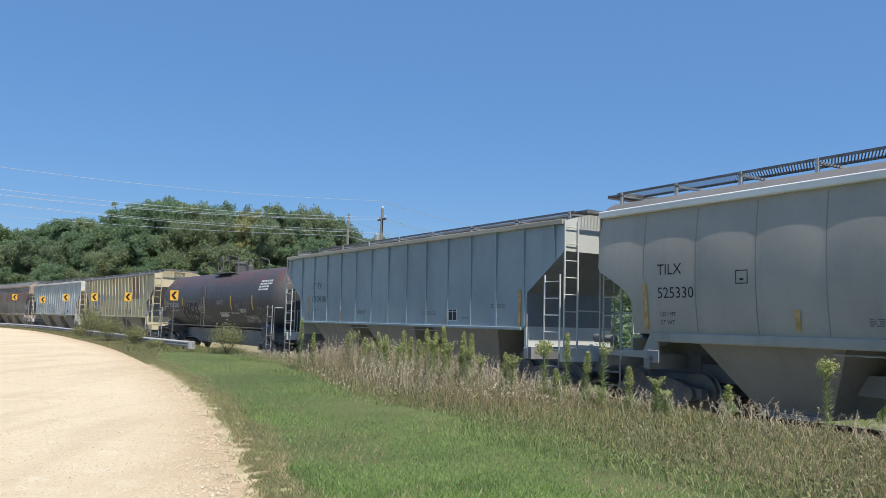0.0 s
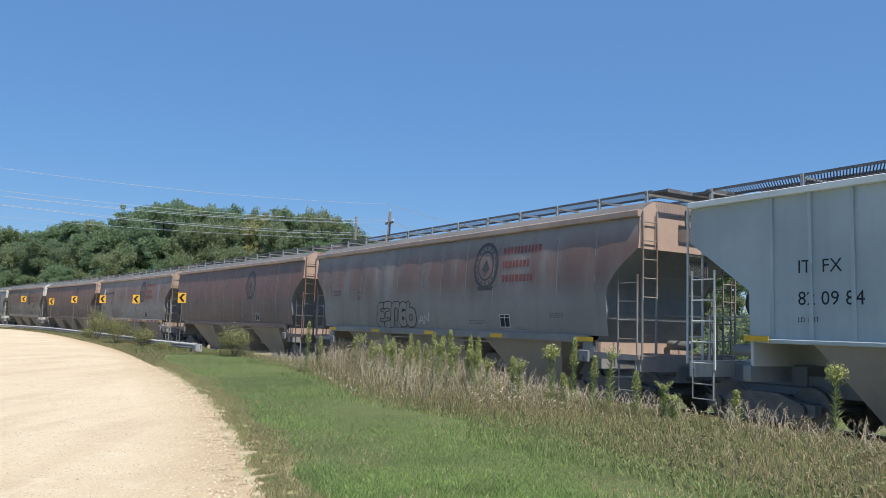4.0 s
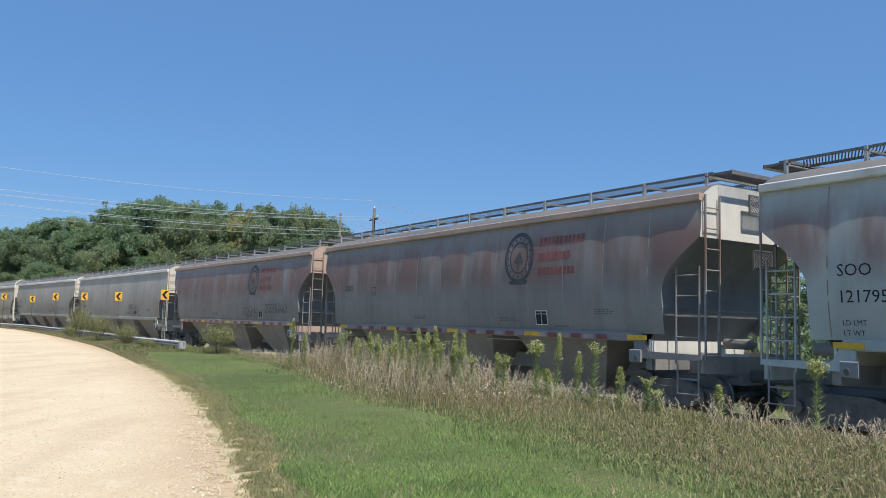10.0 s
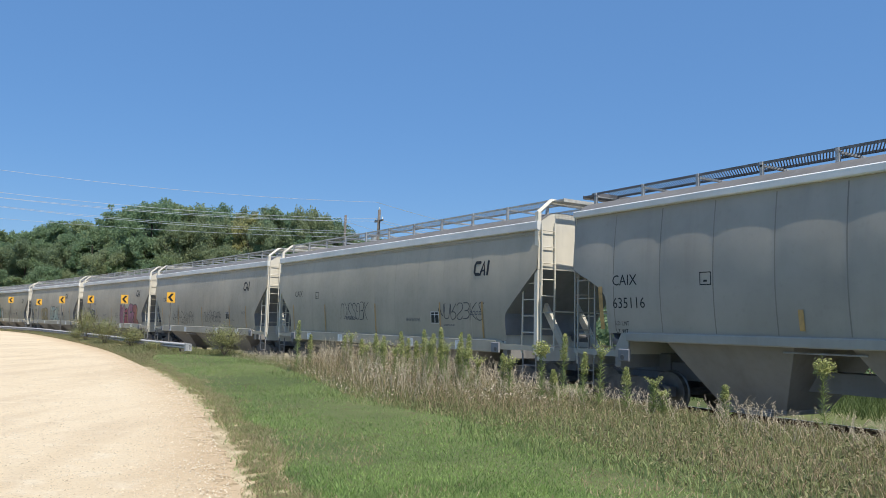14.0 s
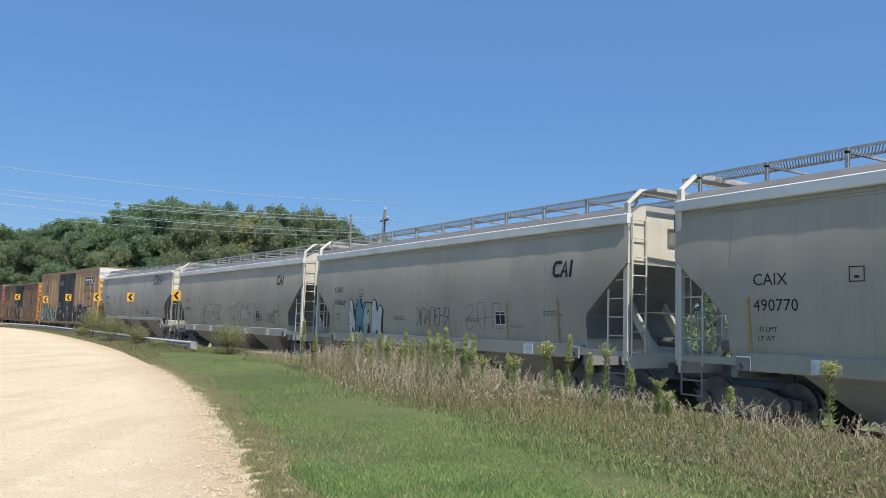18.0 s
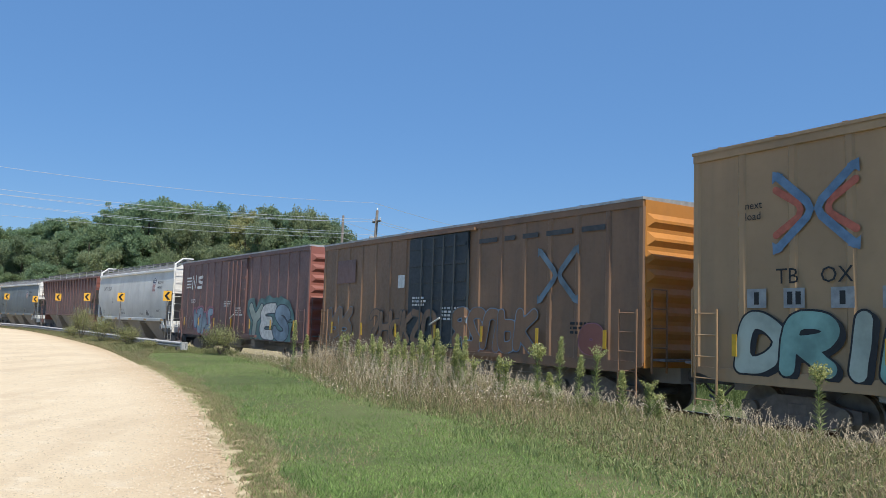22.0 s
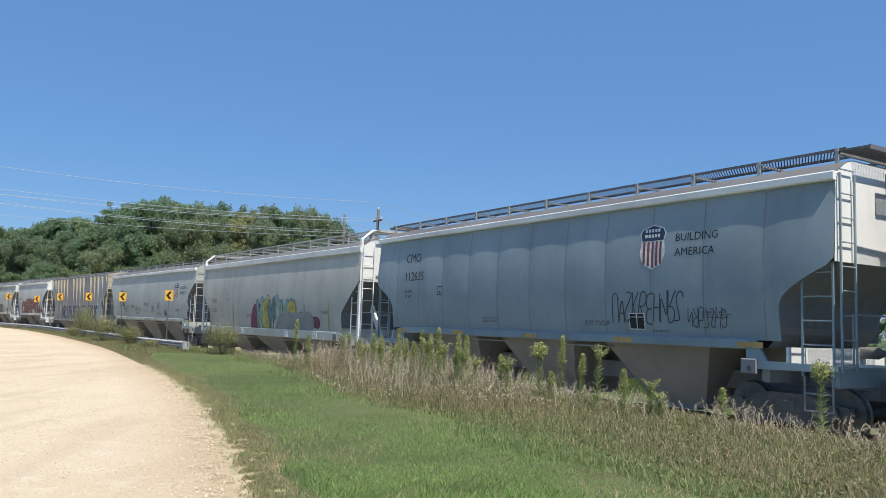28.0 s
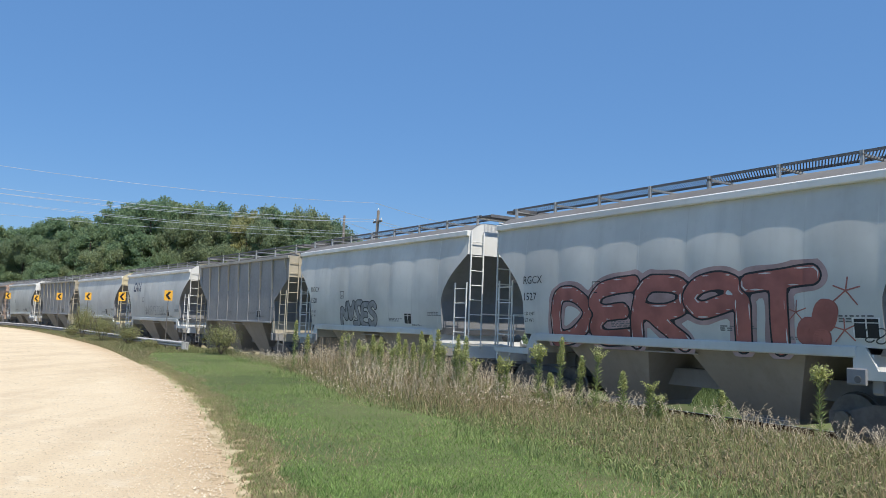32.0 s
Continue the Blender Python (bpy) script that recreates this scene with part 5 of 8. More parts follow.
def tank_car(i, label, mark, art):
    half = PITCH[i] / 2 - GAP
    car = thing("tank_car", label, "rail car", "cars of the train")
    R, zc = 1.47, 2.62

    def surf(x, z):
        return -math.sqrt(max(0.02, R * R - (z - zc) ** 2))
    hl = half + 0.15

    def shell():
        prof = [(0.05, -hl), (0.55, -hl + 0.04), (0.98, -hl + 0.16), (1.28, -hl + 0.36), (1.43, -hl + 0.62), (R, -hl + 0.85)]
        k = Kit().lathe(prof + [(r, -a) for r, a in reversed(prof)], 48, "x")
        k.v = [(x, y, z + zc) for x, y, z in k.v]
        return k
    body = part("tank_shell", shell, "tank", car, "black tank shell with rusty top", smooth=True)
    for x in (-hl * 0.55, -hl * 0.18, hl * 0.2, hl * 0.58):
        part("weld_band", lambda: Kit().lathe([(R + 0.004, -0.03), (R + 0.008, 0), (R + 0.004, 0.03)], 48, "x"), "tank", body, key="band", at=pose(x, 0, zc), smooth=True)
    zt = zc + R
    part("manway", lambda: Kit().lathe([(0.28, -0.1), (0.3, 0.36), (0.34, 0.38), (0.34, 0.46), (0.2, 0.5)], 16, "z"), "black", car, at=pose(0.45, 0, zt))
    part("valve_housing", lambda: Kit().lathe([(0.16, -0.1), (0.16, 0.4), (0.1, 0.46)], 12, "z"), "black", car, at=pose(1.5, 0.1, zt - 0.15))
    part("top_platform", lambda: Kit().box(-0.75, 1.6, -0.95, -0.5, zt - 0.14, zt - 0.10).box(-0.75, 1.6, 0.5, 0.95, zt - 0.14, zt - 0.10).box(-0.75, -0.4, -0.5, 0.5, zt - 0.14, zt - 0.10), "grate", car)
    for sy in (-1, 1):
        part("platform_rail", lambda: Kit().line([(-0.6, 0, zt - 0.15), (-0.6, 0, zt + 0.62), (-0.5, 0, zt + 0.72), (-0.05, 0, zt + 0.72), (0.05, 0, zt + 0.62), (0.05, 0, zt - 0.15)], 0.032).line([(1.0, 0, zt - 0.15), (1.0, 0, zt + 0.66), (1.1, 0, zt + 0.76), (2.1, 0, zt + 0.6), (2.2, 0, zt + 0.5), (2.2, 0, zt - 0.15)], 0.032), "black", car, key="prail", at=pose(0, sy * 0.8, 0))
    part("platform_end_rail", Kit().line([(-0.6, -0.8, zt + 0.62), (-0.6, 0.8, zt + 0.62)], 0.032), "black", car)
    ladder(car, "side_ladder", -0.85, -1.5, 1.1, 3.3, "x", 0.45, "black", True)
    part("centre_sill", lambda: Kit().prism([(-half, 0.7), (-half + 3.0, 0.66), (-half + 4.0, 0.42), (half - 4.0, 0.42), (half - 3.0, 0.66), (half, 0.7), (half, 1.15), (-half, 1.15)], -0.35, 0.35), "under", car)
    part("air_reservoir", lambda: Kit().lathe([(0.08, -0.6), (0.22, -0.52), (0.22, 0.52), (0.08, 0.6)], 14, "x"), "under", car, smooth=True, at=pose(1.6, -0.75, 0.75))
    part("brake_rod", lambda: Kit().bar((-half + 2.5, -0.55, 0.62), (half - 2.5, -0.55, 0.62), 0.025), "under", car)
    for sx in (-1, 1):
        part("saddle", lambda: Kit().box(-0.5, 0.5, -1.2, 1.2, 0.9, 1.5, 0.1), "black", car, key="saddle", at=pose(sx * (half - 1.4), 0, 0))
        part("end_deck", lambda: Kit().box(-1.4, 0, -1.45, 1.45, 1.04, 1.1).box(-0.14, 0, -1.5, 1.5, 0.84, 1.14, 0.02), "black", car, key="tankdeck", at=pose(sx * half, 0, 0, 0, 0, 0 if sx > 0 else 180))
        part("end_handrail", lambda: Kit().line([(0, -1.4, 1.1), (0, -1.4, 2.2), (0, 1.4, 2.2), (0, 1.4, 1.1)], 0.025), "galv", car, key="tankrail", at=pose(sx * (half - 0.1), 0, 0))
        ladder(car, "corner_ladder", sx * (half - 0.1), -1.5, 0.5, 2.3, "x", -sx * 0.5, "galv", True)
        truck(car, sx * (half - 1.25))
        coupler(car, sx * half, sx)
    part("side_rail", lambda: Kit().line([(-half + 1.0, -1.52, 1.3), (half - 1.0, -1.52, 1.3)], 0.025), "black", car)
    for x in (-half + 0.9, -half * 0.5, -half * 0.08, half * 0.38, half * 0.7):
        part("reflector", lambda: Kit().add([(x + a, surf(x, z) - 0.014, z) for a, z in ((-0.06, 2.1), (0.06, 2.1), (0.06, 2.4), (0.06, 2.75), (-0.06, 2.75), (-0.06, 2.4))], [(0, 1, 2, 5), (5, 2, 3, 4)]), "reflector", body)
    k = Kit()
    for s, x, z, size in mark:
        write(k, s, x, z, size, surf)
    bars(k, -half + 2.1, 2.06, 1.4, 0.025, 2, surf, seed=2)
    bars(k, half * 0.5, 2.1, 0.8, 0.028, 4, surf, seed=4)
    bars(k, half * 0.17, 1.95, 1.2, 0.026, 5, surf, seed=5)
    bars(k, half * 0.36, 1.95, 1.0, 0.026, 2, surf, seed=6)
    part("lettering", k, "inkwhite", body, "white stencilled lettering", kind="stuff")
    k = Kit()
    bars(k, half - 1.9, 3.35, 1.3, 0.075, 4, surf, seed=8)
    part("warning_panel", k, "inkwhite", body, "white painted warning panel in bars", kind="stuff")
    for a in art:
        graffiti(body, surf, *a)
    return car


def boxcar(i, col, roofm, endm, doorm, door, ribs, label, mark=(), art=(), logo=None, patches=()):
    """Boxcar: upright ribs, plug doors with rods, corrugated ends."""
    half, ze = PITCH[i] / 2 - GAP, EAVE[i]
    car = thing("boxcar", label, "rail car", "cars of the train")
    w, z0 = 1.50, 1.0

    def surf(x, z):
        return -w
    body = part("body", lambda: Kit().box(-half, half, -w, w, z0, ze), col, car)
    part("roof", lambda: Kit().add([(x, y, z) for x in (-half - 0.02, half + 0.02) for y, z in ((-w - 0.07, ze - 0.02), (-w - 0.07, ze + 0.04), (0, ze + 0.09), (w + 0.07, ze + 0.04), (w + 0.07, ze - 0.02))], [(0, 5, 6, 1), (1, 6, 7, 2), (2, 7, 8, 3), (3, 8, 9, 4), (0, 1, 2, 3, 4), (9, 8, 7, 6, 5)]), roofm, car)
    nr = int(half * 2 / 1.2)
    for q in range(nr):
        part("roof_seam", lambda: Kit().add([(x, y, z) for x in (-0.05, 0.05) for y, z in ((-w - 0.05, ze + 0.04), (0, ze + 0.09), (w + 0.05, ze + 0.04))], [(0, 3, 4, 1), (1, 4, 5, 2)]), roofm, car, key=("rs", ze), at=pose(-half + 0.6 + (2 * half - 1.2) * q / (nr - 1), 0, 0.02))
    part("side_sill", lambda: Kit().prism([(-half, z0 + 0.04), (-half + 0.6, z0 - 0.12), (half - 0.6, z0 - 0.12), (half, z0 + 0.04), (half, z0 + 0.12), (-half, z0 + 0.12)], -w - 0.03, -w + 0.1).prism([(-half, z0 + 0.04), (-half + 0.6, z0 - 0.12), (half - 0.6, z0 - 0.12), (half, z0 + 0.04), (half, z0 + 0.12), (-half, z0 + 0.12)], w - 0.1, w + 0.03), col, car)
    part("eave_rail", lambda: Kit().box(-half, half, -w - 0.05, -w, ze - 0.16, ze - 0.02), col, car)
    d0, d1 = door
    for q in range(ribs):
        x = -half + 0.06 + (2 * half - 0.12) * q / (ribs - 1)
        if d0 - 0.15 < x < d1 + 0.15:
            continue
        part("rib", lambda: Kit().add([(-0.09, -w, z0 + 0.1), (-0.05, -w - 0.032, z0 + 0.1), (0.05, -w - 0.032, z0 + 0.1), (0.09, -w, z0 + 0.1), (-0.09, -w, ze - 0.16), (-0.05, -w - 0.032, ze - 0.16), (0.05, -w - 0.032, ze - 0.16), (0.09, -w, ze - 0.16)], [(0, 1, 5, 4), (1, 2, 6, 5), (2, 3, 7, 6), (0, 3, 2, 1), (4, 5, 6, 7)]), col, body, key=("br", ze), at=pose(x, 0, 0))
    # doors
    nd = 2 if d1 - d0 > 3.5 else 1
    for q in range(nd):
        a = d0 + (d1 - d0) * q / nd
        b = d0 + (d1 - d0) * (q + 1) / nd
        dr = part("door", lambda: Kit().box(a + 0.02, b - 0.02, -w - 0.075, -w - 0.004, z0 + 0.12, ze - 0.18, 0.015), doorm, car, "plug door with lock rods")
        for zz in np.linspace(z0 + 0.5, ze - 0.5, 6):
            part("door_rib", lambda: Kit().box(a + 0.1, b - 0.1, -w - 0.10, -w - 0.075, zz - 0.05, zz + 0.05), doorm, dr)
        for fx in (0.25, 0.45, 0.62, 0.8):
            x = a + (b - a) * fx
            part("lock_rod", lambda: Kit().bar((x, -w - 0.12, z0 + 0.15), (x, -w - 0.12, ze - 0.25), 0.022), doorm, dr)
        part("lock_handle", lambda: Kit().bar((a + (b - a) * 0.45, -w - 0.16, 1.75), (a + (b - a) * 0.62, -w - 0.16, 1.95), 0.025), "g_white", dr)
    part("door_track", lambda: Kit().box(d0 - (d1 - d0) * 0.5, d1 + (d1 - d0) * 0.5, -w - 0.13, -w - 0.02, z0 - 0.02, z0 + 0.08).box(d0 - 0.3, d1 + 0.3, -w - 0.12, -w, ze - 0.17, ze - 0.1), col, car)
    for sx in (-1, 1):
        # end paint is brighter than the sides, standing in for direct sun
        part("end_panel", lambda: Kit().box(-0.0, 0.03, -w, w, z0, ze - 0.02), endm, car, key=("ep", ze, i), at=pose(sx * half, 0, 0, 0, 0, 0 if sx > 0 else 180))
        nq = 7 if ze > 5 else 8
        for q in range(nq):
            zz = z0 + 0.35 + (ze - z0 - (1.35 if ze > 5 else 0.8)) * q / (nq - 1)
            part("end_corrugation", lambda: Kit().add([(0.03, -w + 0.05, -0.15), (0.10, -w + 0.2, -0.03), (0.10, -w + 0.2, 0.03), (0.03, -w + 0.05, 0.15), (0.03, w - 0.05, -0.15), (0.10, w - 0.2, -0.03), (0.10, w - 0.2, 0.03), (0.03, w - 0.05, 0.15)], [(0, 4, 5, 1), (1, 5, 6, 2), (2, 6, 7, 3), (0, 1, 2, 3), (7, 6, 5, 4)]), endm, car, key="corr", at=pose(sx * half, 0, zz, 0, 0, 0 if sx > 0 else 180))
        ladder(car, "side_ladder", sx * (half - 0.1), -w - 0.1, 0.4, 2.2, "x", -sx * 0.5, col, True)
        ladder(car, "end_ladder", sx * (half + 0.14), -w + 0.1, 0.9, 2.6, "y", 0.45, col, True)
        part("crossover_board", lambda: Kit().box(0.05, 0.4, -1.3, 1.3, 1.15, 1.2), "grate", car, key="bxcross", at=pose(sx * half, 0, 0, 0, 0, 0 if sx > 0 else 180))
        truck(car, sx * (half - 1.9))
        coupler(car, sx * half, sx)
    part("centre_sill", lambda: Kit().prism([(-half, 0.66), (-half + 3.2, 0.64), (-half + 4.2, 0.38), (half - 4.2, 0.38), (half - 3.2, 0.64), (half, 0.66), (half, 1.0), (-half, 1.0)], -0.35, 0.35), "under", car)
    part("air_reservoir", lambda: Kit().lathe([(0.08, -0.6), (0.22, -0.52), (0.22, 0.52), (0.08, 0.6)], 14, "x"), "under", car, smooth=True, at=pose(-1.2, -0.8, 0.72))
    part("brake_valve", lambda: Kit().box(-0.25, 0.25, -0.2, 0.2, -0.22, 0.22, 0.05), "under", car, at=pose(1.4, -0.85, 0.72))
    part("brake_rod", lambda: Kit().bar((-half + 2.5, -0.6, 0.6), (half - 2.5, -0.6, 0.6), 0.025), "under", car)
    for q in range(6):
        part("cross_bearer", lambda: Kit().box(-0.06, 0.06, -1.45, 1.45, 0.78, 1.0), "under", car, key="xbear", at=pose(-half + 3.6 + (2 * half - 7.2) * q / 5, 0, 0))
    for q in range(7):
        xx = -half + 1.0 + (2 * half - 2.0) * q / 6
        part("reflector", lambda: Kit().box(-0.05, 0.05, -w - 0.115, -w - 0.105, 1.35, 1.75), "reflector", body, key="bxr", at=pose(xx, 0, 0))
    k = {"ink": Kit(), "inkwhite": Kit()}
    for s, x, z, size, ink in mark:
        write(k[ink], s, x, z, size, surf, 0.106 if d0 < x < d1 else 0.038)
    bars(k["ink"], half * 0.72, 1.85, 0.8, 0.06, 3, surf, 0.038, seed=i)
    bars(k["inkwhite"], d0 + 0.3, 2.5, 0.8, 0.06, 3, surf, 0.106, seed=i + 2)
    bars(k["inkwhite"], d0 + (d1 - d0) * 0.6, 2.2, 0.9, 0.06, 4, surf, 0.106, seed=i + 4)
    for ink, kk in k.items():
        part("lettering", kk, ink, body, ("black" if ink == "ink" else "white") + " stencilled lettering", kind="stuff")
    for (x0, x1, za, zb, mat) in patches:
        part("painted_panel", poly_on(Kit(), [(x0, za), (x1, za), (x1, zb), (x0, zb)], surf, 0.036), mat, body)
    if logo:
        logo(body, surf)
    off = lambda x, z: -w - (0.100 if d0 < x < d1 else 0.033)
    for a in art:
        graffiti(body, off, *a)
    return car


# ---- the train, car by car ----
def ids(i, a, b, size=0.31, z=2.72, x=None):
    """Owner's letters over the car's number near the trailing end, with two weights below."""
    x = -(PITCH[i] / 2 - GAP) + 1.75 if x is None else x
    return [(a, x, z, size), (b, x, z - size * 1.5, size), ("LD LMT", x + 0.05, z - size * 1.5 - 0.36, 0.12), ("LT WT", x + 0.05, z - size * 1.5 - 0.52, 0.12)]


STRINGS = ["TILX", "525330", "IT  FX", "83 34 06", "82 09 84", "261816", "SOO", "121853", "121801", "121795", "CAIX", "635076", "635116", "490679",
           "490770", "490669", "490299", "CMO", "22358", "UP 111631", "CHTT", "721990", "200153", "112635", "20744", "111821", "RGCX", "1527", "1528", "LD LMT", "LT WT",
           "BUILDING", "AMERICA", "EXCESS HEIGHT CAR", "TB", "OX", "CLOSE AND LOCK", "BOTH DOORS BEFORE", "MOVING CAR", "next", "any", "load", "road", "Railcar Pooling",
           "Experts", "R1", "CH-110-L10", "CH-110-L05", "WARNING", "SEAL", "OPEN CLOSE", "206800", "56200", "IT", "FX", "835", "501", "202300", "NEW 11-75"]
letter(STRINGS)


def arrows(body, surf, x, z, a, b, red="signred", blue="signblue"):
    """A crossed sign: bent bands of blue on both sides, with red ones nested inside."""
    for sx in (-1, 1):
        k = Kit()
        ribbon(k, [(x + sx * a, z + b), (x + sx * 0.13, z + b * 0.2), (x + sx * 0.07, z), (x + sx * 0.13, z - b * 0.2), (x + sx * a, z - b)], 0.15, surf, 0.038)
        for v in (-1, 1):
            # barbed tip
            poly_on(k, [(x + sx * (a - 0.12), z + v * (b + 0.02)), (x + sx * (a + 0.10), z + v * (b - 0.13)), (x + sx * (a + 0.09), z + v * (b + 0.10))], surf, 0.0385)
        part("blue_band", k, blue, body)
        if red:
            k = Kit()
            ribbon(k, [(x + sx * a * 1.04, z + b * 0.62), (x + sx * (a * 0.42), z + b * 0.18), (x + sx * a * 0.36, z), (x + sx * (a * 0.42), z - b * 0.18), (x + sx * a * 1.04, z - b * 0.62)], 0.13, surf, 0.036)
            part("red_band", k, red, body)


def cross_logo(body, surf):
    arrows(body, surf, -6.83, 3.88, 0.70, 0.64)
    for q, xx in enumerate((-7.96, -7.22, -6.35, -5.5)):
        pn = part("number_patch", poly_on(Kit(), [(xx - 0.2, 2.22), (xx + 0.2, 2.22), (xx + 0.2, 2.56), (xx - 0.2, 2.56)], surf, 0.035), "patch", body, "grey patch with numbers as bars")
        for d in (-0.08, 0.08) if q % 2 else (0.0,):
            part("number_bar", poly_on(Kit(), [(xx + d - 0.05, 2.28), (xx + d + 0.05, 2.28), (xx + d + 0.05, 2.5), (xx + d - 0.05, 2.5)], surf, 0.038), "ink", pn)
    part("logo_panel", poly_on(Kit(), [(5.76, 3.93), (8.3, 3.93), (8.3, 4.5), (5.76, 4.5)], surf, 0.037), "ink", body, "black panel with a white slanted logo")
    k = Kit()
    for a in (5.95, 6.65):
        ribbon(k, [(a, 4.36), (a + 0.62, 4.36)], 0.12, surf, 0.041)
        ribbon(k, [(a + 0.36, 4.36), (a + 0.24, 4.02)], 0.16, surf, 0.041)
    ribbon(k, [(7.4, 4.38), (8.05, 4.02)], 0.14, surf, 0.041)
    ribbon(k, [(8.05, 4.38), (7.35, 4.02)], 0.14, surf, 0.041)
    part("logo_stroke", k, "inkwhite", body)
    part("web_line", bars(Kit(), 6.25, 2.3, 1.5, 0.13, 1, surf, 0.037, 3), "ink", body, "line of black writing as bars")


def rbox_logo(body, surf):
    arrows(body, surf, 5.1, 3.0, 0.62, 0.58, None, "oldblue")
    part("faded_slogan", bars(Kit(), 1.95, 3.95, 5.2, 0.12, 1, surf, 0.037, 12), "inkfaded", body, "faded black slogan as bars", kind="stuff")


def stripe_logo(body, surf):
    k = Kit()
    for r in range(4):
        poly_on(k, [(-6.9, 3.27 + r * 0.16), (-6.15, 3.27 + r * 0.16), (-6.15, 3.35 + r * 0.16), (-6.9, 3.35 + r * 0.16)], surf, 0.037)
    ribbon(k, [(-5.95, 3.25), (-5.9, 3.85), (-5.45, 3.3), (-5.4, 3.85)], 0.16, surf, 0.037)
    ribbon(k, [(-4.45, 3.8), (-5.05, 3.75), (-5.0, 3.58), (-4.45, 3.5), (-4.5, 3.28), (-5.1, 3.28)], 0.16, surf, 0.037)
    part("striped_logo", k, "inkwhite", body, "worn white striped railway logo")


CARS = []


def add_train():
    C = CARS.append
    C(hopper(0, "grey", style="round", endm="lightgrey", mark=ids(0, "TILX", "525330", 0.31, 2.8), refl="v", label="grey covered hopper with curved sides and black stencils"))
    C(ribbed(1, "blue", top="lightgrey", endm="palegrey", ribs=15, deep=0.07, walk_up=0.27, mark=[("IT  FX", -5.9, 2.9, 0.32), ("83 34 06", -5.9, 2.4, 0.34), ("LD LMT", -5.9, 2.05, 0.12), ("LT WT", -5.9, 1.88, 0.12)], refl="v", label="faded blue covered hopper with ribbed flat sides"))
    C(tank_car(2, "black tank car with rust-brown top and scrawled sides", [("TILX", -6.5, 2.26, 0.30), ("261816", -5.6, 2.26, 0.30), ("LD LMT", -6.4, 1.95, 0.11), ("LT WT", -6.4, 1.8, 0.11)],
               [(-4.2, 1.45, 2.5, 0.95, 4, 31, "g_black", "g_grey", None, False, 0.42, 0.03), (-1.6, 1.9, 0.9, 0.5, 2, 32, "g_white", "g_white", None, True), (-1.3, 1.45, 1.1, 0.4, 3, 37, "g_white", "g_grey", None, True), (1.2, 2.3, 0.9, 0.3, 3, 38, "g_white", "g_grey", None, True), (3.6, 2.0, 1.7, 0.5, 4, 33, "g_white", "g_grey", None, True), (4.4, 1.5, 1.6, 0.4, 5, 39, "g_white", "g_white", None, True),
                (6.2, 1.5, 1.2, 0.8, 2, 34, "g_white", "g_grey", None, True), (-7.4, 2.2, 0.8, 0.4, 3, 35, "g_white", "g_white", None, True)]))
    C(ribbed(3, "tan", top="under", endm="cream", ribs=19, rib_in=1.33, deep=0.13, rib_mat="cream", mark=[("IT", -5.24, 2.97, 0.33), ("FX", -4.52, 2.99, 0.33), ("835", -5.3, 2.42, 0.34), ("501", -4.47, 2.42, 0.34), ("LD LMT", -5.26, 2.0, 0.11), ("LT WT", -5.26, 1.85, 0.11), ("202300", -4.5, 2.0, 0.13), ("NEW 11-75", -3.68, 1.83, 0.12)], walk_up=0.25, refl="none",
             art=[(-2.5, 1.7, 6.0, 0.4, 9, 36, "g_white", "g_green", None, True)], label="olive-tan ribbed covered hopper with sunlit cream ends and faded patches",
             patches=[(-5.38, -4.66, 1.94, 3.24, "patch"), (-4.6, -3.9, 1.98, 3.26, "patch"), (-3.78, -3.12, 2.7, 3.19, "patch"), (-3.0, -2.68, 2.67, 3.13, "patch"), (-3.76, -3.16, 2.34, 2.7, "patchtan"), (-7.0, -6.92, 1.75, 2.65, "faded_stripe"), (-3.1, -3.03, 1.72, 2.25, "faded_stripe"), (3.84, 5.5, 2.77, 4.15, "rbox"), (1.0, 1.4, 1.7, 2.5, "blue")]))
    C(ribbed(4, "lightblue", top="white", endm="offwhite", ribs=18, walk_up=0.34, rib_in=1.86, deep=0.05, mark=[("IT  FX", -5.97, 2.82, 0.32), ("82 09 84", -5.97, 2.27, 0.34), ("LD LMT", -5.97, 1.98, 0.12)], refl="h",
             art=[(-1.9, 1.7, 2.1, 0.7, 4, 41, "lightblue", "g_green", None, False, 0.42, 0.022), (0.95, 1.72, 3.2, 0.62, 5, 42, "palegrey", "g_mauve", "palegrey", False, 0.62, 0.024, 1.0, 0.05)], label="light blue ribbed covered hopper with rust-stained white ends"))
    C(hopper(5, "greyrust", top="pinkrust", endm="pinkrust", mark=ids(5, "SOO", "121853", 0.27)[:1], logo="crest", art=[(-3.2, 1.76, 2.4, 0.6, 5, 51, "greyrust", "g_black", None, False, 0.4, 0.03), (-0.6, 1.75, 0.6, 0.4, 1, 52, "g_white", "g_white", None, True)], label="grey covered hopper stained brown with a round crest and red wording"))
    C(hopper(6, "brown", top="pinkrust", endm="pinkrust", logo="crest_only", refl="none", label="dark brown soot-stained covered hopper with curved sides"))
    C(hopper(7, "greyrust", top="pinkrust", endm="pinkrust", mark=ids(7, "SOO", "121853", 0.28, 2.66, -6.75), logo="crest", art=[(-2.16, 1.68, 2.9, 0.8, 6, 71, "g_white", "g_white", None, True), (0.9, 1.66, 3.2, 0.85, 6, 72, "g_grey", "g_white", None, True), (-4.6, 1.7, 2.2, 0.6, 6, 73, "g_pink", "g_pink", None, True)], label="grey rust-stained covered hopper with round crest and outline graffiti"))
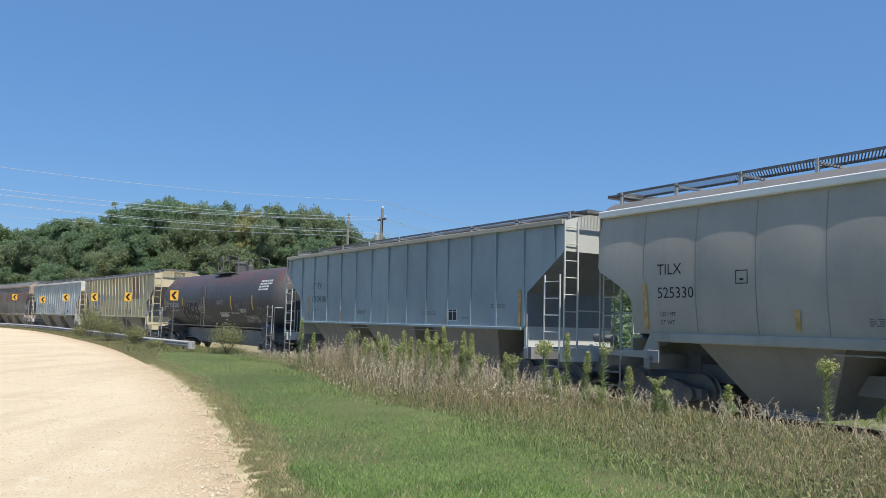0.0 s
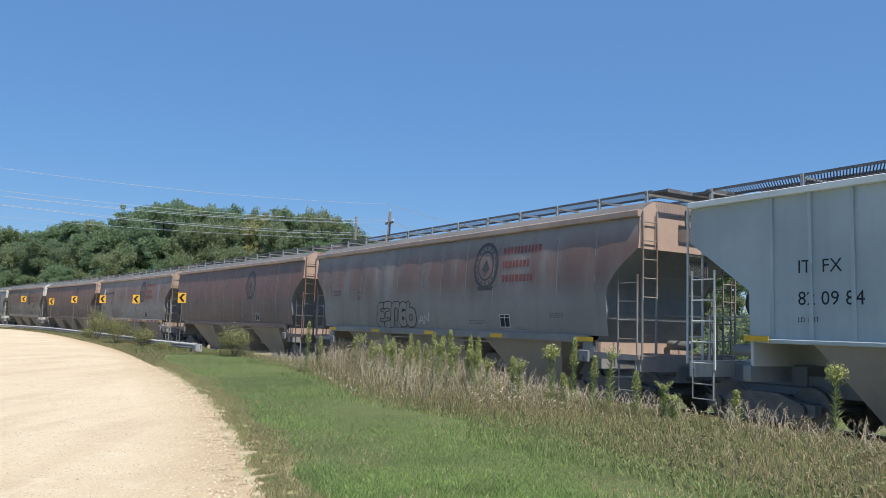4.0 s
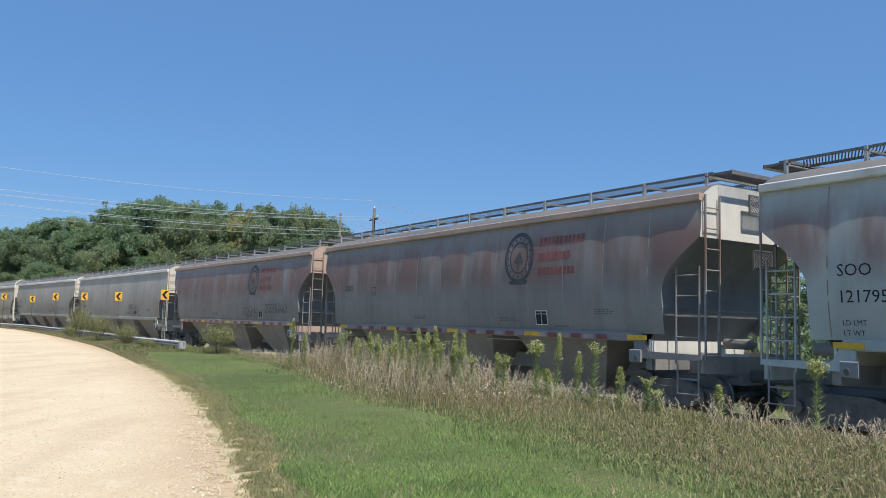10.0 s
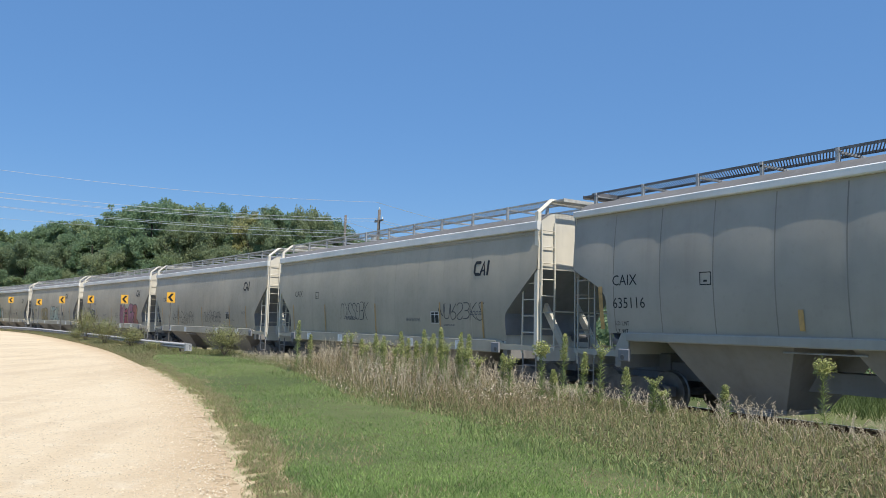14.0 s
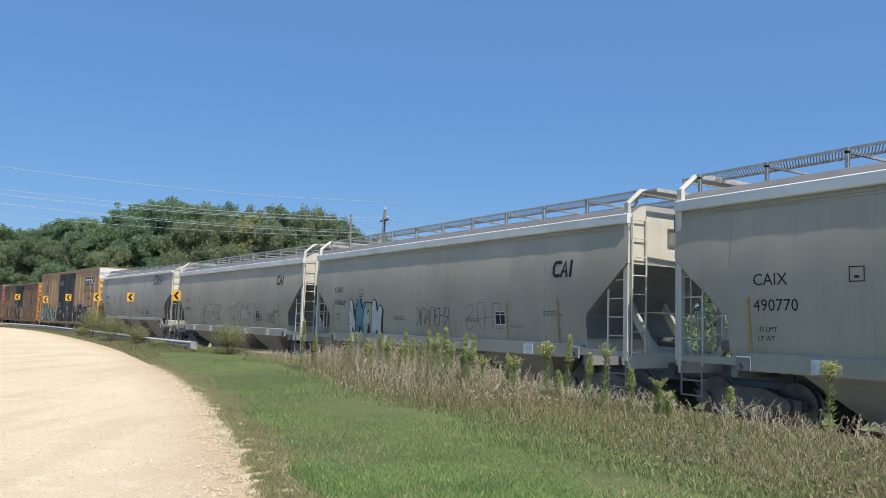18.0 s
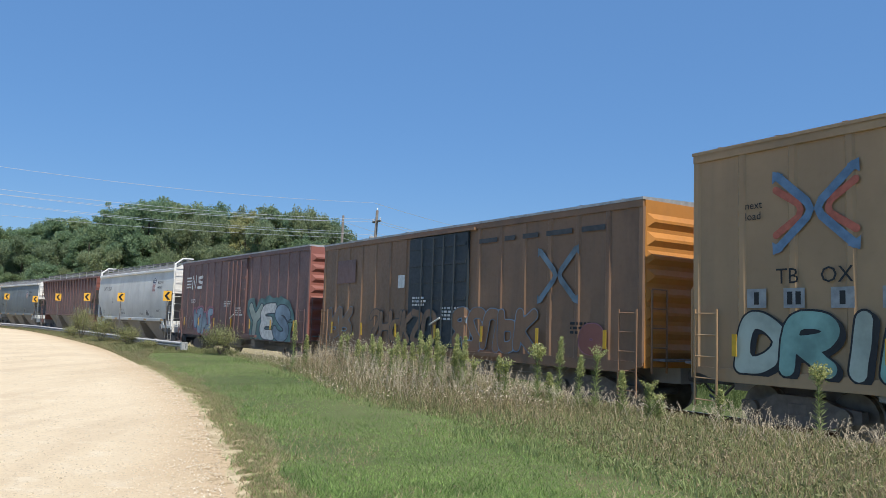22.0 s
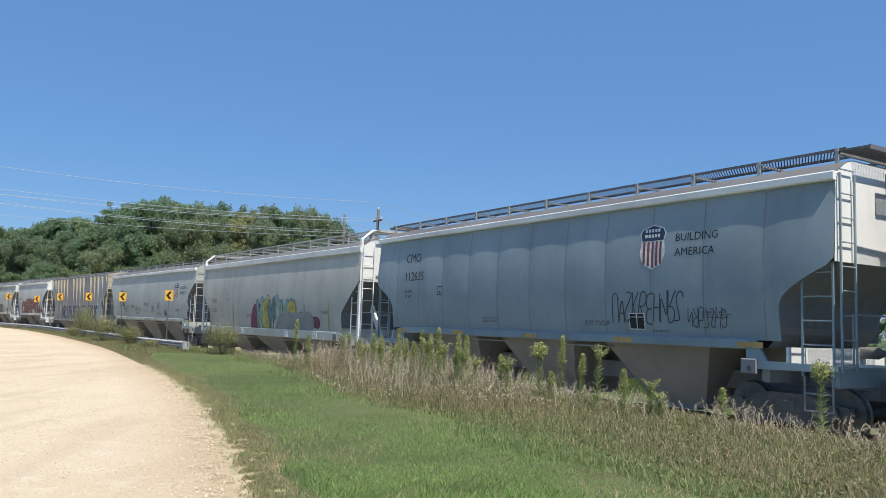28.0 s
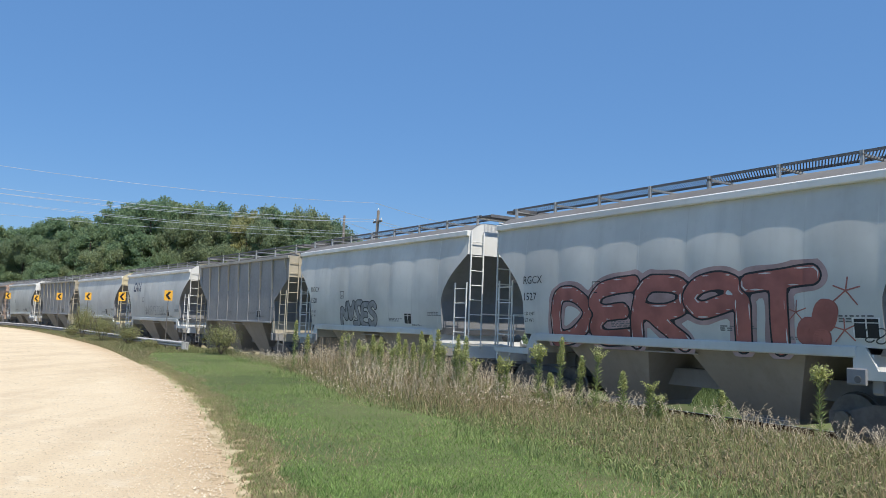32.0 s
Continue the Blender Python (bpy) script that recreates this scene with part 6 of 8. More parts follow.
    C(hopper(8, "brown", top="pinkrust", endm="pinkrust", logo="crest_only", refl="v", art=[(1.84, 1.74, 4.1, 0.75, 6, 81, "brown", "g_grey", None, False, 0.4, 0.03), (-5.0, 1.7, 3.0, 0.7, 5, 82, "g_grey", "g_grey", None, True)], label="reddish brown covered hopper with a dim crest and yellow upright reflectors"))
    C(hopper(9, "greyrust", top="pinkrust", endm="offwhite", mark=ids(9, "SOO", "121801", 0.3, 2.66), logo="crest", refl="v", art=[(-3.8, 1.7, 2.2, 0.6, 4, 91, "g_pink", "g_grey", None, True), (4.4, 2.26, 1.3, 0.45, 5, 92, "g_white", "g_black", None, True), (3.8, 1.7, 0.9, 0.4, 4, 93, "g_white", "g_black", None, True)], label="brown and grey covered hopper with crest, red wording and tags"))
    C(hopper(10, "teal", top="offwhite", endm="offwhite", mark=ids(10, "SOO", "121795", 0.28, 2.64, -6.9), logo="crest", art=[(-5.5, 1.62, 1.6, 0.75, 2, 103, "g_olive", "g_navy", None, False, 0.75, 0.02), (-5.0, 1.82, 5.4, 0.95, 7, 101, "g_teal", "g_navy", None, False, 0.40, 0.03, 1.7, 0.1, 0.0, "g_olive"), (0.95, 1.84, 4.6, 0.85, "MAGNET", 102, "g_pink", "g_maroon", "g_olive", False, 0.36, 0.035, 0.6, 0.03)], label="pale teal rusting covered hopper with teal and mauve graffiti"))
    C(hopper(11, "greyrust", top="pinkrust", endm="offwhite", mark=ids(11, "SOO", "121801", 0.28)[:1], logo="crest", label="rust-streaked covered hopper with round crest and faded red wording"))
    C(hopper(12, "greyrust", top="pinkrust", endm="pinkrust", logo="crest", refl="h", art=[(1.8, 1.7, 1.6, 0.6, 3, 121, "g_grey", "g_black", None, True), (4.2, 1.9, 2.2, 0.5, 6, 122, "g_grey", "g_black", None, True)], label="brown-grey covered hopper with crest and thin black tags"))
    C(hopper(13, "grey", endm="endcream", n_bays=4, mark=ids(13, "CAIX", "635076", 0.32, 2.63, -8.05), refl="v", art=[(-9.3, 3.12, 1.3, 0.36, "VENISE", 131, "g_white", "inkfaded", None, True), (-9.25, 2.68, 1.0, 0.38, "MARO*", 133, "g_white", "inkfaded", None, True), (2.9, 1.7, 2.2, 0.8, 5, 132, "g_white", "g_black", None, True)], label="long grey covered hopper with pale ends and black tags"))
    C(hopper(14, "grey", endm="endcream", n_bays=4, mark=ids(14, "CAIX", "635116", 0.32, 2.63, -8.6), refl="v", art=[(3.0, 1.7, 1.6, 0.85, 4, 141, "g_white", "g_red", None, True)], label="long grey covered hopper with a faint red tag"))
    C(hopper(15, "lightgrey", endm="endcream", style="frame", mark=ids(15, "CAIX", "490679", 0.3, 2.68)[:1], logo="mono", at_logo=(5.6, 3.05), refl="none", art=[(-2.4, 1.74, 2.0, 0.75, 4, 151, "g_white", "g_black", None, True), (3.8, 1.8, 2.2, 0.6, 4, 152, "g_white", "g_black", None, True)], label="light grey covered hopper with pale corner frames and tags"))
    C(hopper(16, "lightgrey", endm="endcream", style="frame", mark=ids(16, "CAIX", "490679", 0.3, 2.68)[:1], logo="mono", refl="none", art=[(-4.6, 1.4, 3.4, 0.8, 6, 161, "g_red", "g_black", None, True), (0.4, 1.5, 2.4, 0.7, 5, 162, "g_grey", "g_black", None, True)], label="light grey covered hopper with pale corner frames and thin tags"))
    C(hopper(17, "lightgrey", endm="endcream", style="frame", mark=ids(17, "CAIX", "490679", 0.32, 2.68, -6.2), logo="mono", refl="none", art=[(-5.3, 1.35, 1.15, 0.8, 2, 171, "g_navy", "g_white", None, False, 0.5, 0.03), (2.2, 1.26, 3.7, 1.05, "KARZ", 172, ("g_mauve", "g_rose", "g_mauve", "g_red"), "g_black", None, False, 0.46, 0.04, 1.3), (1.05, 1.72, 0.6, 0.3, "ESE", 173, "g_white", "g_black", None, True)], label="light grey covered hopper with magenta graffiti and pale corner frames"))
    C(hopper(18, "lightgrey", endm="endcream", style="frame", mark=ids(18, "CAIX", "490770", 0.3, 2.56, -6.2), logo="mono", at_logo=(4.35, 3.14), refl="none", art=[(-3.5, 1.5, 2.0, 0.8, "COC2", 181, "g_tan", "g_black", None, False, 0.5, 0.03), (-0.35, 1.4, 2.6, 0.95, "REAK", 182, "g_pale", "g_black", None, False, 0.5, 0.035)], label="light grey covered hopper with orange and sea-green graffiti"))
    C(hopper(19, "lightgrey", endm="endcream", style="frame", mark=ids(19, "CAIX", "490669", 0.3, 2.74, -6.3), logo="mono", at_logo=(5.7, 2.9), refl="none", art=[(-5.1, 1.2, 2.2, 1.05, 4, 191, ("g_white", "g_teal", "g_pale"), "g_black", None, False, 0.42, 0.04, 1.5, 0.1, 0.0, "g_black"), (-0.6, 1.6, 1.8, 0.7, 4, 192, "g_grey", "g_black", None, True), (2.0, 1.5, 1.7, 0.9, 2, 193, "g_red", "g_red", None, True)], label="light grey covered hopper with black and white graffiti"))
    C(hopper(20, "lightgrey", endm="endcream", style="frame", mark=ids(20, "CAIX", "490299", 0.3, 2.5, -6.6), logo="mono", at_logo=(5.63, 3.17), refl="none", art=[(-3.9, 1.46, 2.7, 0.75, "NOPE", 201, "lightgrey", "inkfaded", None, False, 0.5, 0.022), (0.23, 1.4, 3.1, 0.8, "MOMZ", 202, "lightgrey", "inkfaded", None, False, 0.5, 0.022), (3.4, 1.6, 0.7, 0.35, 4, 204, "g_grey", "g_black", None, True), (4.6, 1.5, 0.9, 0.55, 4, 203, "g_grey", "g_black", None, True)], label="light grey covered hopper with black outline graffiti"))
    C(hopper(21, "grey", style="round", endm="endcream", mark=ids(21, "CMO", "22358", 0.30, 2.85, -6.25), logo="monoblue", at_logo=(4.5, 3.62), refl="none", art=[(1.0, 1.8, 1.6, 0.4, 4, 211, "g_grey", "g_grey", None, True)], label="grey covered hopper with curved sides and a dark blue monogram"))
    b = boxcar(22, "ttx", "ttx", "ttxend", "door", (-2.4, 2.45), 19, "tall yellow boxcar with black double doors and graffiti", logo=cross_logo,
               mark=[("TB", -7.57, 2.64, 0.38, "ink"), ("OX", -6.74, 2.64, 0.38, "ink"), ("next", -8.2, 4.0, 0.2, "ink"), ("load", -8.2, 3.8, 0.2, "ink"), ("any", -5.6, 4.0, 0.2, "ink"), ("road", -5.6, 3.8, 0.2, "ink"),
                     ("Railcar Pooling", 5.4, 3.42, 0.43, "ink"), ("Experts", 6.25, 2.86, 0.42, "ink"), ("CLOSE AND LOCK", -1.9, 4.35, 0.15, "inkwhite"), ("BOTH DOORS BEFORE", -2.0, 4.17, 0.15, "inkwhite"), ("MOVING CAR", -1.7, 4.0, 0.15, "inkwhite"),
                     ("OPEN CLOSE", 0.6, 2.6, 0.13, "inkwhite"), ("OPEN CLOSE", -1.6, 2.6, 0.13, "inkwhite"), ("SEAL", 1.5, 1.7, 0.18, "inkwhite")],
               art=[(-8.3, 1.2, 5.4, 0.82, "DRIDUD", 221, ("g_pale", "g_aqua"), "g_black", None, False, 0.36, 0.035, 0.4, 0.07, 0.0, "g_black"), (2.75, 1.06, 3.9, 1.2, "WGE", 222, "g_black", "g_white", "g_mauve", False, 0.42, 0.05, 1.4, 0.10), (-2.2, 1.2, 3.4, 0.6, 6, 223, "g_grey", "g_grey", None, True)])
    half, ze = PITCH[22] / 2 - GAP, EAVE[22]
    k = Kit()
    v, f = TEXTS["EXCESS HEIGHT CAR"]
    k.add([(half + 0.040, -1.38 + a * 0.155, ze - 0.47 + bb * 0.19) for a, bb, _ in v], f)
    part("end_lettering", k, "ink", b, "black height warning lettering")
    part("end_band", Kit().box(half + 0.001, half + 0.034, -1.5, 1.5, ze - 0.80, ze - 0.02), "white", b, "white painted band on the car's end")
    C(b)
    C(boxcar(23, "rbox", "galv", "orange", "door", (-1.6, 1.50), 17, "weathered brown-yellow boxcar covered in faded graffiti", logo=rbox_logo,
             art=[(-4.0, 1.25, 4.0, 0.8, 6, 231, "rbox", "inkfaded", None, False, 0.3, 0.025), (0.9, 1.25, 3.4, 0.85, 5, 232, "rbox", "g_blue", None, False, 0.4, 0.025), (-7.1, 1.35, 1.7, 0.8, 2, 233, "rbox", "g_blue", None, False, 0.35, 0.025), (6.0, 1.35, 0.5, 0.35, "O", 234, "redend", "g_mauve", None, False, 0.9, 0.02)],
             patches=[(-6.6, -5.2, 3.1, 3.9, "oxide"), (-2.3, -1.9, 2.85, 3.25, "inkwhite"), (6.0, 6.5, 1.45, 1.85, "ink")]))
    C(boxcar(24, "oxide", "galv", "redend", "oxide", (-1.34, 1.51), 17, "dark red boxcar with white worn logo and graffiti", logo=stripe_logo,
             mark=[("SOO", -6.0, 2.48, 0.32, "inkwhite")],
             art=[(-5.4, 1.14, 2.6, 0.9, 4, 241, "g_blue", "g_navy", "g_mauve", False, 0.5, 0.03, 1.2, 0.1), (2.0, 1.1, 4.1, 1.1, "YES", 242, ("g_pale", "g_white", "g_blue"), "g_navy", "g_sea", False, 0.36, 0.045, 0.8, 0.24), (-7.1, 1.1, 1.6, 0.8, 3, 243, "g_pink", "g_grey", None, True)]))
    C(hopper(25, "palegrey", endm="white", style="diag", mark=[("UP 111631", -6.34, 3.36, 0.42), ("LD LMT", -6.3, 1.98, 0.12), ("LT WT", -6.3, 1.83, 0.12), ("WARNING", -2.0, 2.05, 0.12)], logo="shield", at_logo=(4.5, 3.56), walk_up=0.5, label="pale blue covered hopper with white ends and a striped shield"))
    C(ribbed(26, "oxide", top="oxide", endm="redend", ribs=20, deep=0.10, refl="none", art=[(2.3, 1.8, 0.8, 0.7, 3, 261, "g_grey", "g_grey", None, True)], label="dark oxide red ribbed covered hopper"))
    C(hopper(27, "slateblue", style="round", endm="white", mark=ids(27, "CHTT", "721990", 0.45, 2.93, -6.65) + [("CH-110-L10", 0.1, 1.75, 0.17)], logo="shield", at_logo=(4.4, 3.45), label="blue-grey covered hopper with a striped shield"))
    C(hopper(28, "oldrust", top="pinkrust", endm="pinkrust", mark=ids(28, "CMO", "200153", 0.40, 2.8, -7.2), refl="h", art=[(-4.95, 1.78, 2.2, 0.85, "7UO", 281, "g_white", "inkfaded", None, False, 0.5, 0.025), (-1.95, 1.7, 3.2, 0.98, "ENRNE", 282, "g_olive", "g_black", "g_white", False, 0.5, 0.05, 1.2, 0.05), (1.75, 1.8, 0.5, 0.6, 2, 283, "g_grey", "g_black", None, True), (1.2, 1.95, 0.45, 0.4, 2, 284, "g_white", "g_white", None, True), (3.25, 2.0, 1.5, 0.42, 4, 285, "g_grey", "g_black", None, True)], label="rust-streaked covered hopper with white and green graffiti"))
    C(hopper(29, "blue", style="round", endm="white", mark=ids(29, "CMO", "112635", 0.37, 3.58, -6.0), logo="shield", at_logo=(3.93, 3.45), art=[(2.8, 1.8, 1.9, 0.8, 6, 291, "g_grey", "g_black", None, True), (4.8, 1.75, 0.9, 0.5, 4, 292, "g_grey", "g_black", None, True)], label="blue-grey covered hopper with striped shield and black tags"))
    C(hopper(30, "stained", endm="white", style="frame", mark=[("CMO", -6.6, 2.45, 0.32), ("111821", -6.62, 2.02, 0.28)], refl="none", art=[(-1.35, 1.30, 0.75, 0.95, 3, 303, "g_plum", "g_plum", None, False, 1.0), (-0.75, 1.32, 3.7, 1.1, 6, 301, ("g_aqua", "g_lemon", "g_sea", "g_pale"), "g_navy", "g_blue", False, 0.34, 0.022, 1.8, 0.07, 0.003, "g_lemon"), (1.55, 1.34, 3.0, 0.6, "-", 302, "g_cover", "g_cover", None, False, 1.25, 0.02, 0.2, 0.1, 0.008), (4.75, 1.45, 0.3, 0.4, "-", 304, "g_plum", "g_maroon", None, False, 1.2, 0.03)], label="grey covered hopper with a painted-out graffiti patch"))
    C(hopper(31, "paleteal", top="white", endm="paleteal", mark=ids(31, "CMO", "20744", 0.50, 2.97, -5.66) + [("CH-110-L05", -0.42, 1.97, 0.13)], logo="shield", at_logo=(5.4, 3.17), refl="none",
             art=[(-4.65, 1.9, 1.0, 0.45, 3, 311, "g_grey", "g_black", None, True, 0.3, 0.045, 1.9), (-3.0, 2.2, 0.7, 0.2, 2, 312, "g_grey", "g_black", None, True, 0.3, 0.045, 1.9), (-1.5, 1.95, 0.4, 0.35, 1, 313, "g_grey", "g_black", None, True, 0.3, 0.045, 1.9), (-0.3, 2.3, 0.8, 0.22, 2, 314, "g_grey", "g_black", None, True, 0.3, 0.045, 1.9), (1.05, 1.9, 0.5, 0.5, 2, 315, "g_grey", "g_black", None, True, 0.3, 0.045, 1.8), (2.2, 2.1, 0.4, 0.4, 1, 316, "g_grey", "g_black", None, True, 0.3, 0.045, 1.9)], label="pale blue stained covered hopper with striped shield and black tags"))
    C(ribbed(32, "ribdark", top="ribdark", endm="lightgrey", ribs=17, skip=(6, 11), rib_mat="lightgrey", deep=0.14, walk_up=0, mark=[("R1", -3.9, 2.44, 0.32, 1), ("206800", -5.4, 1.98, 0.2, 1), ("56200", -5.4, 1.76, 0.2, 1)], refl="none",
             art=[(-4.15, 1.42, 6.5, 0.85, "CROS CHOSE CHOE", 321, "g_navy", "g_white", None, False, 0.44, 0.024, 0.4), (3.3, 1.42, 2.7, 0.85, "EKOE", 322, "g_navy", "g_white", None, False, 0.42, 0.026, 0.4)], label="dark ribbed hopper with blue ends and navy graffiti",
             low=1.2, patches=[(-6.7, -6.0, 1.3, 4.4, "blue"), (-8.1, -6.7, 3.5, 4.4, "blue"), (5.75, 6.7, 1.3, 4.4, "blue"), (6.7, 8.1, 3.5, 4.4, "blue")]))
    C(hopper(33, "palegrey", endm="white", n_bays=2, mark=ids(33, "RGCX", "1527", 0.27, 2.83, -4.42), refl="none", art=[(-3.3, 1.60, 6.6, 1.06, "DER9T", 331, "g_red", "g_black", "g_blush", False, 0.30, 0.035, 1.3, 0.09, 0.0, None, "g_white"), (3.05, 1.72, 0.24, 0.26, "O", 335, "g_red", "g_red", None, False, 0.7, 0.02), (3.35, 1.95, 0.24, 0.3, "O", 336, "g_red", "g_red", None, False, 0.8, 0.02), (3.3, 1.62, 0.18, 0.2, "O", 337, "g_red", "g_red", None, False, 0.8, 0.02), (4.1, 1.66, 0.7, 0.3, 2, 338, "g_grey", "g_black", None, True), (3.6, 2.3, 0.5, 0.42, "*", 332, "g_white", "g_red", None, True), (2.75, 1.95, 0.42, 0.4, "*", 333, "g_white", "g_red", None, True), (3.6, 1.7, 0.38, 0.35, "*", 334, "g_white", "g_red", None, True)], label="short grey covered hopper with large red graffiti"))
    C(hopper(34, "palegrey", endm="white", n_bays=2, mark=ids(34, "RGCX", "1528", 0.27, 2.83, -4.4), refl="none", art=[(-1.9, 1.72, 2.5, 0.65, 5, 341, "g_grey", "g_black", None, False, 0.35, 0.03)], label="short grey covered hopper with a black tag"))
    C(ribbed(35, "darkgrey", top="grey", endm="lightgrey", ribs=9, rib_mat="lightgrey", n_bays=2, refl="none", label="short dark grey ribbed covered hopper"))
    C(hopper(36, "palegrey", endm="white", n_bays=2, refl="none", logo="monoblue", at_logo=(-4.0, 3.2), art=[(-1.6, 1.7, 3.6, 0.7, 6, 361, "g_grey", "g_navy", None, True)], label="short light grey covered hopper with navy tag"))
    C(hopper(37, "palegrey", endm="cream", n_bays=2, refl="none", label="short plain grey covered hopper"))
    C(ribbed(38, "darkgrey", top="grey", endm="lightgrey", ribs=10, rib_mat="lightgrey", n_bays=2, refl="none", label="short grey ribbed covered hopper"))
    C(hopper(39, "palegrey", endm="white", n_bays=2, refl="none", label="short grey covered hopper with white ends"))
    C(hopper(40, "oldrust", top="pinkrust", endm="pinkrust", n_bays=2, refl="none", label="short rusty covered hopper"))
    C(hopper(41, "palegrey", endm="white", n_bays=2, refl="none", label="short grey covered hopper at the tail"))


add_train()

# ---- ground, road, track bed ----


def road_edge(y):
    y = np.asarray(y, float)
    ys = [-25, 0, 4, 6.74, 7.9, 10.2, 12.7, 15.5, 19.2, 22.4, 27.0, 32.8, 38.0, 47.1, 57.6, 66, 72, 140]
    xs = [7.5, 0.3, -0.80, -1.62, -1.98, -2.77, -3.73, -4.88, -6.5, -8.15, -10.49, -13.6, -16.75, -22.5, -29.5, -36.2, -42.3, -171]
    wide = np.clip((y - 8) / 12, 0.05, 1) * 3.0
    return sum(np.interp(y + wide * u, ys, xs) for u in (-1, -0.5, 0, 0.5, 1)) / 5


def lawn_line(y):
    return np.interp(y, [4, 6.8, 7.7, 9.1, 11.8, 13.3, 15.2, 19.5, 23.3, 27, 40], [3.6, 2.6, 2.2, 1.5, 0.45, -0.6, -1.6, -3.1, -4.7, -6.6, -12.5])


def soil_material():
    m, nt, bs, vec = base_mat("lawn_soil", 0.9, 0, 0.1)
    big, fine = noise_of(nt, vec, 0.12, 4), noise_of(nt, vec, 3.0, 5)
    c = mix(nt, (0.085, 0.11, 0.045), (0.17, 0.19, 0.08), ramp(nt, big, 0.35, 0.65))
    c = mix(nt, c, (0.13, 0.105, 0.06), ramp(nt, fine, 0.5, 0.75, 0, 0.7))
    sep = nt.nodes.new("ShaderNodeSeparateXYZ")
    nt.links.new(vec, sep.inputs[0])
    c = mix(nt, c, (0.36, 0.30, 0.18), times(nt, times(nt, ramp(nt, sep.outputs[1], 30, 37), ramp(nt, sep.outputs[0], -5.0, -8.0)), ramp(nt, big, 0.2, 0.6, 0.5, 0.95)))
    nt.links.new(c, bs.inputs["Base Color"])
    bump(nt, bs, fine, 0.6, 0.05)
    return m


def gravel_material():
    m, nt, bs, vec = base_mat("limestone_gravel", 0.92, 0, 0.15)
    big = noise_of(nt, vec, 0.25, 4)
    ruts = noise_of(nt, vec, 0.8, 3, 0.5, (1.6, 0.22, 1.0))
    mid = noise_of(nt, vec, 2.6, 5, 0.7)
    fine = noise_of(nt, vec, 26.0, 4, 0.8)
    vo = nt.nodes.new("ShaderNodeTexVoronoi")
    vo.inputs["Scale"].default_value = 24.0
    nt.links.new(vec, vo.inputs["Vector"])
    c = mix(nt, (0.69, 0.555, 0.375), (0.75, 0.62, 0.435), ramp(nt, big, 0.3, 0.7))
    c = mix(nt, c, (0.60, 0.465, 0.31), ramp(nt, ruts, 0.46, 0.66, 0, 0.6))
    c = mix(nt, c, (0.79, 0.69, 0.525), ramp(nt, mid, 0.5, 0.72, 0, 0.6))
    c = mix(nt, c, (0.36, 0.28, 0.19), ramp(nt, fine, 0.52, 0.68, 0, 0.6))
    c = mix(nt, c, (0.82, 0.74, 0.60), ramp(nt, vo.outputs["Distance"], 0.0, 0.3, 0.5, 0.0))
    um = nt.nodes.new("ShaderNodeUVMap")
    um.uv_map = "across"
    sep = nt.nodes.new("ShaderNodeSeparateXYZ")
    nt.links.new(um.outputs[0], sep.inputs[0])
    edge = times(nt, ramp(nt, sep.outputs[0], 0.14, 0.0), ramp(nt, mid, 0.3, 0.6, 0.55, 1.0))
    c = mix(nt, c, (0.56, 0.41, 0.255), times(nt, edge, 0.75))
    spots = times(nt, ramp(nt, sep.outputs[0], 0.05, 0.0), ramp(nt, noise_of(nt, vec, 7.0, 5, 0.7), 0.5, 0.62))
    c = mix(nt, c, (0.30, 0.22, 0.12), times(nt, spots, 0.8))
    nt.links.new(c, bs.inputs["Base Color"])
    bump(nt, bs, fine, 0.7, 0.03)
    return m


def ballast_material():
    m, nt, bs, vec = base_mat("limestone_ballast", 0.9, 0, 0.2)
    vo = nt.nodes.new("ShaderNodeTexVoronoi")
    vo.inputs["Scale"].default_value = 14.0
    nt.links.new(vec, vo.inputs["Vector"])
    c = mix(nt, (0.26, 0.25, 0.235), (0.52, 0.50, 0.46), vo.outputs["Color"])
    nt.links.new(c, bs.inputs["Base Color"])
    bump(nt, bs, vo.outputs["Distance"], 0.8, 0.04)
    return m


M["soil"], M["gravel"], M["ballast"] = soil_material(), gravel_material(), ballast_material()


def ground_sheet():
    # fine in the middle, wide cells toward the horizon
    ax = np.concatenate([-np.geomspace(3000, 62, 16), np.arange(-60, 42, 1.0), np.geomspace(43, 3000, 18)])
    ay = np.concatenate([-np.geomspace(3000, 22, 16), np.arange(-20, 131, 1.0), np.geomspace(132, 3000, 16)])
    X, Y = np.meshgrid(ax, ay)
    z = ground_z(X.ravel(), Y.ravel())
    k = Kit()
    w = len(ax)
    k.v = list(zip(X.ravel().tolist(), Y.ravel().tolist(), z.tolist()))
    k.f = [(j * w + i, j * w + i + 1, (j + 1) * w + i + 1, (j + 1) * w + i) for j in range(len(ay) - 1) for i in range(w - 1)]
    ob = new("ground", k.mesh("ground", "soil", True))
    return tagged(ob, "mown green grass ground reaching to the horizon", "ground", kind="structure")


ground_sheet()


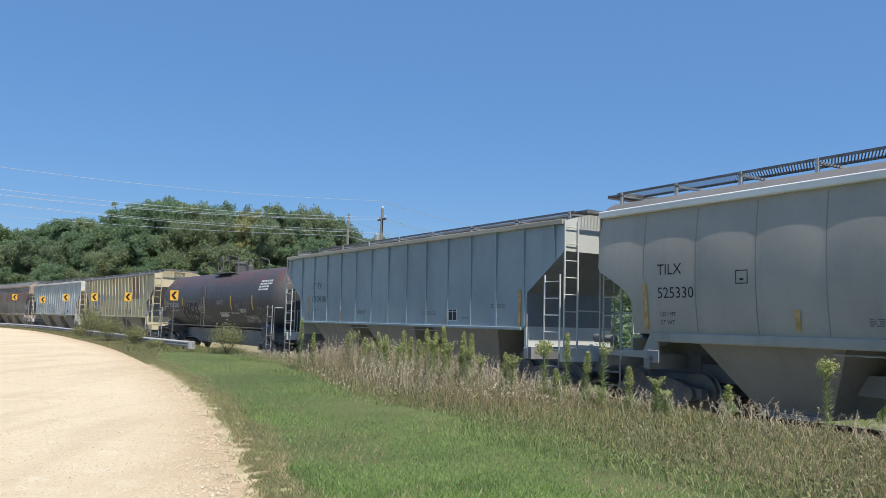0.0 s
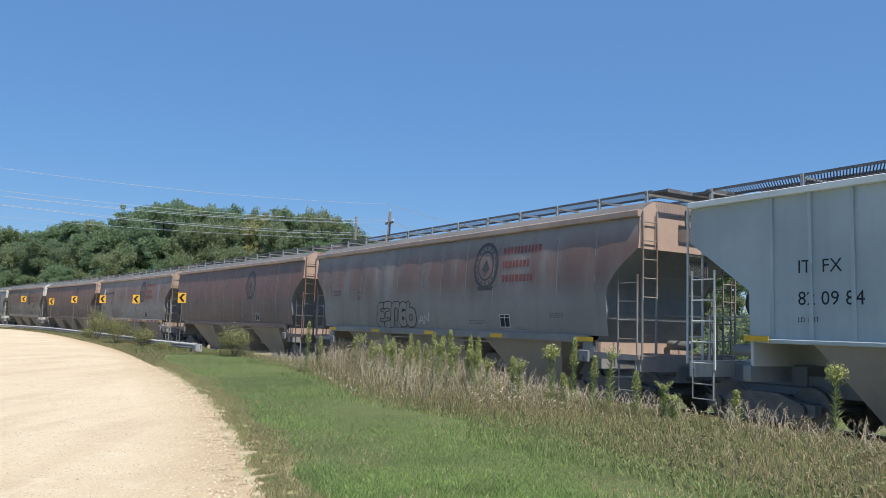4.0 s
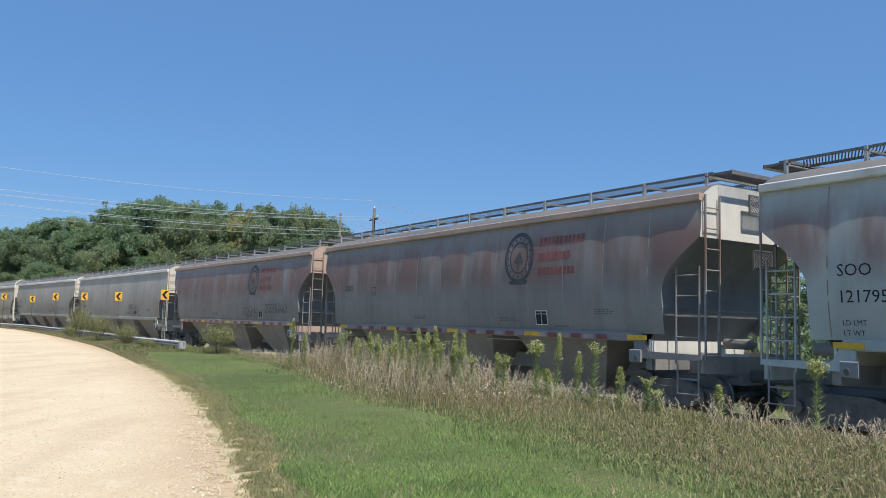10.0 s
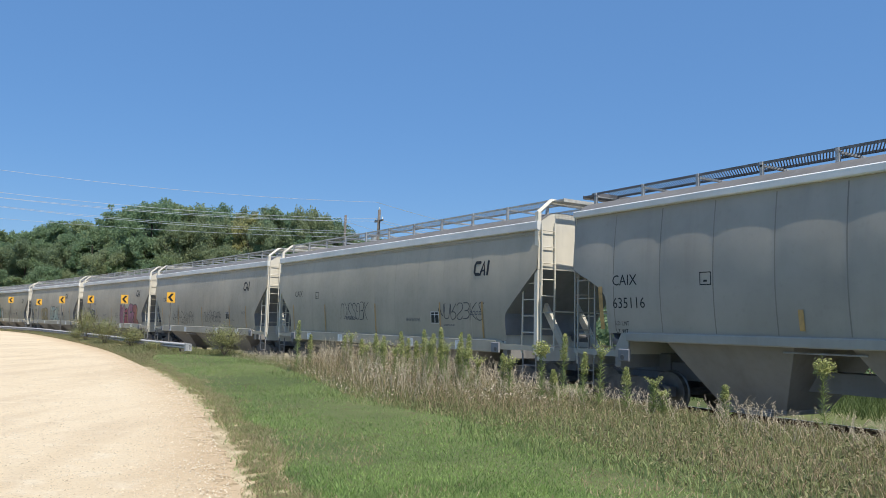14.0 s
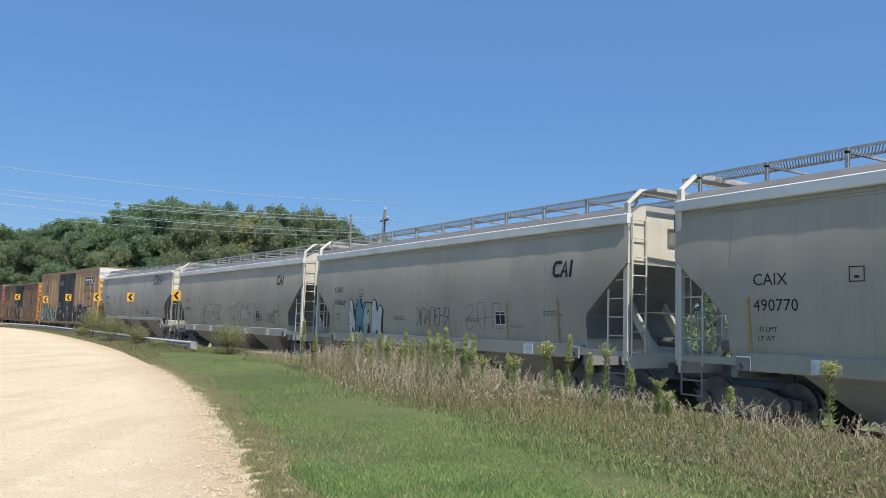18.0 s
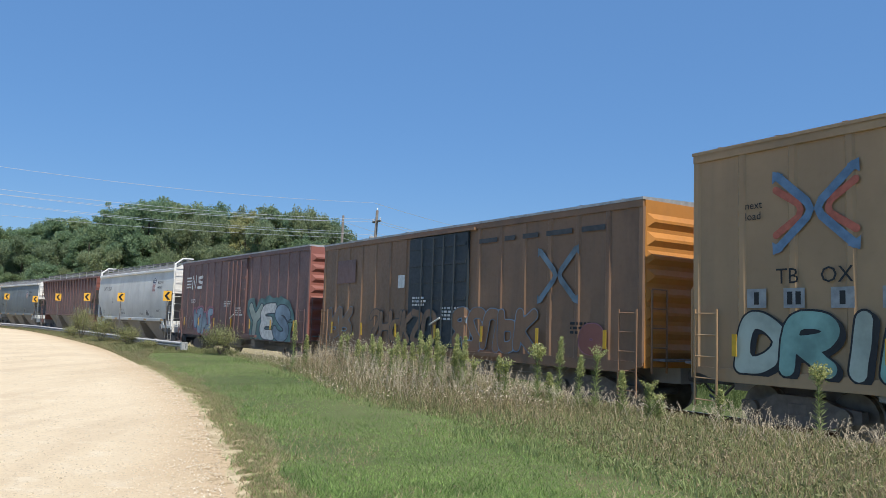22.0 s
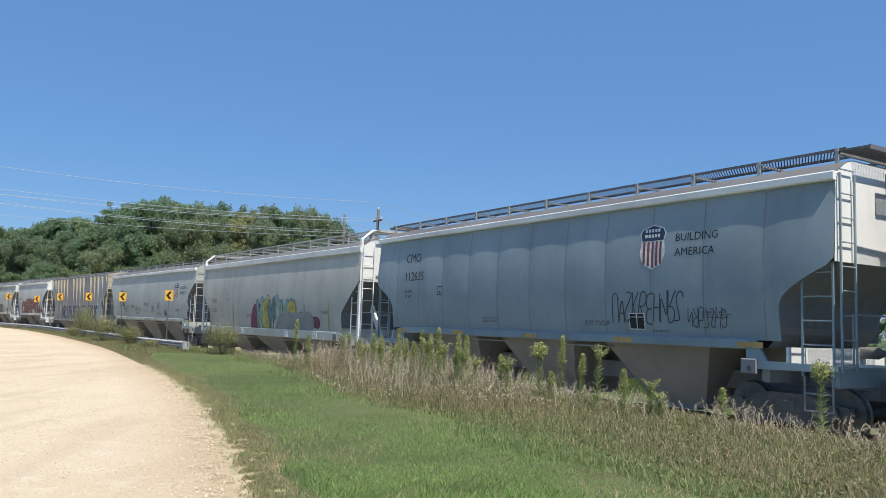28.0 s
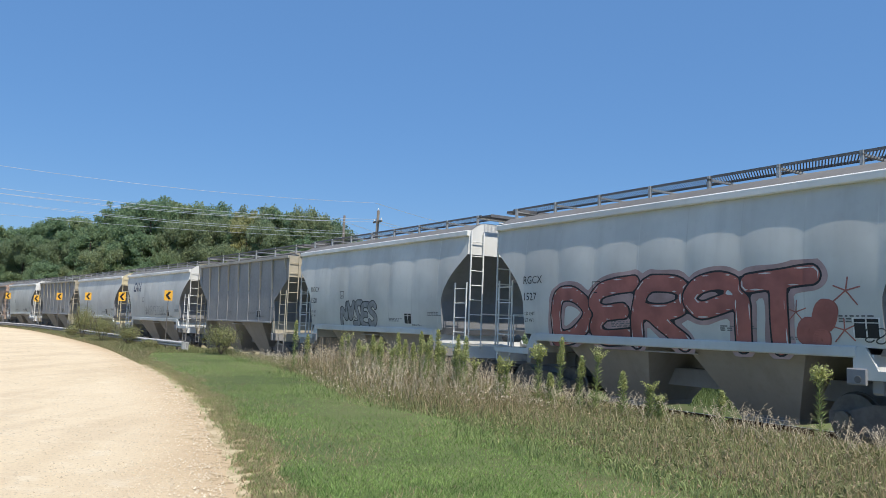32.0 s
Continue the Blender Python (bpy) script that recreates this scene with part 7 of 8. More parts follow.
def road_sheet():
    ys = np.concatenate([np.arange(-25, 4, 0.5), np.arange(4, 24, 0.12), np.arange(24, 140, 0.5)])
    k = Kit()
    n = 17
    for y in ys:
        wob = 0.05 * math.sin(y * 1.1) + 0.03 * math.sin(y * 3.1 + 1) + 0.03 * math.sin(y * 8.3 + 2 * math.sin(y * 2.1))
        xr = float(road_edge(np.array(y))) - 0.06 + wob * min(1, 12 / max(4, abs(y)))
        sl = float(road_edge(np.array(y + 0.5)) - road_edge(np.array(y - 0.5)))
        wide = 8.5 * math.sqrt(1 + sl * sl)
        us = np.arange(n) / (n - 1)
        base = ground_z(xr - wide * us, np.full(n, y))
        k.v += [(xr - wide * u, y, 0.018 + 0.05 * math.sin(math.pi * u) + max(0.0, float(g))) for u, g in zip(us, base)]
    k.f = [(j * n + i + 1, j * n + i, (j + 1) * n + i, (j + 1) * n + i + 1) for j in range(len(ys) - 1) for i in range(n - 1)]
    me = k.mesh("road", "gravel", True)
    across = me.uv_layers.new(name="across")
    at = np.empty(len(me.loops), int)
    me.loops.foreach_get("vertex_index", at)
    uv = np.zeros((len(at), 2))
    uv[:, 0] = (at % n) / (n - 1)
    across.data.foreach_set("uv", uv.ravel())
    return tagged(new("road", me), "pale limestone gravel road curving beside the track", "road", kind="structure")


road_sheet()


def shoulder_material():
    m, nt, bs, vec = base_mat("sandy_shoulder", 0.95, 0, 0.1)
    mid, fine = noise_of(nt, vec, 1.6, 5, 0.65), noise_of(nt, vec, 18.0, 4, 0.75)
    c = mix(nt, (0.42, 0.33, 0.20), (0.66, 0.54, 0.36), ramp(nt, mid, 0.35, 0.65))
    c = mix(nt, c, (0.20, 0.19, 0.09), ramp(nt, fine, 0.5, 0.68, 0, 0.6))
    nt.links.new(c, bs.inputs["Base Color"])
    bump(nt, bs, fine, 0.8, 0.03)
    return m


M["shoulder"] = shoulder_material()


def shoulder_sheet():
    k = Kit()
    ys = np.arange(-25, 90, 0.1)
    for y in ys:
        xr = float(road_edge(np.array(y)))
        w = 0.58 + 0.14 * math.sin(y * 1.7) * math.sin(y * 0.61 + 2) + 0.05 * math.sin(y * 5.3 + 1) * math.sin(y * 3.7) + 0.002 * max(0, y)
        w *= min(1.0, max(0.12, (34 - y) / 16))
        g = [float(q) for q in ground_z([xr - 0.6, xr - 0.22, xr + w * 0.6, xr + w], [y] * 4)]
        k.v += [(xr - 0.6, y, g[0] - 0.02), (xr - 0.22, y, g[1] + 0.010), (xr + w * 0.6, y, g[2] + 0.012), (xr + w, y, g[3] - 0.03)]
    k.f = [(4 * j + i, 4 * j + i + 1, 4 * j + i + 5, 4 * j + i + 4) for j in range(len(ys) - 1) for i in range(3)]
    return tagged(new("road_shoulder", k.mesh("road_shoulder", "shoulder", True)), "sandy brown shoulder along the gravel road", "road", kind="structure")


shoulder_sheet()


def loose_stones():
    """Pebbles lying on the gravel and along its edge."""
    rng = np.random.RandomState(15)
    k = Kit()
    for q in range(15000):
        y = 4.6 + 34 * rng.rand() ** 2.2
        e = float(road_edge(np.array(y)))
        x = e - 0.1 - (0.9 if q % 5 == 0 else 8.0) * rng.rand() ** 1.3
        if abs(x) > 0.62 * y + 0.5:
            continue
        s = rng.uniform(0.004, 0.010) * (1 + 0.03 * y) * (1.6 if rng.rand() < 0.06 else 1)
        u = min(1, max(0, (e - x) / 8.5))
        z = 0.018 + 0.05 * math.sin(math.pi * u) if x < e - 0.55 else 0.036
        a = rng.rand() * 6.28
        c, d = math.cos(a) * s, math.sin(a) * s
        k.add([(x + c, y + d, z - 0.002), (x - d, y + c, z - 0.002), (x - c, y - d, z - 0.002), (x + d, y - c, z - 0.002), (x + c * 0.3, y + d * 0.3, z + s * 0.8)], [(0, 1, 4), (1, 2, 4), (2, 3, 4), (3, 0, 4)])
    return tagged(new("gravel_stones", k.mesh("gravel_stones", "pebble")), "loose pale and brown stones on the gravel", "gravel", kind="stuff")


M["pebble"] = leafy("loose_stone", (0.46, 0.37, 0.26), (0.74, 0.64, 0.49), 0.9, 0)
loose_stones()


def sweep(prof, s0, s1, step):
    """A cross-section (d, z) carried along the track."""
    k = Kit()
    ss = np.arange(s0, s1, step)
    n = len(prof)
    for s in ss:
        for d, z in prof:
            x, y = beside(s, d)
            k.v.append((x, y, z))
    k.f = [(j * n + i, j * n + i + 1, (j + 1) * n + i + 1, (j + 1) * n + i) for j in range(len(ss) - 1) for i in range(n - 1)]
    return k


tagged(new("track_bed", sweep([(3.4, -0.62), (2.0, RAIL - 0.2), (-2.0, RAIL - 0.2), (-3.4, -0.62)], -60, 200, 2.0).mesh("track_bed", "ballast")), "grey crushed stone ballast under the track", "track bed", kind="structure")
track_thing = thing("railway_track", "steel rails on tarred timber ties", "railway track", kind="structure")
for d in (-0.7525, 0.7525):
    rl = part("rail", sweep([(d + 0.07, RAIL - 0.17), (d + 0.02, RAIL - 0.14), (d + 0.02, RAIL - 0.04), (d + 0.036, RAIL - 0.03), (d + 0.036, RAIL - 0.004)], -60, 200, 2.0), "railrust", track_thing)
    part("rail_head", sweep([(d + 0.036, RAIL - 0.03), (d + 0.036, RAIL), (d - 0.036, RAIL), (d - 0.036, RAIL - 0.03)], -60, 200, 2.0), "railtop", track_thing)
k = Kit()
for s in np.arange(-40, 160, 0.52):
    x, y, h = track(s)
    c, q = math.cos(h), math.sin(h)
    p = [(x + c * a - q * b, y + q * a + c * b, z) for z in (RAIL - 0.3, RAIL - 0.165) for b in (-1.3, 1.3) for a in (-0.11, 0.11)]
    k.add(p, [(0, 2, 3, 1), (4, 5, 7, 6), (0, 1, 5, 4), (2, 6, 7, 3), (0, 4, 6, 2), (1, 3, 7, 5)])
part("ties", k, "tie", track_thing, kind="stuff")

# ---- trees ----


def tree_mesh(seed, h, crown_w, mat, leaves, leaf):
    """A trunk with limbs and a crown of many small leaf clumps on lobes of uneven size."""
    rng = np.random.RandomState(seed)
    tk = Kit()
    segs = [(0, 0, 0), (rng.uniform(-0.2, 0.2), 0, h * 0.22), (rng.uniform(-0.4, 0.4), rng.uniform(-0.3, 0.3), h * 0.55), (0, 0, h * 0.85)]
    for a, b, r in zip(segs, segs[1:], (0.03 * h * 0.6, 0.022 * h * 0.6, 0.012 * h * 0.6)):
        tk.bar(a, b, r, 7)
    lobes = []
    for q in range(34):
        an, zz = rng.uniform(0, 6.28), rng.uniform(0.16, 0.93)
        rad = crown_w * 0.5 * math.sqrt(max(0.05, 1 - ((zz - 0.5) / 0.52) ** 2)) * rng.uniform(0.3, 0.9)
        c = np.array([math.cos(an) * rad, math.sin(an) * rad, zz * h])
        r = rng.uniform(0.09, 0.16) * crown_w
        tk.bar((0, 0, min(zz * h * 0.75, h * 0.8)), tuple(c), 0.05, 5)
        for e in range(9):
            d = rng.randn(3)
            d /= np.linalg.norm(d)
            lobes.append((c + d * r * rng.uniform(0.4, 0.95), r * rng.uniform(0.25, 0.6)))
    for e in range(9):
        lobes.append((np.array([rng.uniform(-1, 1) * crown_w * 0.22, rng.uniform(-1, 1) * crown_w * 0.22, h * rng.uniform(0.8, 1.0)]), crown_w * rng.uniform(0.04, 0.08)))
    size = np.array([r for c, r in lobes]) ** 1.7
    share = np.maximum(20, leaves * size / size.sum()).astype(int)
    lk = Kit()
    V, F = [], []
    n = 0
    for (c, r), per in zip(lobes, share):
        per = int(per)
        d = rng.randn(per, 3)
        d /= np.linalg.norm(d, axis=1)[:, None]
        p = c + d * r * rng.uniform(0.25, 1.0, (per, 1)) ** 0.7 * rng.uniform(0.8, 1.55, (per, 1)) * np.array([1, 1, 0.85])
        nrm = d * 0.45 + rng.randn(per, 3) * 0.75
        nrm /= np.linalg.norm(nrm, axis=1)[:, None]
        t = np.cross(nrm, rng.randn(per, 3))
        t /= np.linalg.norm(t, axis=1)[:, None]
        b = np.cross(nrm, t)
        s = leaf * rng.uniform(0.5, 1.3, (per, 1))
        quad = np.stack([p - t * s - b * s * 0.35, p + t * s * 0.2 - b * s * 0.75, p + t * s + b * s * 0.3, p - t * s * 0.1 + b * s * 0.8], 1)
        V.append(quad.reshape(-1, 3))
        F.append(np.arange(per * 4).reshape(-1, 4) + n)
        n += per * 4
    lk.v, lk.f = np.concatenate(V).tolist(), np.concatenate(F).tolist()
    return tk.mesh("trunk", "bark"), lk.mesh("crown", mat)


PROTO = [tree_mesh(11, 18, 13, "leaf", 36000, 0.15), tree_mesh(12, 18, 11, "leaf", 32000, 0.15), tree_mesh(13, 18, 14, "leaf_o", 36000, 0.15), tree_mesh(14, 18, 10, "leaf", 32000, 0.15), tree_mesh(15, 18, 9, "leaf_y", 26000, 0.15)]


def plant_tree(x, y, h, which, rng, name="tree", label="", wide=1.0):
    z = float(ground_z(x, y)[0])
    t = thing(name, label or "broadleaf tree in full green leaf beyond the track", "tree", "trees beyond the track")
    t.matrix_basis = pose(x, y, z - 0.1, 0, 0, rng.uniform(0, 360))
    for me, nm in zip(PROTO[which], ("trunk", "crown")):
        ob = new(nm, me)
        ob.parent = t
        ob.scale = (h / 18 * wide, h / 18 * wide, h / 18)
    return t


def skyline(u):
    """Height of the wood's outline over the eye, as a slope, along the bearing u."""
    pts = [(-0.60, 0.104), (-0.51, 0.106), (-0.475, 0.118), (-0.43, 0.116), (-0.415, 0.130), (-0.37, 0.146), (-0.335, 0.138), (-0.305, 0.145), (-0.265, 0.131), (-0.235, 0.135), (-0.20, 0.137), (-0.165, 0.134), (-0.145, 0.117)]
    return float(np.interp(u, [p[0] for p in pts], [p[1] for p in pts]))


def wood():
    rng = random.Random(5)
    for u in np.arange(-0.60, -0.135, 0.023):
        for row in (-1, 0, 1, 2):
            uu = u + rng.uniform(-0.008, 0.008) + row * 0.007
            y = 148 + row * 9 + rng.uniform(-3, 3) - 60 * (uu + 0.6)
            wide = rng.uniform(0.75, 1.1)
            top = EYE + skyline(uu) * y * (1.0 if row == 1 else rng.uniform(0.42, 0.66) if row < 0 else rng.uniform(0.70, 1.0) if row == 2 or not -0.275 < uu < -0.235 else 0.62)
            which = rng.choice((0, 0, 1, 2, 3))
            if row == 1 and -0.268 < uu < -0.238:
                which = 4
            plant_tree(uu * y, y, top * 1.045 + 0.4, which, rng, label="tree turning yellow in the wood beyond the track" if which == 4 else "", wide=wide)
    for u, y, top in ((-0.108, 190, 0.106), (-0.095, 195, 0.112), (-0.085, 200, 0.104), (0.05, 210, 0.10), (0.08, 215, 0.105), (0.02, 205, 0.09), (-0.04, 200, 0.095), (0.14, 200, 0.10), (0.2, 190, 0.10), (0.27, 190, 0.10), (0.34, 190, 0.1), (0.42, 180, 0.1), (0.5, 180, 0.1), (0.6, 180, 0.1)):
        plant_tree(u * y, y, EYE + top * y, rng.choice((0, 1, 2)), rng)
    for s in np.arange(-26, 64, 4.5):
        x, y = beside(s, -rng.uniform(30, 44))
        plant_tree(x, y, rng.uniform(5.5, 8.0), rng.choice((0, 1, 2, 3)), rng, label="small leafy tree in the hedge beyond the track", wide=1.25)
    plant_tree(-53.5, 84, 14.0, 1, rng, label="broadleaf tree standing beside the road")


wood()


def shrub(x, y, h, w, mat, leaves, leaf, seed, name="shrub", label="leafy green shrub", base=None):
    rng = np.random.RandomState(seed)
    per = leaves
    d = rng.randn(per, 3)
    d /= np.linalg.norm(d, axis=1)[:, None]
    lump = 0.75 + 0.25 * np.sin(d[:, :1] * 5 + seed) * np.cos(d[:, 1:2] * 6 + seed)
    p = d * rng.uniform(0.35, 1.0, (per, 1)) * lump * np.array([w / 2, w / 2, h / 2]) + np.array([0, 0, h / 2])
    nrm = d + rng.randn(per, 3) * 0.7
    nrm /= np.linalg.norm(nrm, axis=1)[:, None]
    t = np.cross(nrm, rng.randn(per, 3))
    t /= np.linalg.norm(t, axis=1)[:, None]
    b = np.cross(nrm, t)
    s = leaf * rng.uniform(0.6, 1.3, (per, 1))
    quad = np.stack([p - t * s, p - b * s * 0.4, p + t * s, p + b * s * 0.4], 1)
    lk = Kit()
    lk.v, lk.f = quad.reshape(-1, 3).tolist(), np.arange(per * 4).reshape(-1, 4).tolist()
    th = thing(name, label, "shrub", "shrubs by the track")
    th.matrix_basis = pose(x, y, float(ground_z(x, y)[0]))
    sk = Kit()
    for q in range(7):
        an = q * 0.9
        sk.bar((0, 0, 0), (math.cos(an) * w * 0.3, math.sin(an) * w * 0.3, h * 0.7), 0.012, 4)
    part("stem", sk, "bark", th)
    part("leaves", lk, mat, th)
    return th


# brush beyond the track, seen between and under the cars
rng = random.Random(8)
for s in np.arange(-14, 62, 1.5):
    x, y = beside(s, -rng.uniform(8.6, 10.5) - (3.5 if int(s * 2) % 2 else 0))
    shrub(x, y, rng.uniform(2.3, 3.7), rng.uniform(2.8, 3.9), rng.choice(("leaf_o", "leaf")), 900, 0.14, int(s * 10) + 200, label="dense brush beyond the track")
for s in np.arange(-12, 44, 1.1):
    x, y = beside(s, -rng.uniform(6.2, 7.6))
    if abs(x - 0.212 * y) < 1.25 and y < 28.5:
        continue  # a gap before the white box
    shrub(x, y, rng.uniform(0.7, 1.5), rng.uniform(1.0, 1.9), rng.choice(("leaf_o", "leaf", "fieldgrass")), 420, 0.075, int(s * 10) + 900, name="weed_clump", label="rank green weeds beyond the track")
# roadside shrubs by the guard rail
for x, y, h, w, mt, n, sd in ((-7.8, 28.9, 1.3, 1.9, "weedtop", 1100, 1), (-18.9, 42.6, 2.0, 1.9, "weedleaf", 1500, 2), (-16.1, 38.4, 1.5, 2.0, "weedleaf", 1300, 3), (-13.5, 35.0, 1.05, 1.6, "weedleaf", 1100, 4), (-20.6, 45.2, 0.8, 1.4, "weedleaf", 700, 5), (-11.6, 32.2, 0.45, 1.2, "weedleaf", 500, 6)):
    shrub(x, y, h, w, "shrubleaf", int(n * 3.0), 0.030, sd, "roadside_shrub", "yellow-green roadside shrub by the guard rail")

# ---- guard rail and curve signs ----
gr = thing("guard_rail", "galvanised steel guard rail on posts beside the road", "guard rail")
gpts = [(-9.3, 29.9), (-12.6, 34.2), (-17.0, 41.0), (-20.4, 46.0), (-23.8, 50.7), (-30.0, 59.5), (-36.2, 66.2), (-46.5, 73.5), (-56, 79)]
fine_pts = []
for (x1, y1), (x2, y2) in zip(gpts, gpts[1:]):
    for u in (0, 0.25, 0.5, 0.75):
        fine_pts.append((x1 + (x2 - x1) * u, y1 + (y2 - y1) * u))
prof = [(d, 0.28 + (z - 0.40) * 0.72) for d, z in ((0.0, 0.40), (0.08, 0.46), (0.08, 0.52), (0.0, 0.555), (0.08, 0.59), (0.08, 0.65), (0.0, 0.71), (-0.012, 0.71), (0.066, 0.65), (0.066, 0.59), (-0.012, 0.555), (0.066, 0.52), (0.066, 0.46), (-0.012, 0.40), (0.0, 0.40))]
for a, b in zip(fine_pts[::4], fine_pts[4::4]):
    k = Kit()
    dx, dy = b[0] - a[0], b[1] - a[1]
    l = math.hypot(dx, dy)
    nx, ny = -dy / l, dx / l
    if nx * (0 - a[0]) + ny * (0 - a[1]) < 0:
        nx, ny = -nx, -ny
    k.v = [(px + nx * d, py + ny * d, z) for px, py in (a, b) for d, z in prof]
    n = len(prof)
    k.f = [(i, i + 1, n + i + 1, n + i) for i in range(n - 1)]
    part("beam", k, "dullzinc", gr)
for q, (x, y) in enumerate(fine_pts[1::1]):
    part("post", lambda: Kit().box(-0.08, 0.08, -0.1, 0.1, -0.2, 0.53), "wood", gr, key="gpost", at=pose(x + 0.1, y + 0.1, 0, 0, 0, 40))
k = Kit()
for a in range(7):
    an = a * math.pi / 6
    k.add([(math.sin(an) * 0.22, math.cos(an) * 0.22 - 0.22, z) for z in (0.23, 0.50)], [])
k.f = [(2 * i, 2 * i + 1, 2 * i + 3, 2 * i + 2) for i in range(6)]
part("end_terminal", k, "dullzinc", gr, at=pose(-9.3, 29.9, 0, 0, 0, -150))

SIGNS = [(-13.95, 41.0, 2.50, 1.0), (-19.1, 48.0, 2.52, 1.0), (-23.9, 54.3, 2.60, 1.0), (-28.7, 60.3, 2.65, 1.0), (-33.8, 67.0, 2.55, 1.0), (-37.9, 70.2, 2.75, 1.0)]
for x, y, zc, s in SIGNS:
    t = thing("chevron_sign", "yellow curve sign with a black chevron on a steel post", "road sign", "curve signs along the road")
    t.matrix_basis = pose(x, y, 0, 0, 0, math.degrees(math.atan2(-x, y)) * 0.9)
    part("post", lambda: Kit().box(-0.022, 0.022, 0.01, 0.045, -0.3, zc + 0.28), "steel", t)
    pl = part("plate", lambda: Kit().box(-0.20, 0.20, -0.006, 0.006, -0.26, 0.26), "signyellow", t, key="plate", at=pose(0, 0, zc))
    part("chevron", lambda: Kit().add([(a, -0.010, b) for a, b in ((-0.14, 0.0), (0.01, 0.20), (0.14, 0.20), (-0.01, 0.0), (0.14, -0.20), (0.01, -0.20))], [(0, 3, 2, 1), (0, 5, 4, 3)]), "signblack", pl, key="chev")

# ---- power line ----
POLES = [(-5.6, 64.0, 11.0), (-9.9, 78.0, 12.4), (-44.0, 46.0, 12.3), (-62.0, 62.0, 13.6), (16.0, 92.0, 10.8), (10.0, 112.0, 12.0)]
for q, (x, y, h) in enumerate(POLES):
    t = thing("utility_pole", "weathered wooden utility pole with crossarm and insulators", "utility pole", "poles of the power line")
    z = float(ground_z(x, y)[0])
    t.matrix_basis = pose(x, y, z, 0, 1.5 if q == 0 else 0.5, 0)
    part("shaft", lambda: Kit().lathe([(0.17, -0.5), (0.15, h * 0.5), (0.11, h)], 10, "z"), "wood", t, smooth=True)
    if q in (0, 2, 4):
        part("crossarm", lambda: Kit().box(-0.06, 0.06, -0.75, 0.75, -0.07, 0.07), "wood", t, key="xarm", at=pose(0, 0, h - 0.9, 0, 0, 30))
        part("transformer", lambda: Kit().lathe([(0.05, 0), (0.22, 0.04), (0.22, 0.72), (0.08, 0.82)], 12, "z"), "galv", t, key="can", at=pose(-0.3, -0.15, h - 2.9)) if q == 0 else None
        for a in (-0.65, 0.65, 0.0):
            part("insulator", lambda: Kit().lathe([(0.03, 0), (0.06, 0.05), (0.03, 0.09), (0.06, 0.13), (0.02, 0.2)], 8, "z"), "inkwhite", t, key="ins", at=pose(-a * 0.5, a * 0.87, h - 0.83 if a else h))


def wire_between(a, b, sag, r=0.020):
    pts = []
    for u in np.linspace(0, 1, 22):
        p = Vector(a).lerp(Vector(b), u)
        p.z -= sag * 4 * u * (1 - u)
        pts.append(tuple(p))
    t = new("power_wire", Kit().line(pts, r, 4).mesh("power_wire", "wire"))
    return tagged(t, "thin bright overhead power wire strung between poles", "wire", "wires of the power line")


p, q, r = POLES[0], POLES[2], POLES[4]
for dz, left, sg in ((0.2, 12.3, 0.9), (-1.15, 10.7, 0.9), (-1.35, 10.4, 1.0), (-2.4, 9.9, 0.9)):
    wire_between((p[0], p[1], p[2] + dz), (q[0], q[1], left), sg, 0.016)
    wire_between((p[0], p[1], p[2] + dz), (r[0], r[1], r[2] + dz), 0.6, 0.022)
p, q, r = POLES[1], POLES[3], POLES[5]
for dz, left, sg in ((-1.0, 13.4, 0.9), (-2.0, 13.2, 1.1), (-2.6, 11.2, 0.8)):
    wire_between((p[0], p[1], p[2] + dz), (q[0], q[1], left), sg, 0.016)
    wire_between((p[0], p[1], p[2] + dz), (r[0], r[1], r[2] + dz), 0.7, 0.022)

# ---- pale things beside the track ----
def white_box(x, y, w, d, h, label):
    z = float(ground_z(x, y)[0])
    t = thing("utility_box", label, "utility box", "white boxes beside the track")
    t.matrix_basis = pose(x, y, z - 0.02, 0, 0, 12)
    part("cabinet", Kit().box(-w / 2, w / 2, -d / 2, d / 2, 0, h, 0.04), "white", t)
    part("lid", Kit().box(-w / 2 - 0.02, w / 2 + 0.02, -d / 2 - 0.02, d / 2 + 0.02, h, h + 0.04, 0.015), "white", t)
    part("label_plate", Kit().box(-w * 0.42, -w * 0.05, -d / 2 - 0.010, -d / 2 - 0.003, h * 0.62, h * 0.9), "signyellow", t)
    part("dark_stripe", Kit().box(0.0, w * 0.4, -d / 2 - 0.010, -d / 2 - 0.003, h * 0.74, h * 0.8), "signblack", t)
    return t


white_box(5.7, 26.9, 0.66, 0.4, 0.68, "white box with yellow and black markings beyond the track")
white_box(-11.0, 52.5, 1.1, 0.6, 0.6, "low white utility box in the grass beyond the track")

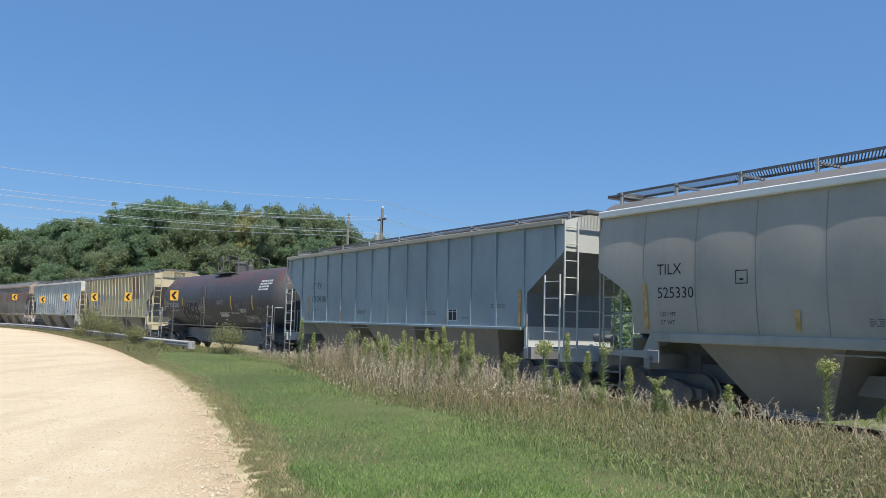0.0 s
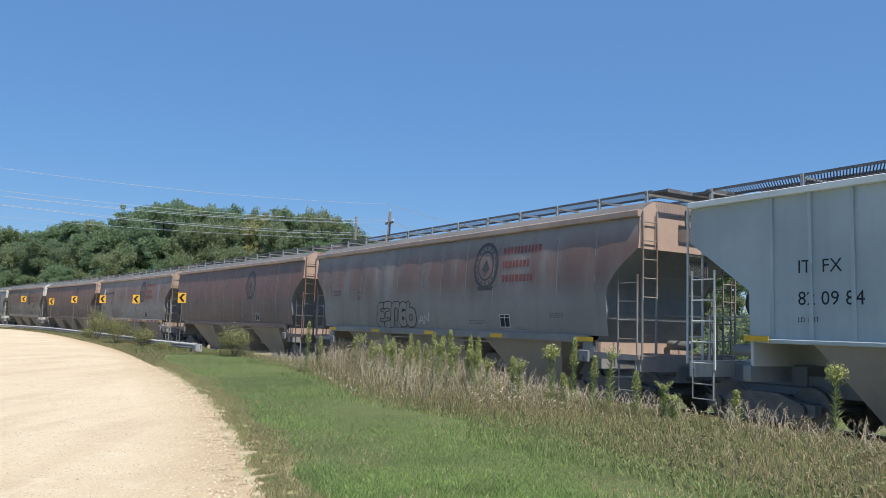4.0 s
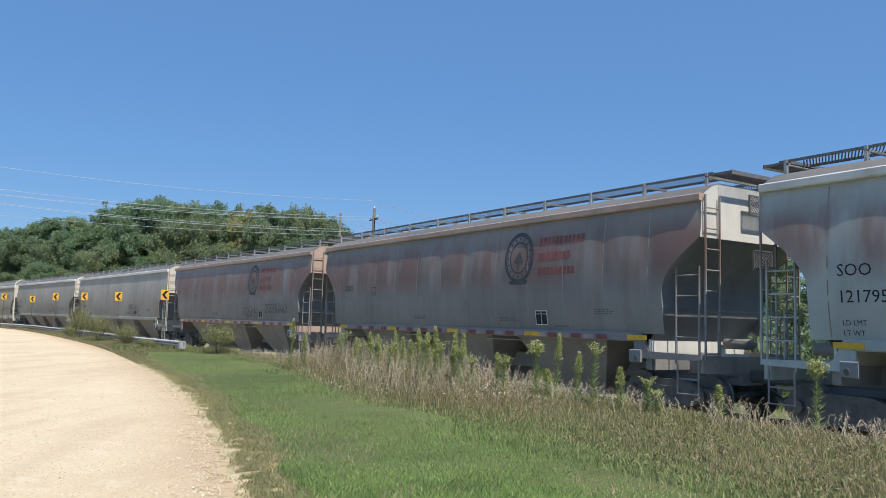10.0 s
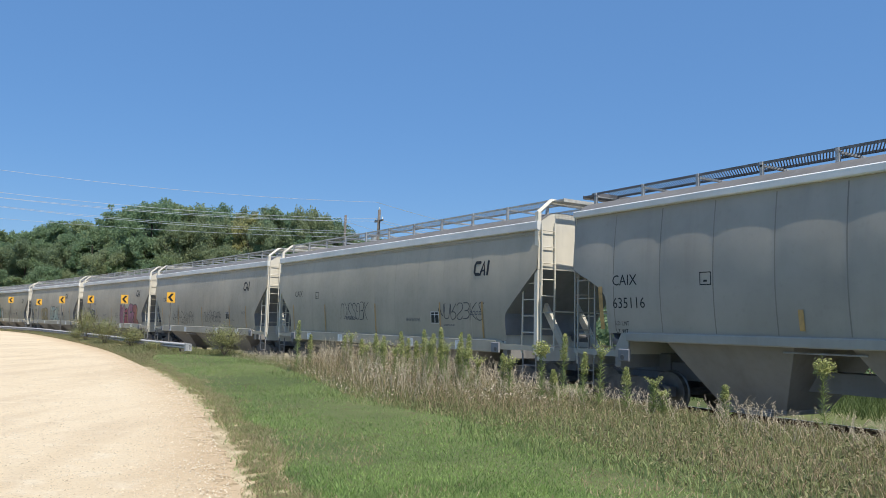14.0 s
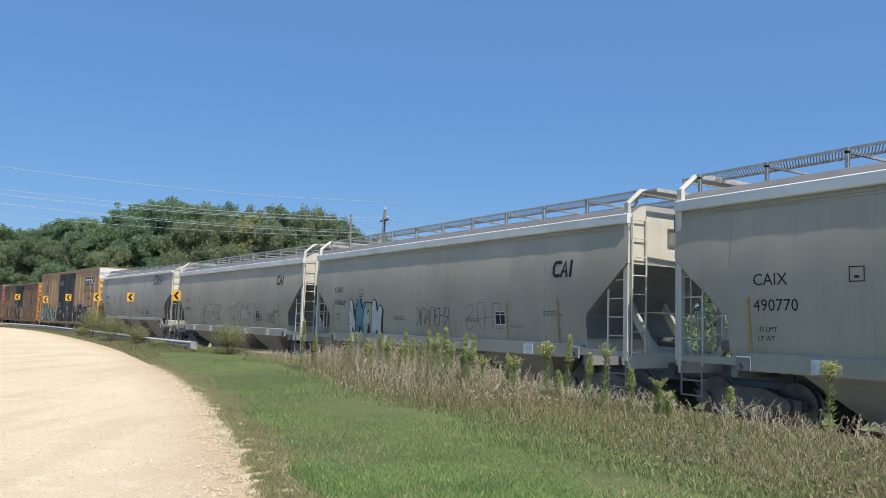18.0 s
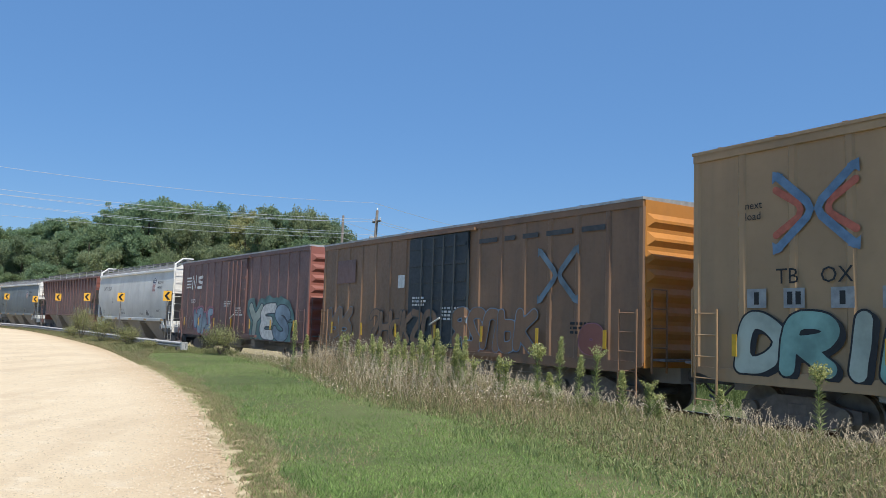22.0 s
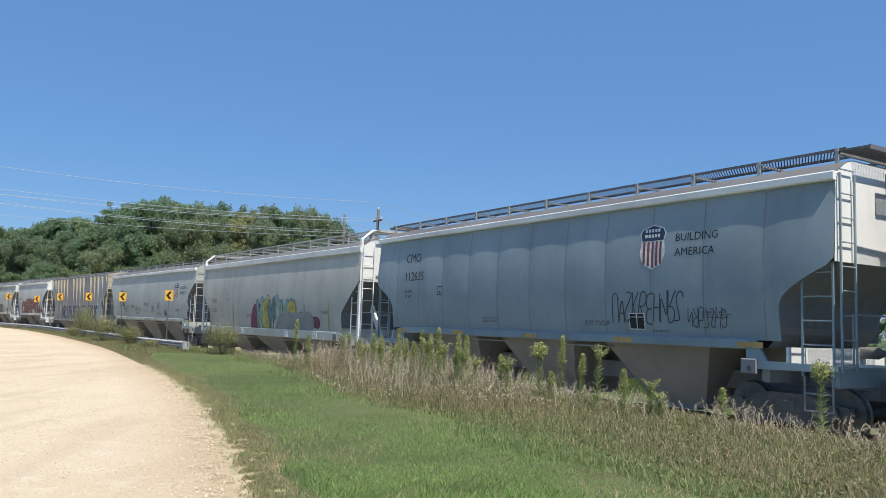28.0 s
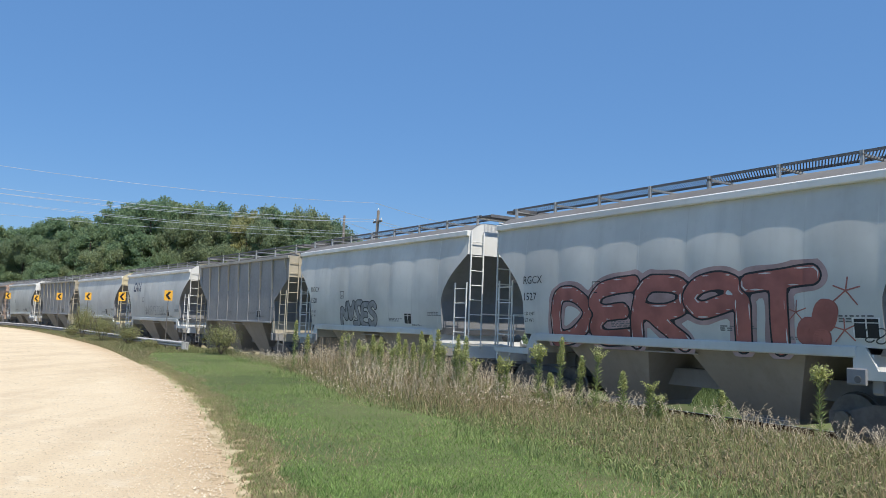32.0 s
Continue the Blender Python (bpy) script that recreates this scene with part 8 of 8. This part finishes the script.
# ---- grasses ----


def blades(name, pts, h, lean, width, mat, label, seed, segs=2):
    """Many thin bent blades in one mesh; pts: (n, 3) roots."""
    rng = np.random.RandomState(seed)
    n = len(pts)
    an = rng.uniform(0, 2 * np.pi, n)
    la = rng.uniform(0, 2 * np.pi, n)
    hh = h * rng.uniform(0.55, 1.25, n) if np.ndim(h) == 0 else h * rng.uniform(0.6, 1.2, n)
    ln = lean * hh * rng.uniform(0.2, 1.0, n)
    w = width * rng.uniform(0.6, 1.3, n)
    side = np.stack([np.cos(an), np.sin(an), np.zeros(n)], 1) * w[:, None] / 2
    dirv = np.stack([np.cos(la), np.sin(la), np.zeros(n)], 1)
    rows = []
    for q in range(segs + 1):
        u = q / segs
        c = pts + dirv * (ln * u * u)[:, None] + np.array([0, 0, 1.0]) * (hh * u * (1 - 0.12 * u))[:, None]
        if q < segs:
            rows += [c - side * (1 - 0.5 * u), c + side * (1 - 0.5 * u)]
        else:
            rows += [c]
    m = len(rows)
    V = np.stack(rows, 1).reshape(-1, 3)
    base = np.arange(n)[:, None] * m
    me = bpy.data.meshes.new(name)
    faces = []
    for q in range(segs - 1):
        faces.append(base + np.array([[2 * q, 2 * q + 1, 2 * q + 3, 2 * q + 2]]))
    quads = np.concatenate(faces) if faces else np.zeros((0, 4), int)
    tris = base + np.array([[2 * segs - 2, 2 * segs - 1, 2 * segs]])
    loops = np.concatenate([quads.ravel(), tris.ravel()])
    me.vertices.add(len(V))
    me.vertices.foreach_set("co", V.ravel())
    me.loops.add(len(loops))
    me.loops.foreach_set("vertex_index", loops)
    starts = np.concatenate([np.arange(len(quads)) * 4, len(quads) * 4 + np.arange(len(tris)) * 3])
    me.polygons.add(len(starts))
    me.polygons.foreach_set("loop_start", starts)
    me.update(calc_edges=True)
    me.materials.append(M[mat])
    return tagged(new(name, me), label, "grass", kind="stuff")


def scatter(n, seed, y0, y1, inside, power=1.7):
    """Roots over the verge, denser near the eye."""
    rng = np.random.RandomState(seed)
    y = y0 + (y1 - y0) * rng.uniform(0, 1, n) ** power
    x = rng.uniform(-1, 1, n) * (y * 0.62 + 1.5) + 0.0
    keep = inside(x, y)
    x, y = x[keep], y[keep]
    return np.stack([x, y, ground_z(x, y)], 1)


def in_lawn(x, y):
    bare = 0.86 * np.exp(-(np.maximum(0, x - road_edge(y) - 0.02) / (0.24 + 0.008 * y)) ** 2) > np.abs(np.sin(x * 913.7 + y * 757.3))
    return ~bare & (x > road_edge(y) + 0.06 + 0.14 * np.sin(y * 2.1) * np.sin(y * 0.8 + 1) + 0.14 * np.sin(x * 37 + y * 23)) & (x < lawn_line(y) + 0.45 + 0.3 * np.sin(y * 1.3 + x))


def in_dry(x, y):
    d, s = off_track(x, y)
    return (x > lawn_line(y) - 0.2) & (d > 3.0) & (d < 12)


def dry_height(y):
    return np.interp(y, [6, 8, 9.5, 11, 13, 15, 17, 19, 21, 23, 25, 30], [0.12, 0.15, 0.2, 0.28, 0.38, 0.46, 0.58, 0.84, 0.90, 0.45, 0.25, 0.2])


def lower_right(x, y):
    """The dry grass thins out where the bank falls to the rails."""
    return np.interp(x / y, [-0.1, 0.02, 0.07, 0.13, 0.2, 0.32, 0.5], [1.0, 1.0, 0.85, 0.62, 0.42, 0.46, 0.32])


lawn = scatter(560000, 1, 5.0, 36, in_lawn, 1.9)
patchy = 0.75 + 0.45 * np.sin(lawn[:, 0] * 1.1 + 0.7 * lawn[:, 1]) * np.sin(lawn[:, 1] * 0.8 - 0.5 * lawn[:, 0])
blades("lawn_grass", lawn, 0.048 * patchy, 1.1, 0.0085, "greengrass", "short mown green lawn grass", 2, 1)
straw = scatter(60000, 17, 5.0, 36, lambda x, y: in_lawn(x, y) & (np.sin(x * 2.1 + 1) * np.sin(y * 1.3 + x) + 1.1 * np.exp(-(x - road_edge(y)) / 0.8) > 0.40), 1.9)
blades("straw_grass", straw, 0.06, 1.1, 0.010, "deadgrass", "dry straw among the lawn grass", 18, 1)
dry = scatter(200000, 4, 5.5, 40, lambda x, y: in_dry(x, y) & ((y > 12.2) | (np.sin(x * 517.3 + y * 389.1) > -0.15)), 1.35)
lead_in = np.clip(0.2 + (dry[:, 0] - lawn_line(dry[:, 1])) / 0.9, 0.2, 1)
blades("dry_grass", dry, np.maximum(0.14, dry_height(dry[:, 1]) * lower_right(dry[:, 0], dry[:, 1])) * lead_in, 1.05, 0.008, "drygrass", "tall dry tan grass along the railway", 5, 2)
low = scatter(210000, 6, 5.0, 36, lambda x, y: in_dry(x, y) & (x < lawn_line(y) + 5.5), 1.5)
lead_low = np.clip(0.35 + (low[:, 0] - lawn_line(low[:, 1])) / 1.2, 0.35, 1)
blades("half_dry_grass", low, np.interp(low[:, 1], [7, 10, 13, 17, 20, 24], [0.12, 0.18, 0.28, 0.36, 0.45, 0.25]) * np.maximum(0.6, lower_right(low[:, 0], low[:, 1])) * lead_low, 0.6, 0.010, "drygreen", "half dry green and brown grass", 7, 2)
edge = scatter(120000, 12, 5.0, 30, lambda x, y: (np.abs(x - lawn_line(y) - 0.2 - 0.3 * np.sin(y * 1.7 + x)) < 0.75), 1.5)
blades("rank_green_grass", edge, 0.06 + 0.05 * np.abs(np.sin(edge[:, 0] * 2.1 + edge[:, 1] * 1.3)), 0.9, 0.013, "weedleaf", "rank green grass where the lawn meets the dry grass", 13, 2)
ver = scatter(70000, 8, 5.0, 60, lambda x, y: (x > road_edge(y) - 0.12 + 0.3 * np.sin(x * 31 + y * 7) * np.sin(y * 5.3)) & (x < road_edge(y) + 0.40 + 0.2 * np.sin(y * 2.3) * np.sin(y * 0.9 + 1) + 0.01 * y) & (np.sin(x * 9 + 2 * np.sin(y * 3)) * np.sin(y * 4.1) > -0.45), 1.6)
blades("dead_verge_grass", ver, 0.06, 1.2, 0.013, "deadgrass", "flattened dead grass at the gravel's edge", 9, 1)
tuft = scatter(80000, 19, 5.0, 40, lambda x, y: (x > road_edge(y) - 0.05) & (x < road_edge(y) + 0.9) & (np.sin(x * 5 + 3 * np.sin(y * 2)) * np.sin(y * 2.7 + x) > 0.15), 1.6)
blades("verge_tufts", tuft, 0.085, 1.0, 0.012, "greengrass", "green grass tufts creeping over the gravel's edge", 20, 1)
far = scatter(330000, 10, 29.5, 80, lambda x, y: (x > road_edge(y) + 0.25) & (off_track(x, y)[0] > 2.6), 1.2)
blades("rough_verge_grass", far, 0.20 + 0.12 * np.sin(far[:, 0] * 1.3 + np.sin(far[:, 1])) * np.sin(far[:, 1] * 0.9), 0.9, 0.017, "drygreen", "rough half dry grass between road and railway", 11, 2)


fringe_rng = np.random.RandomState(61)
fy = 4.6 + 28 * fringe_rng.uniform(0, 1, 110000) ** 1.9
fd = 0.02 + (0.24 + 0.10 * np.sin(fy * 2.3) * np.sin(fy * 0.9 + 1) + 0.008 * fy) * np.sqrt(fringe_rng.uniform(0, 1, 110000)) * (1 + 0.5 * np.abs(fringe_rng.randn(110000)))
fx = road_edge(fy) + fd
tufted = np.sin(fx * 11 + 3 * np.sin(fy * 3.1)) * np.sin(fy * 7.3 + 2 * np.sin(fx * 5)) > -0.25 - 1.2 * np.clip(fd, 0, 1)
fringe = np.stack([fx, fy, ground_z(fx, fy) + 0.006], 1)[tufted]
blades("fringe_straw", np.concatenate([fringe[::5], fringe[3::5]]), 0.042, 1.3, 0.009, "deadgrass", "trampled straw at the gravel's edge", 62, 1)
blades("fringe_dry_grass", fringe[1::5], 0.040, 1.2, 0.009, "drygrass", "short dry grass at the gravel's edge", 63, 1)
blades("fringe_half_dry_grass", fringe[2::5], 0.045, 1.1, 0.009, "drygreen", "short half dry grass at the gravel's edge", 64, 1)
blades("fringe_green_grass", fringe[4::5], 0.045, 1.1, 0.009, "greengrass", "short green grass tufts at the gravel's edge", 65, 1)
verge_rng = np.random.RandomState(51)
vy = 23 + 54 * verge_rng.uniform(0, 1, 120000) ** 0.85
vx = road_edge(vy) + 3.0 * verge_rng.uniform(0, 1, 120000) ** 1.5 * np.clip((vy - 24) / 12, 0.12, 1)
vz = np.stack([vx, vy, ground_z(vx, vy)], 1)
blades("brown_verge_grass", vz[::2], 0.10 * np.clip((vz[::2, 1] - 20) / 10, 0.3, 1), 1.0, 0.016, "drygrass", "thin brown grass between the gravel and the guard rail", 52, 2)
blades("thin_verge_grass", vz[1::2], 0.11 * np.clip((vz[1::2, 1] - 20) / 10, 0.3, 1), 1.0, 0.016, "drygreen", "thin half dry grass between the gravel and the guard rail", 53, 2)
side = scatter(120000, 23, 8, 44, lambda x, y: (off_track(x, y)[0] < -3.5) & (off_track(x, y)[0] > -12), 1.2)
blades("field_grass", side, 0.42, 0.7, 0.02, "fieldgrass", "rank green grass beyond the track", 24, 1)


def seed_heads(seed, n, inside):
    """Feathery heads on the tallest dry stalks."""
    rng = np.random.RandomState(seed)
    pts = scatter(n, seed, 6, 34, inside, 1.3)
    k = Kit()
    for x, y, z in pts:
        h = float(np.interp(y, [7, 9.5, 11, 12.5, 14, 16, 18, 20, 24, 30], [0.5, 0.64, 0.68, 0.58, 0.56, 0.62, 0.82, 0.95, 0.35, 0.3])) * rng.uniform(0.6, 1.08) * float(lower_right(x, y)) ** 0.6
        lx, ly = rng.uniform(-0.2, 0.2, 2)
        k.add([(x - 0.003, y, z), (x + 0.003, y, z), (x + lx + 0.002, y + ly, z + h), (x + lx - 0.002, y + ly, z + h)], [(0, 1, 2, 3)])
        for q in range(6):
            u = 0.74 + 0.05 * q
            a = rng.uniform(0, 6.28)
            bx, by, bz = x + lx * u, y + ly * u, z + h * u
            ex, ey = math.cos(a) * 0.038 + lx * 0.12, math.sin(a) * 0.038
            k.add([(bx, by, bz), (bx + ex * 0.6 - 0.005, by + ey * 0.6, bz + 0.012), (bx + ex, by + ey, bz + rng.uniform(-0.01, 0.03)), (bx + ex * 0.6 + 0.005, by + ey * 0.6, bz + 0.012)], [(0, 1, 2, 3)])
    return tagged(new("grass_seed_heads", k.mesh("grass_seed_heads", "seedhead")), "feathery dry grass seed heads", "grass", kind="stuff")


seed_heads(21, 21000, lambda x, y: in_dry(x, y) & (y > 13.5) & (x > lawn_line(y) + 0.3))
seed_heads(22, 11000, lambda x, y: in_dry(x, y) & (y < 14) & (off_track(x, y)[0] < 5.4) & (np.sin(x * 3.1) * np.sin(y * 2.3) > -0.3))


def flecks(name, roots, height, size, mat, label, seed):
    """Small dry leaves and husks that hang all through the standing grass."""
    rng = np.random.RandomState(seed)
    n = len(roots)
    p = roots + np.stack([rng.uniform(-0.06, 0.06, n), rng.uniform(-0.06, 0.06, n), height * rng.uniform(0.25, 1.0, n) ** 0.6], 1)
    t = rng.randn(n, 3)
    t /= np.linalg.norm(t, axis=1)[:, None]
    b = np.cross(t, rng.randn(n, 3))
    b /= np.linalg.norm(b, axis=1)[:, None]
    s = size * rng.uniform(0.5, 1.4, (n, 1))
    quad = np.stack([p - t * s, p - b * s * 0.35, p + t * s, p + b * s * 0.35], 1)
    k = Kit()
    k.v, k.f = quad.reshape(-1, 3).tolist(), np.arange(n * 4).reshape(-1, 4).tolist()
    return tagged(new(name, k.mesh(name, mat)), label, "grass", kind="stuff")


tall = dry[::2]
tall_h = np.maximum(0.14, dry_height(tall[:, 1]) * lower_right(tall[:, 0], tall[:, 1])) * lead_in[::2]
clump = np.sin(tall[:, 0] * 2.3 + 1.1 * np.sin(tall[:, 1] * 1.9)) * np.sin(tall[:, 1] * 1.6 + 0.8 * np.sin(tall[:, 0] * 2.7))
husk = (clump > np.where(tall[:, 1] > 16, -0.8, -0.15)) & (tall[:, 1] > 12.5)
straws = (clump > -0.4) & (tall[:, 1] < 13)
flecks("dry_straws", tall[straws], tall_h[straws], 0.017, "drygrass", "broken tan straws in the low dry grass", 43)
flecks("dry_husks", tall[husk], tall_h[husk] * 1.08, 0.024, "seedhead", "pale dry husks hanging in the tall grass", 41)
flecks("withered_leaves", tall[clump < 0.25], tall_h[clump < 0.25] * 0.8, 0.026, "drygreen", "withered green-brown leaves in the tall grass", 42)


def tall_weed(x, y, h, seed, head="spire"):
    """Goldenrod: one stem, many narrow leaves, a plume or round head."""
    rng = np.random.RandomState(seed)
    t = thing("tall_weed", {"spire": "tall green goldenrod weed in the dry grass", "plume": "goldenrod weed with a branching pale plume"}.get(head, "tall weed with a round yellow-green seed head"), "weed", "tall weeds along the track")
    t.matrix_basis = pose(x, y, float(ground_z(x, y)[0]), 0, rng.uniform(-4, 4), rng.uniform(0, 360))
    part("stem", Kit().line([(0, 0, 0), (0.01, 0, h * 0.5), (0.0, 0.015, h)], 0.008, 5), "weedleaf", t)
    k = Kit()
    for q in range(150):
        u = q / 150
        z = h * (0.06 + 0.88 * u)
        a = q * 2.4
        l = (0.15 - 0.07 * u) * rng.uniform(0.6, 1.15)
        c, s = math.cos(a), math.sin(a)
        up = l * rng.uniform(0.35, 1.0)
        k.add([(0, 0, z), (c * l * 0.5 - s * 0.009, s * l * 0.5 + c * 0.009, z + up * 0.6), (c * l, s * l, z + up * 0.9), (c * l * 0.5 + s * 0.009, s * l * 0.5 - c * 0.009, z + up * 0.55)], [(0, 1, 2, 3)])
    part("leaves", k, "weedleaf", t)
    k = Kit()

    def floret(p, s):
        v = rng.randn(3)
        v /= np.linalg.norm(v)
        w = np.cross(v, rng.randn(3))
        w /= np.linalg.norm(w)
        k.add([p - v * s, p - w * s * 0.6, p + v * s, p + w * s * 0.6], [(0, 1, 2, 3)])
    if head == "spire":
        for r in range(420):
            u = rng.uniform(0, 1)
            an, rad = rng.uniform(0, 6.28), (0.085 - 0.06 * u) * rng.uniform(0.3, 1.15)
            floret(np.array([math.cos(an) * rad, math.sin(an) * rad, h * (0.62 + 0.40 * u)]), rng.uniform(0.010, 0.020))
    elif head == "plume":
        for q in range(15):
            an, l = q * 2.4 + rng.uniform(-0.4, 0.4), rng.uniform(0.07, 0.17)
            for r in range(18):
                e = (r + 1) / 18
                floret(np.array([math.cos(an) * l * e, math.sin(an) * l * e, h * 0.80 + (h * 0.2 + 0.02 * (q % 4)) * e]) + rng.randn(3) * 0.014, rng.uniform(0.010, 0.020))
    else:
        for r in range(620):
            v = rng.randn(3)
            v /= np.linalg.norm(v)
            floret(np.array([0, 0, h]) + v * np.array([0.17, 0.17, 0.165]) * rng.uniform(0.4, 1.0) * (0.9 + 0.2 * math.sin(3 * math.atan2(v[1], v[0]))), rng.uniform(0.012, 0.025))
    part("flower_head", k, "weedtop", t, kind="stuff")
    return t


# bearing, distance, slope of the top below the eye, kind
WEEDS = [(0.473, 11.2, 0.041, "round"), (-0.180, 21.0, -0.001, "spire"), (-0.164, 21.0, 0.016, "spire"), (-0.113, 19.2, 0.013, "plume"), (-0.121, 19.5, 0.016, "spire"), (-0.081, 17.4, 0.013, "spire"), (-0.071, 17.2, 0.016, "spire"), (-0.076, 17.0, 0.022, "plume"),
         (-0.050, 16.2, 0.010, "spire"), (-0.043, 16.4, 0.018, "spire"), (-0.057, 16.0, 0.028, "plume"), (-0.023, 15.8, 0.007, "spire"), (-0.013, 15.6, 0.011, "spire"), (-0.018, 15.4, 0.018, "plume"), (0.002, 15.6, 0.004, "spire"), (0.006, 15.2, 0.023, "plume"),
         (0.023, 15.2, 0.009, "spire"), (0.033, 15.0, 0.012, "spire"), (0.029, 14.8, 0.028, "plume"), (0.018, 15.4, 0.026, "spire"), (0.076, 14.2, 0.034, "spire"), (0.083, 14.0, 0.040, "plume"), (0.124, 13.6, 0.027, "round"), (0.149, 13.8, 0.008, "spire"),
         (0.174, 13.2, 0.030, "spire"), (0.194, 13.0, 0.021, "plume"), (0.229, 12.6, 0.047, "spire"), (0.263, 12.2, 0.062, "plume"), (0.274, 12.0, 0.076, "plume"), (-0.001, 16.0, 0.020, "spire"), (-0.032, 16.4, 0.021, "spire"), (0.043, 15.0, 0.040, "plume"),
         (-0.100, 18.4, 0.020, "spire"), (-0.093, 18.0, 0.026, "plume"), (0.140, 13.5, 0.052, "spire"), (0.350, 11.8, 0.066, "spire")]
for q, (u, y, low_by, kind) in enumerate(WEEDS):
    z0 = float(ground_z(u * y, y)[0])
    tall_weed(u * y, y, EYE - low_by * y - z0, 300 + q, kind)

# ---- an insect that darts past ----
bug = thing("flying_insect", "dark winged insect darting through the air", "insect")
part("insect_body", Kit().lathe([(0.002, -0.02), (0.006, -0.008), (0.005, 0.01), (0.002, 0.022)], 8, "x"), "black", bug)
for a, sy in ((0.006, 1), (0.006, -1), (-0.006, 1), (-0.006, -1)):
    part("wing", Kit().add([(a, 0, 0.004), (a + 0.008, sy * 0.016, 0.010), (a + 0.002, sy * 0.026, 0.012), (a - 0.006, sy * 0.016, 0.008)], [(0, 1, 2, 3)]), "black", bug)


# ---- everything that moves ----
def motions():
    times_ = [q * 0.5 for q in range(65)]
    joint = FIRST
    for i, car in enumerate(CARS):
        mid = joint + PITCH[i] / 2
        joint += PITCH[i]
        b = PITCH[i] / 2 - GAP - 1.4
        rows = []
        for t in times_:
            s = mid - run(t)
            xa, ya, _ = track(s - b)
            xb, yb, _ = track(s + b)
            rows.append((t, pose((xa + xb) / 2, (ya + yb) / 2, RAIL, 0, 0, math.degrees(math.atan2(ya - yb, xa - xb)))))
        walk(car, rows)
    walk(bug, [(0.0, pose(-9.0, 7.0, 3.2)), (8.6, pose(-9.0, 7.0, 3.2)), (9.0, pose(-0.27, 4.75, EYE + 1.56, 10, 20, -30)), (9.4, pose(9.0, 5.5, 3.9)), (32.0, pose(9.5, 5.5, 3.9))])


motions()
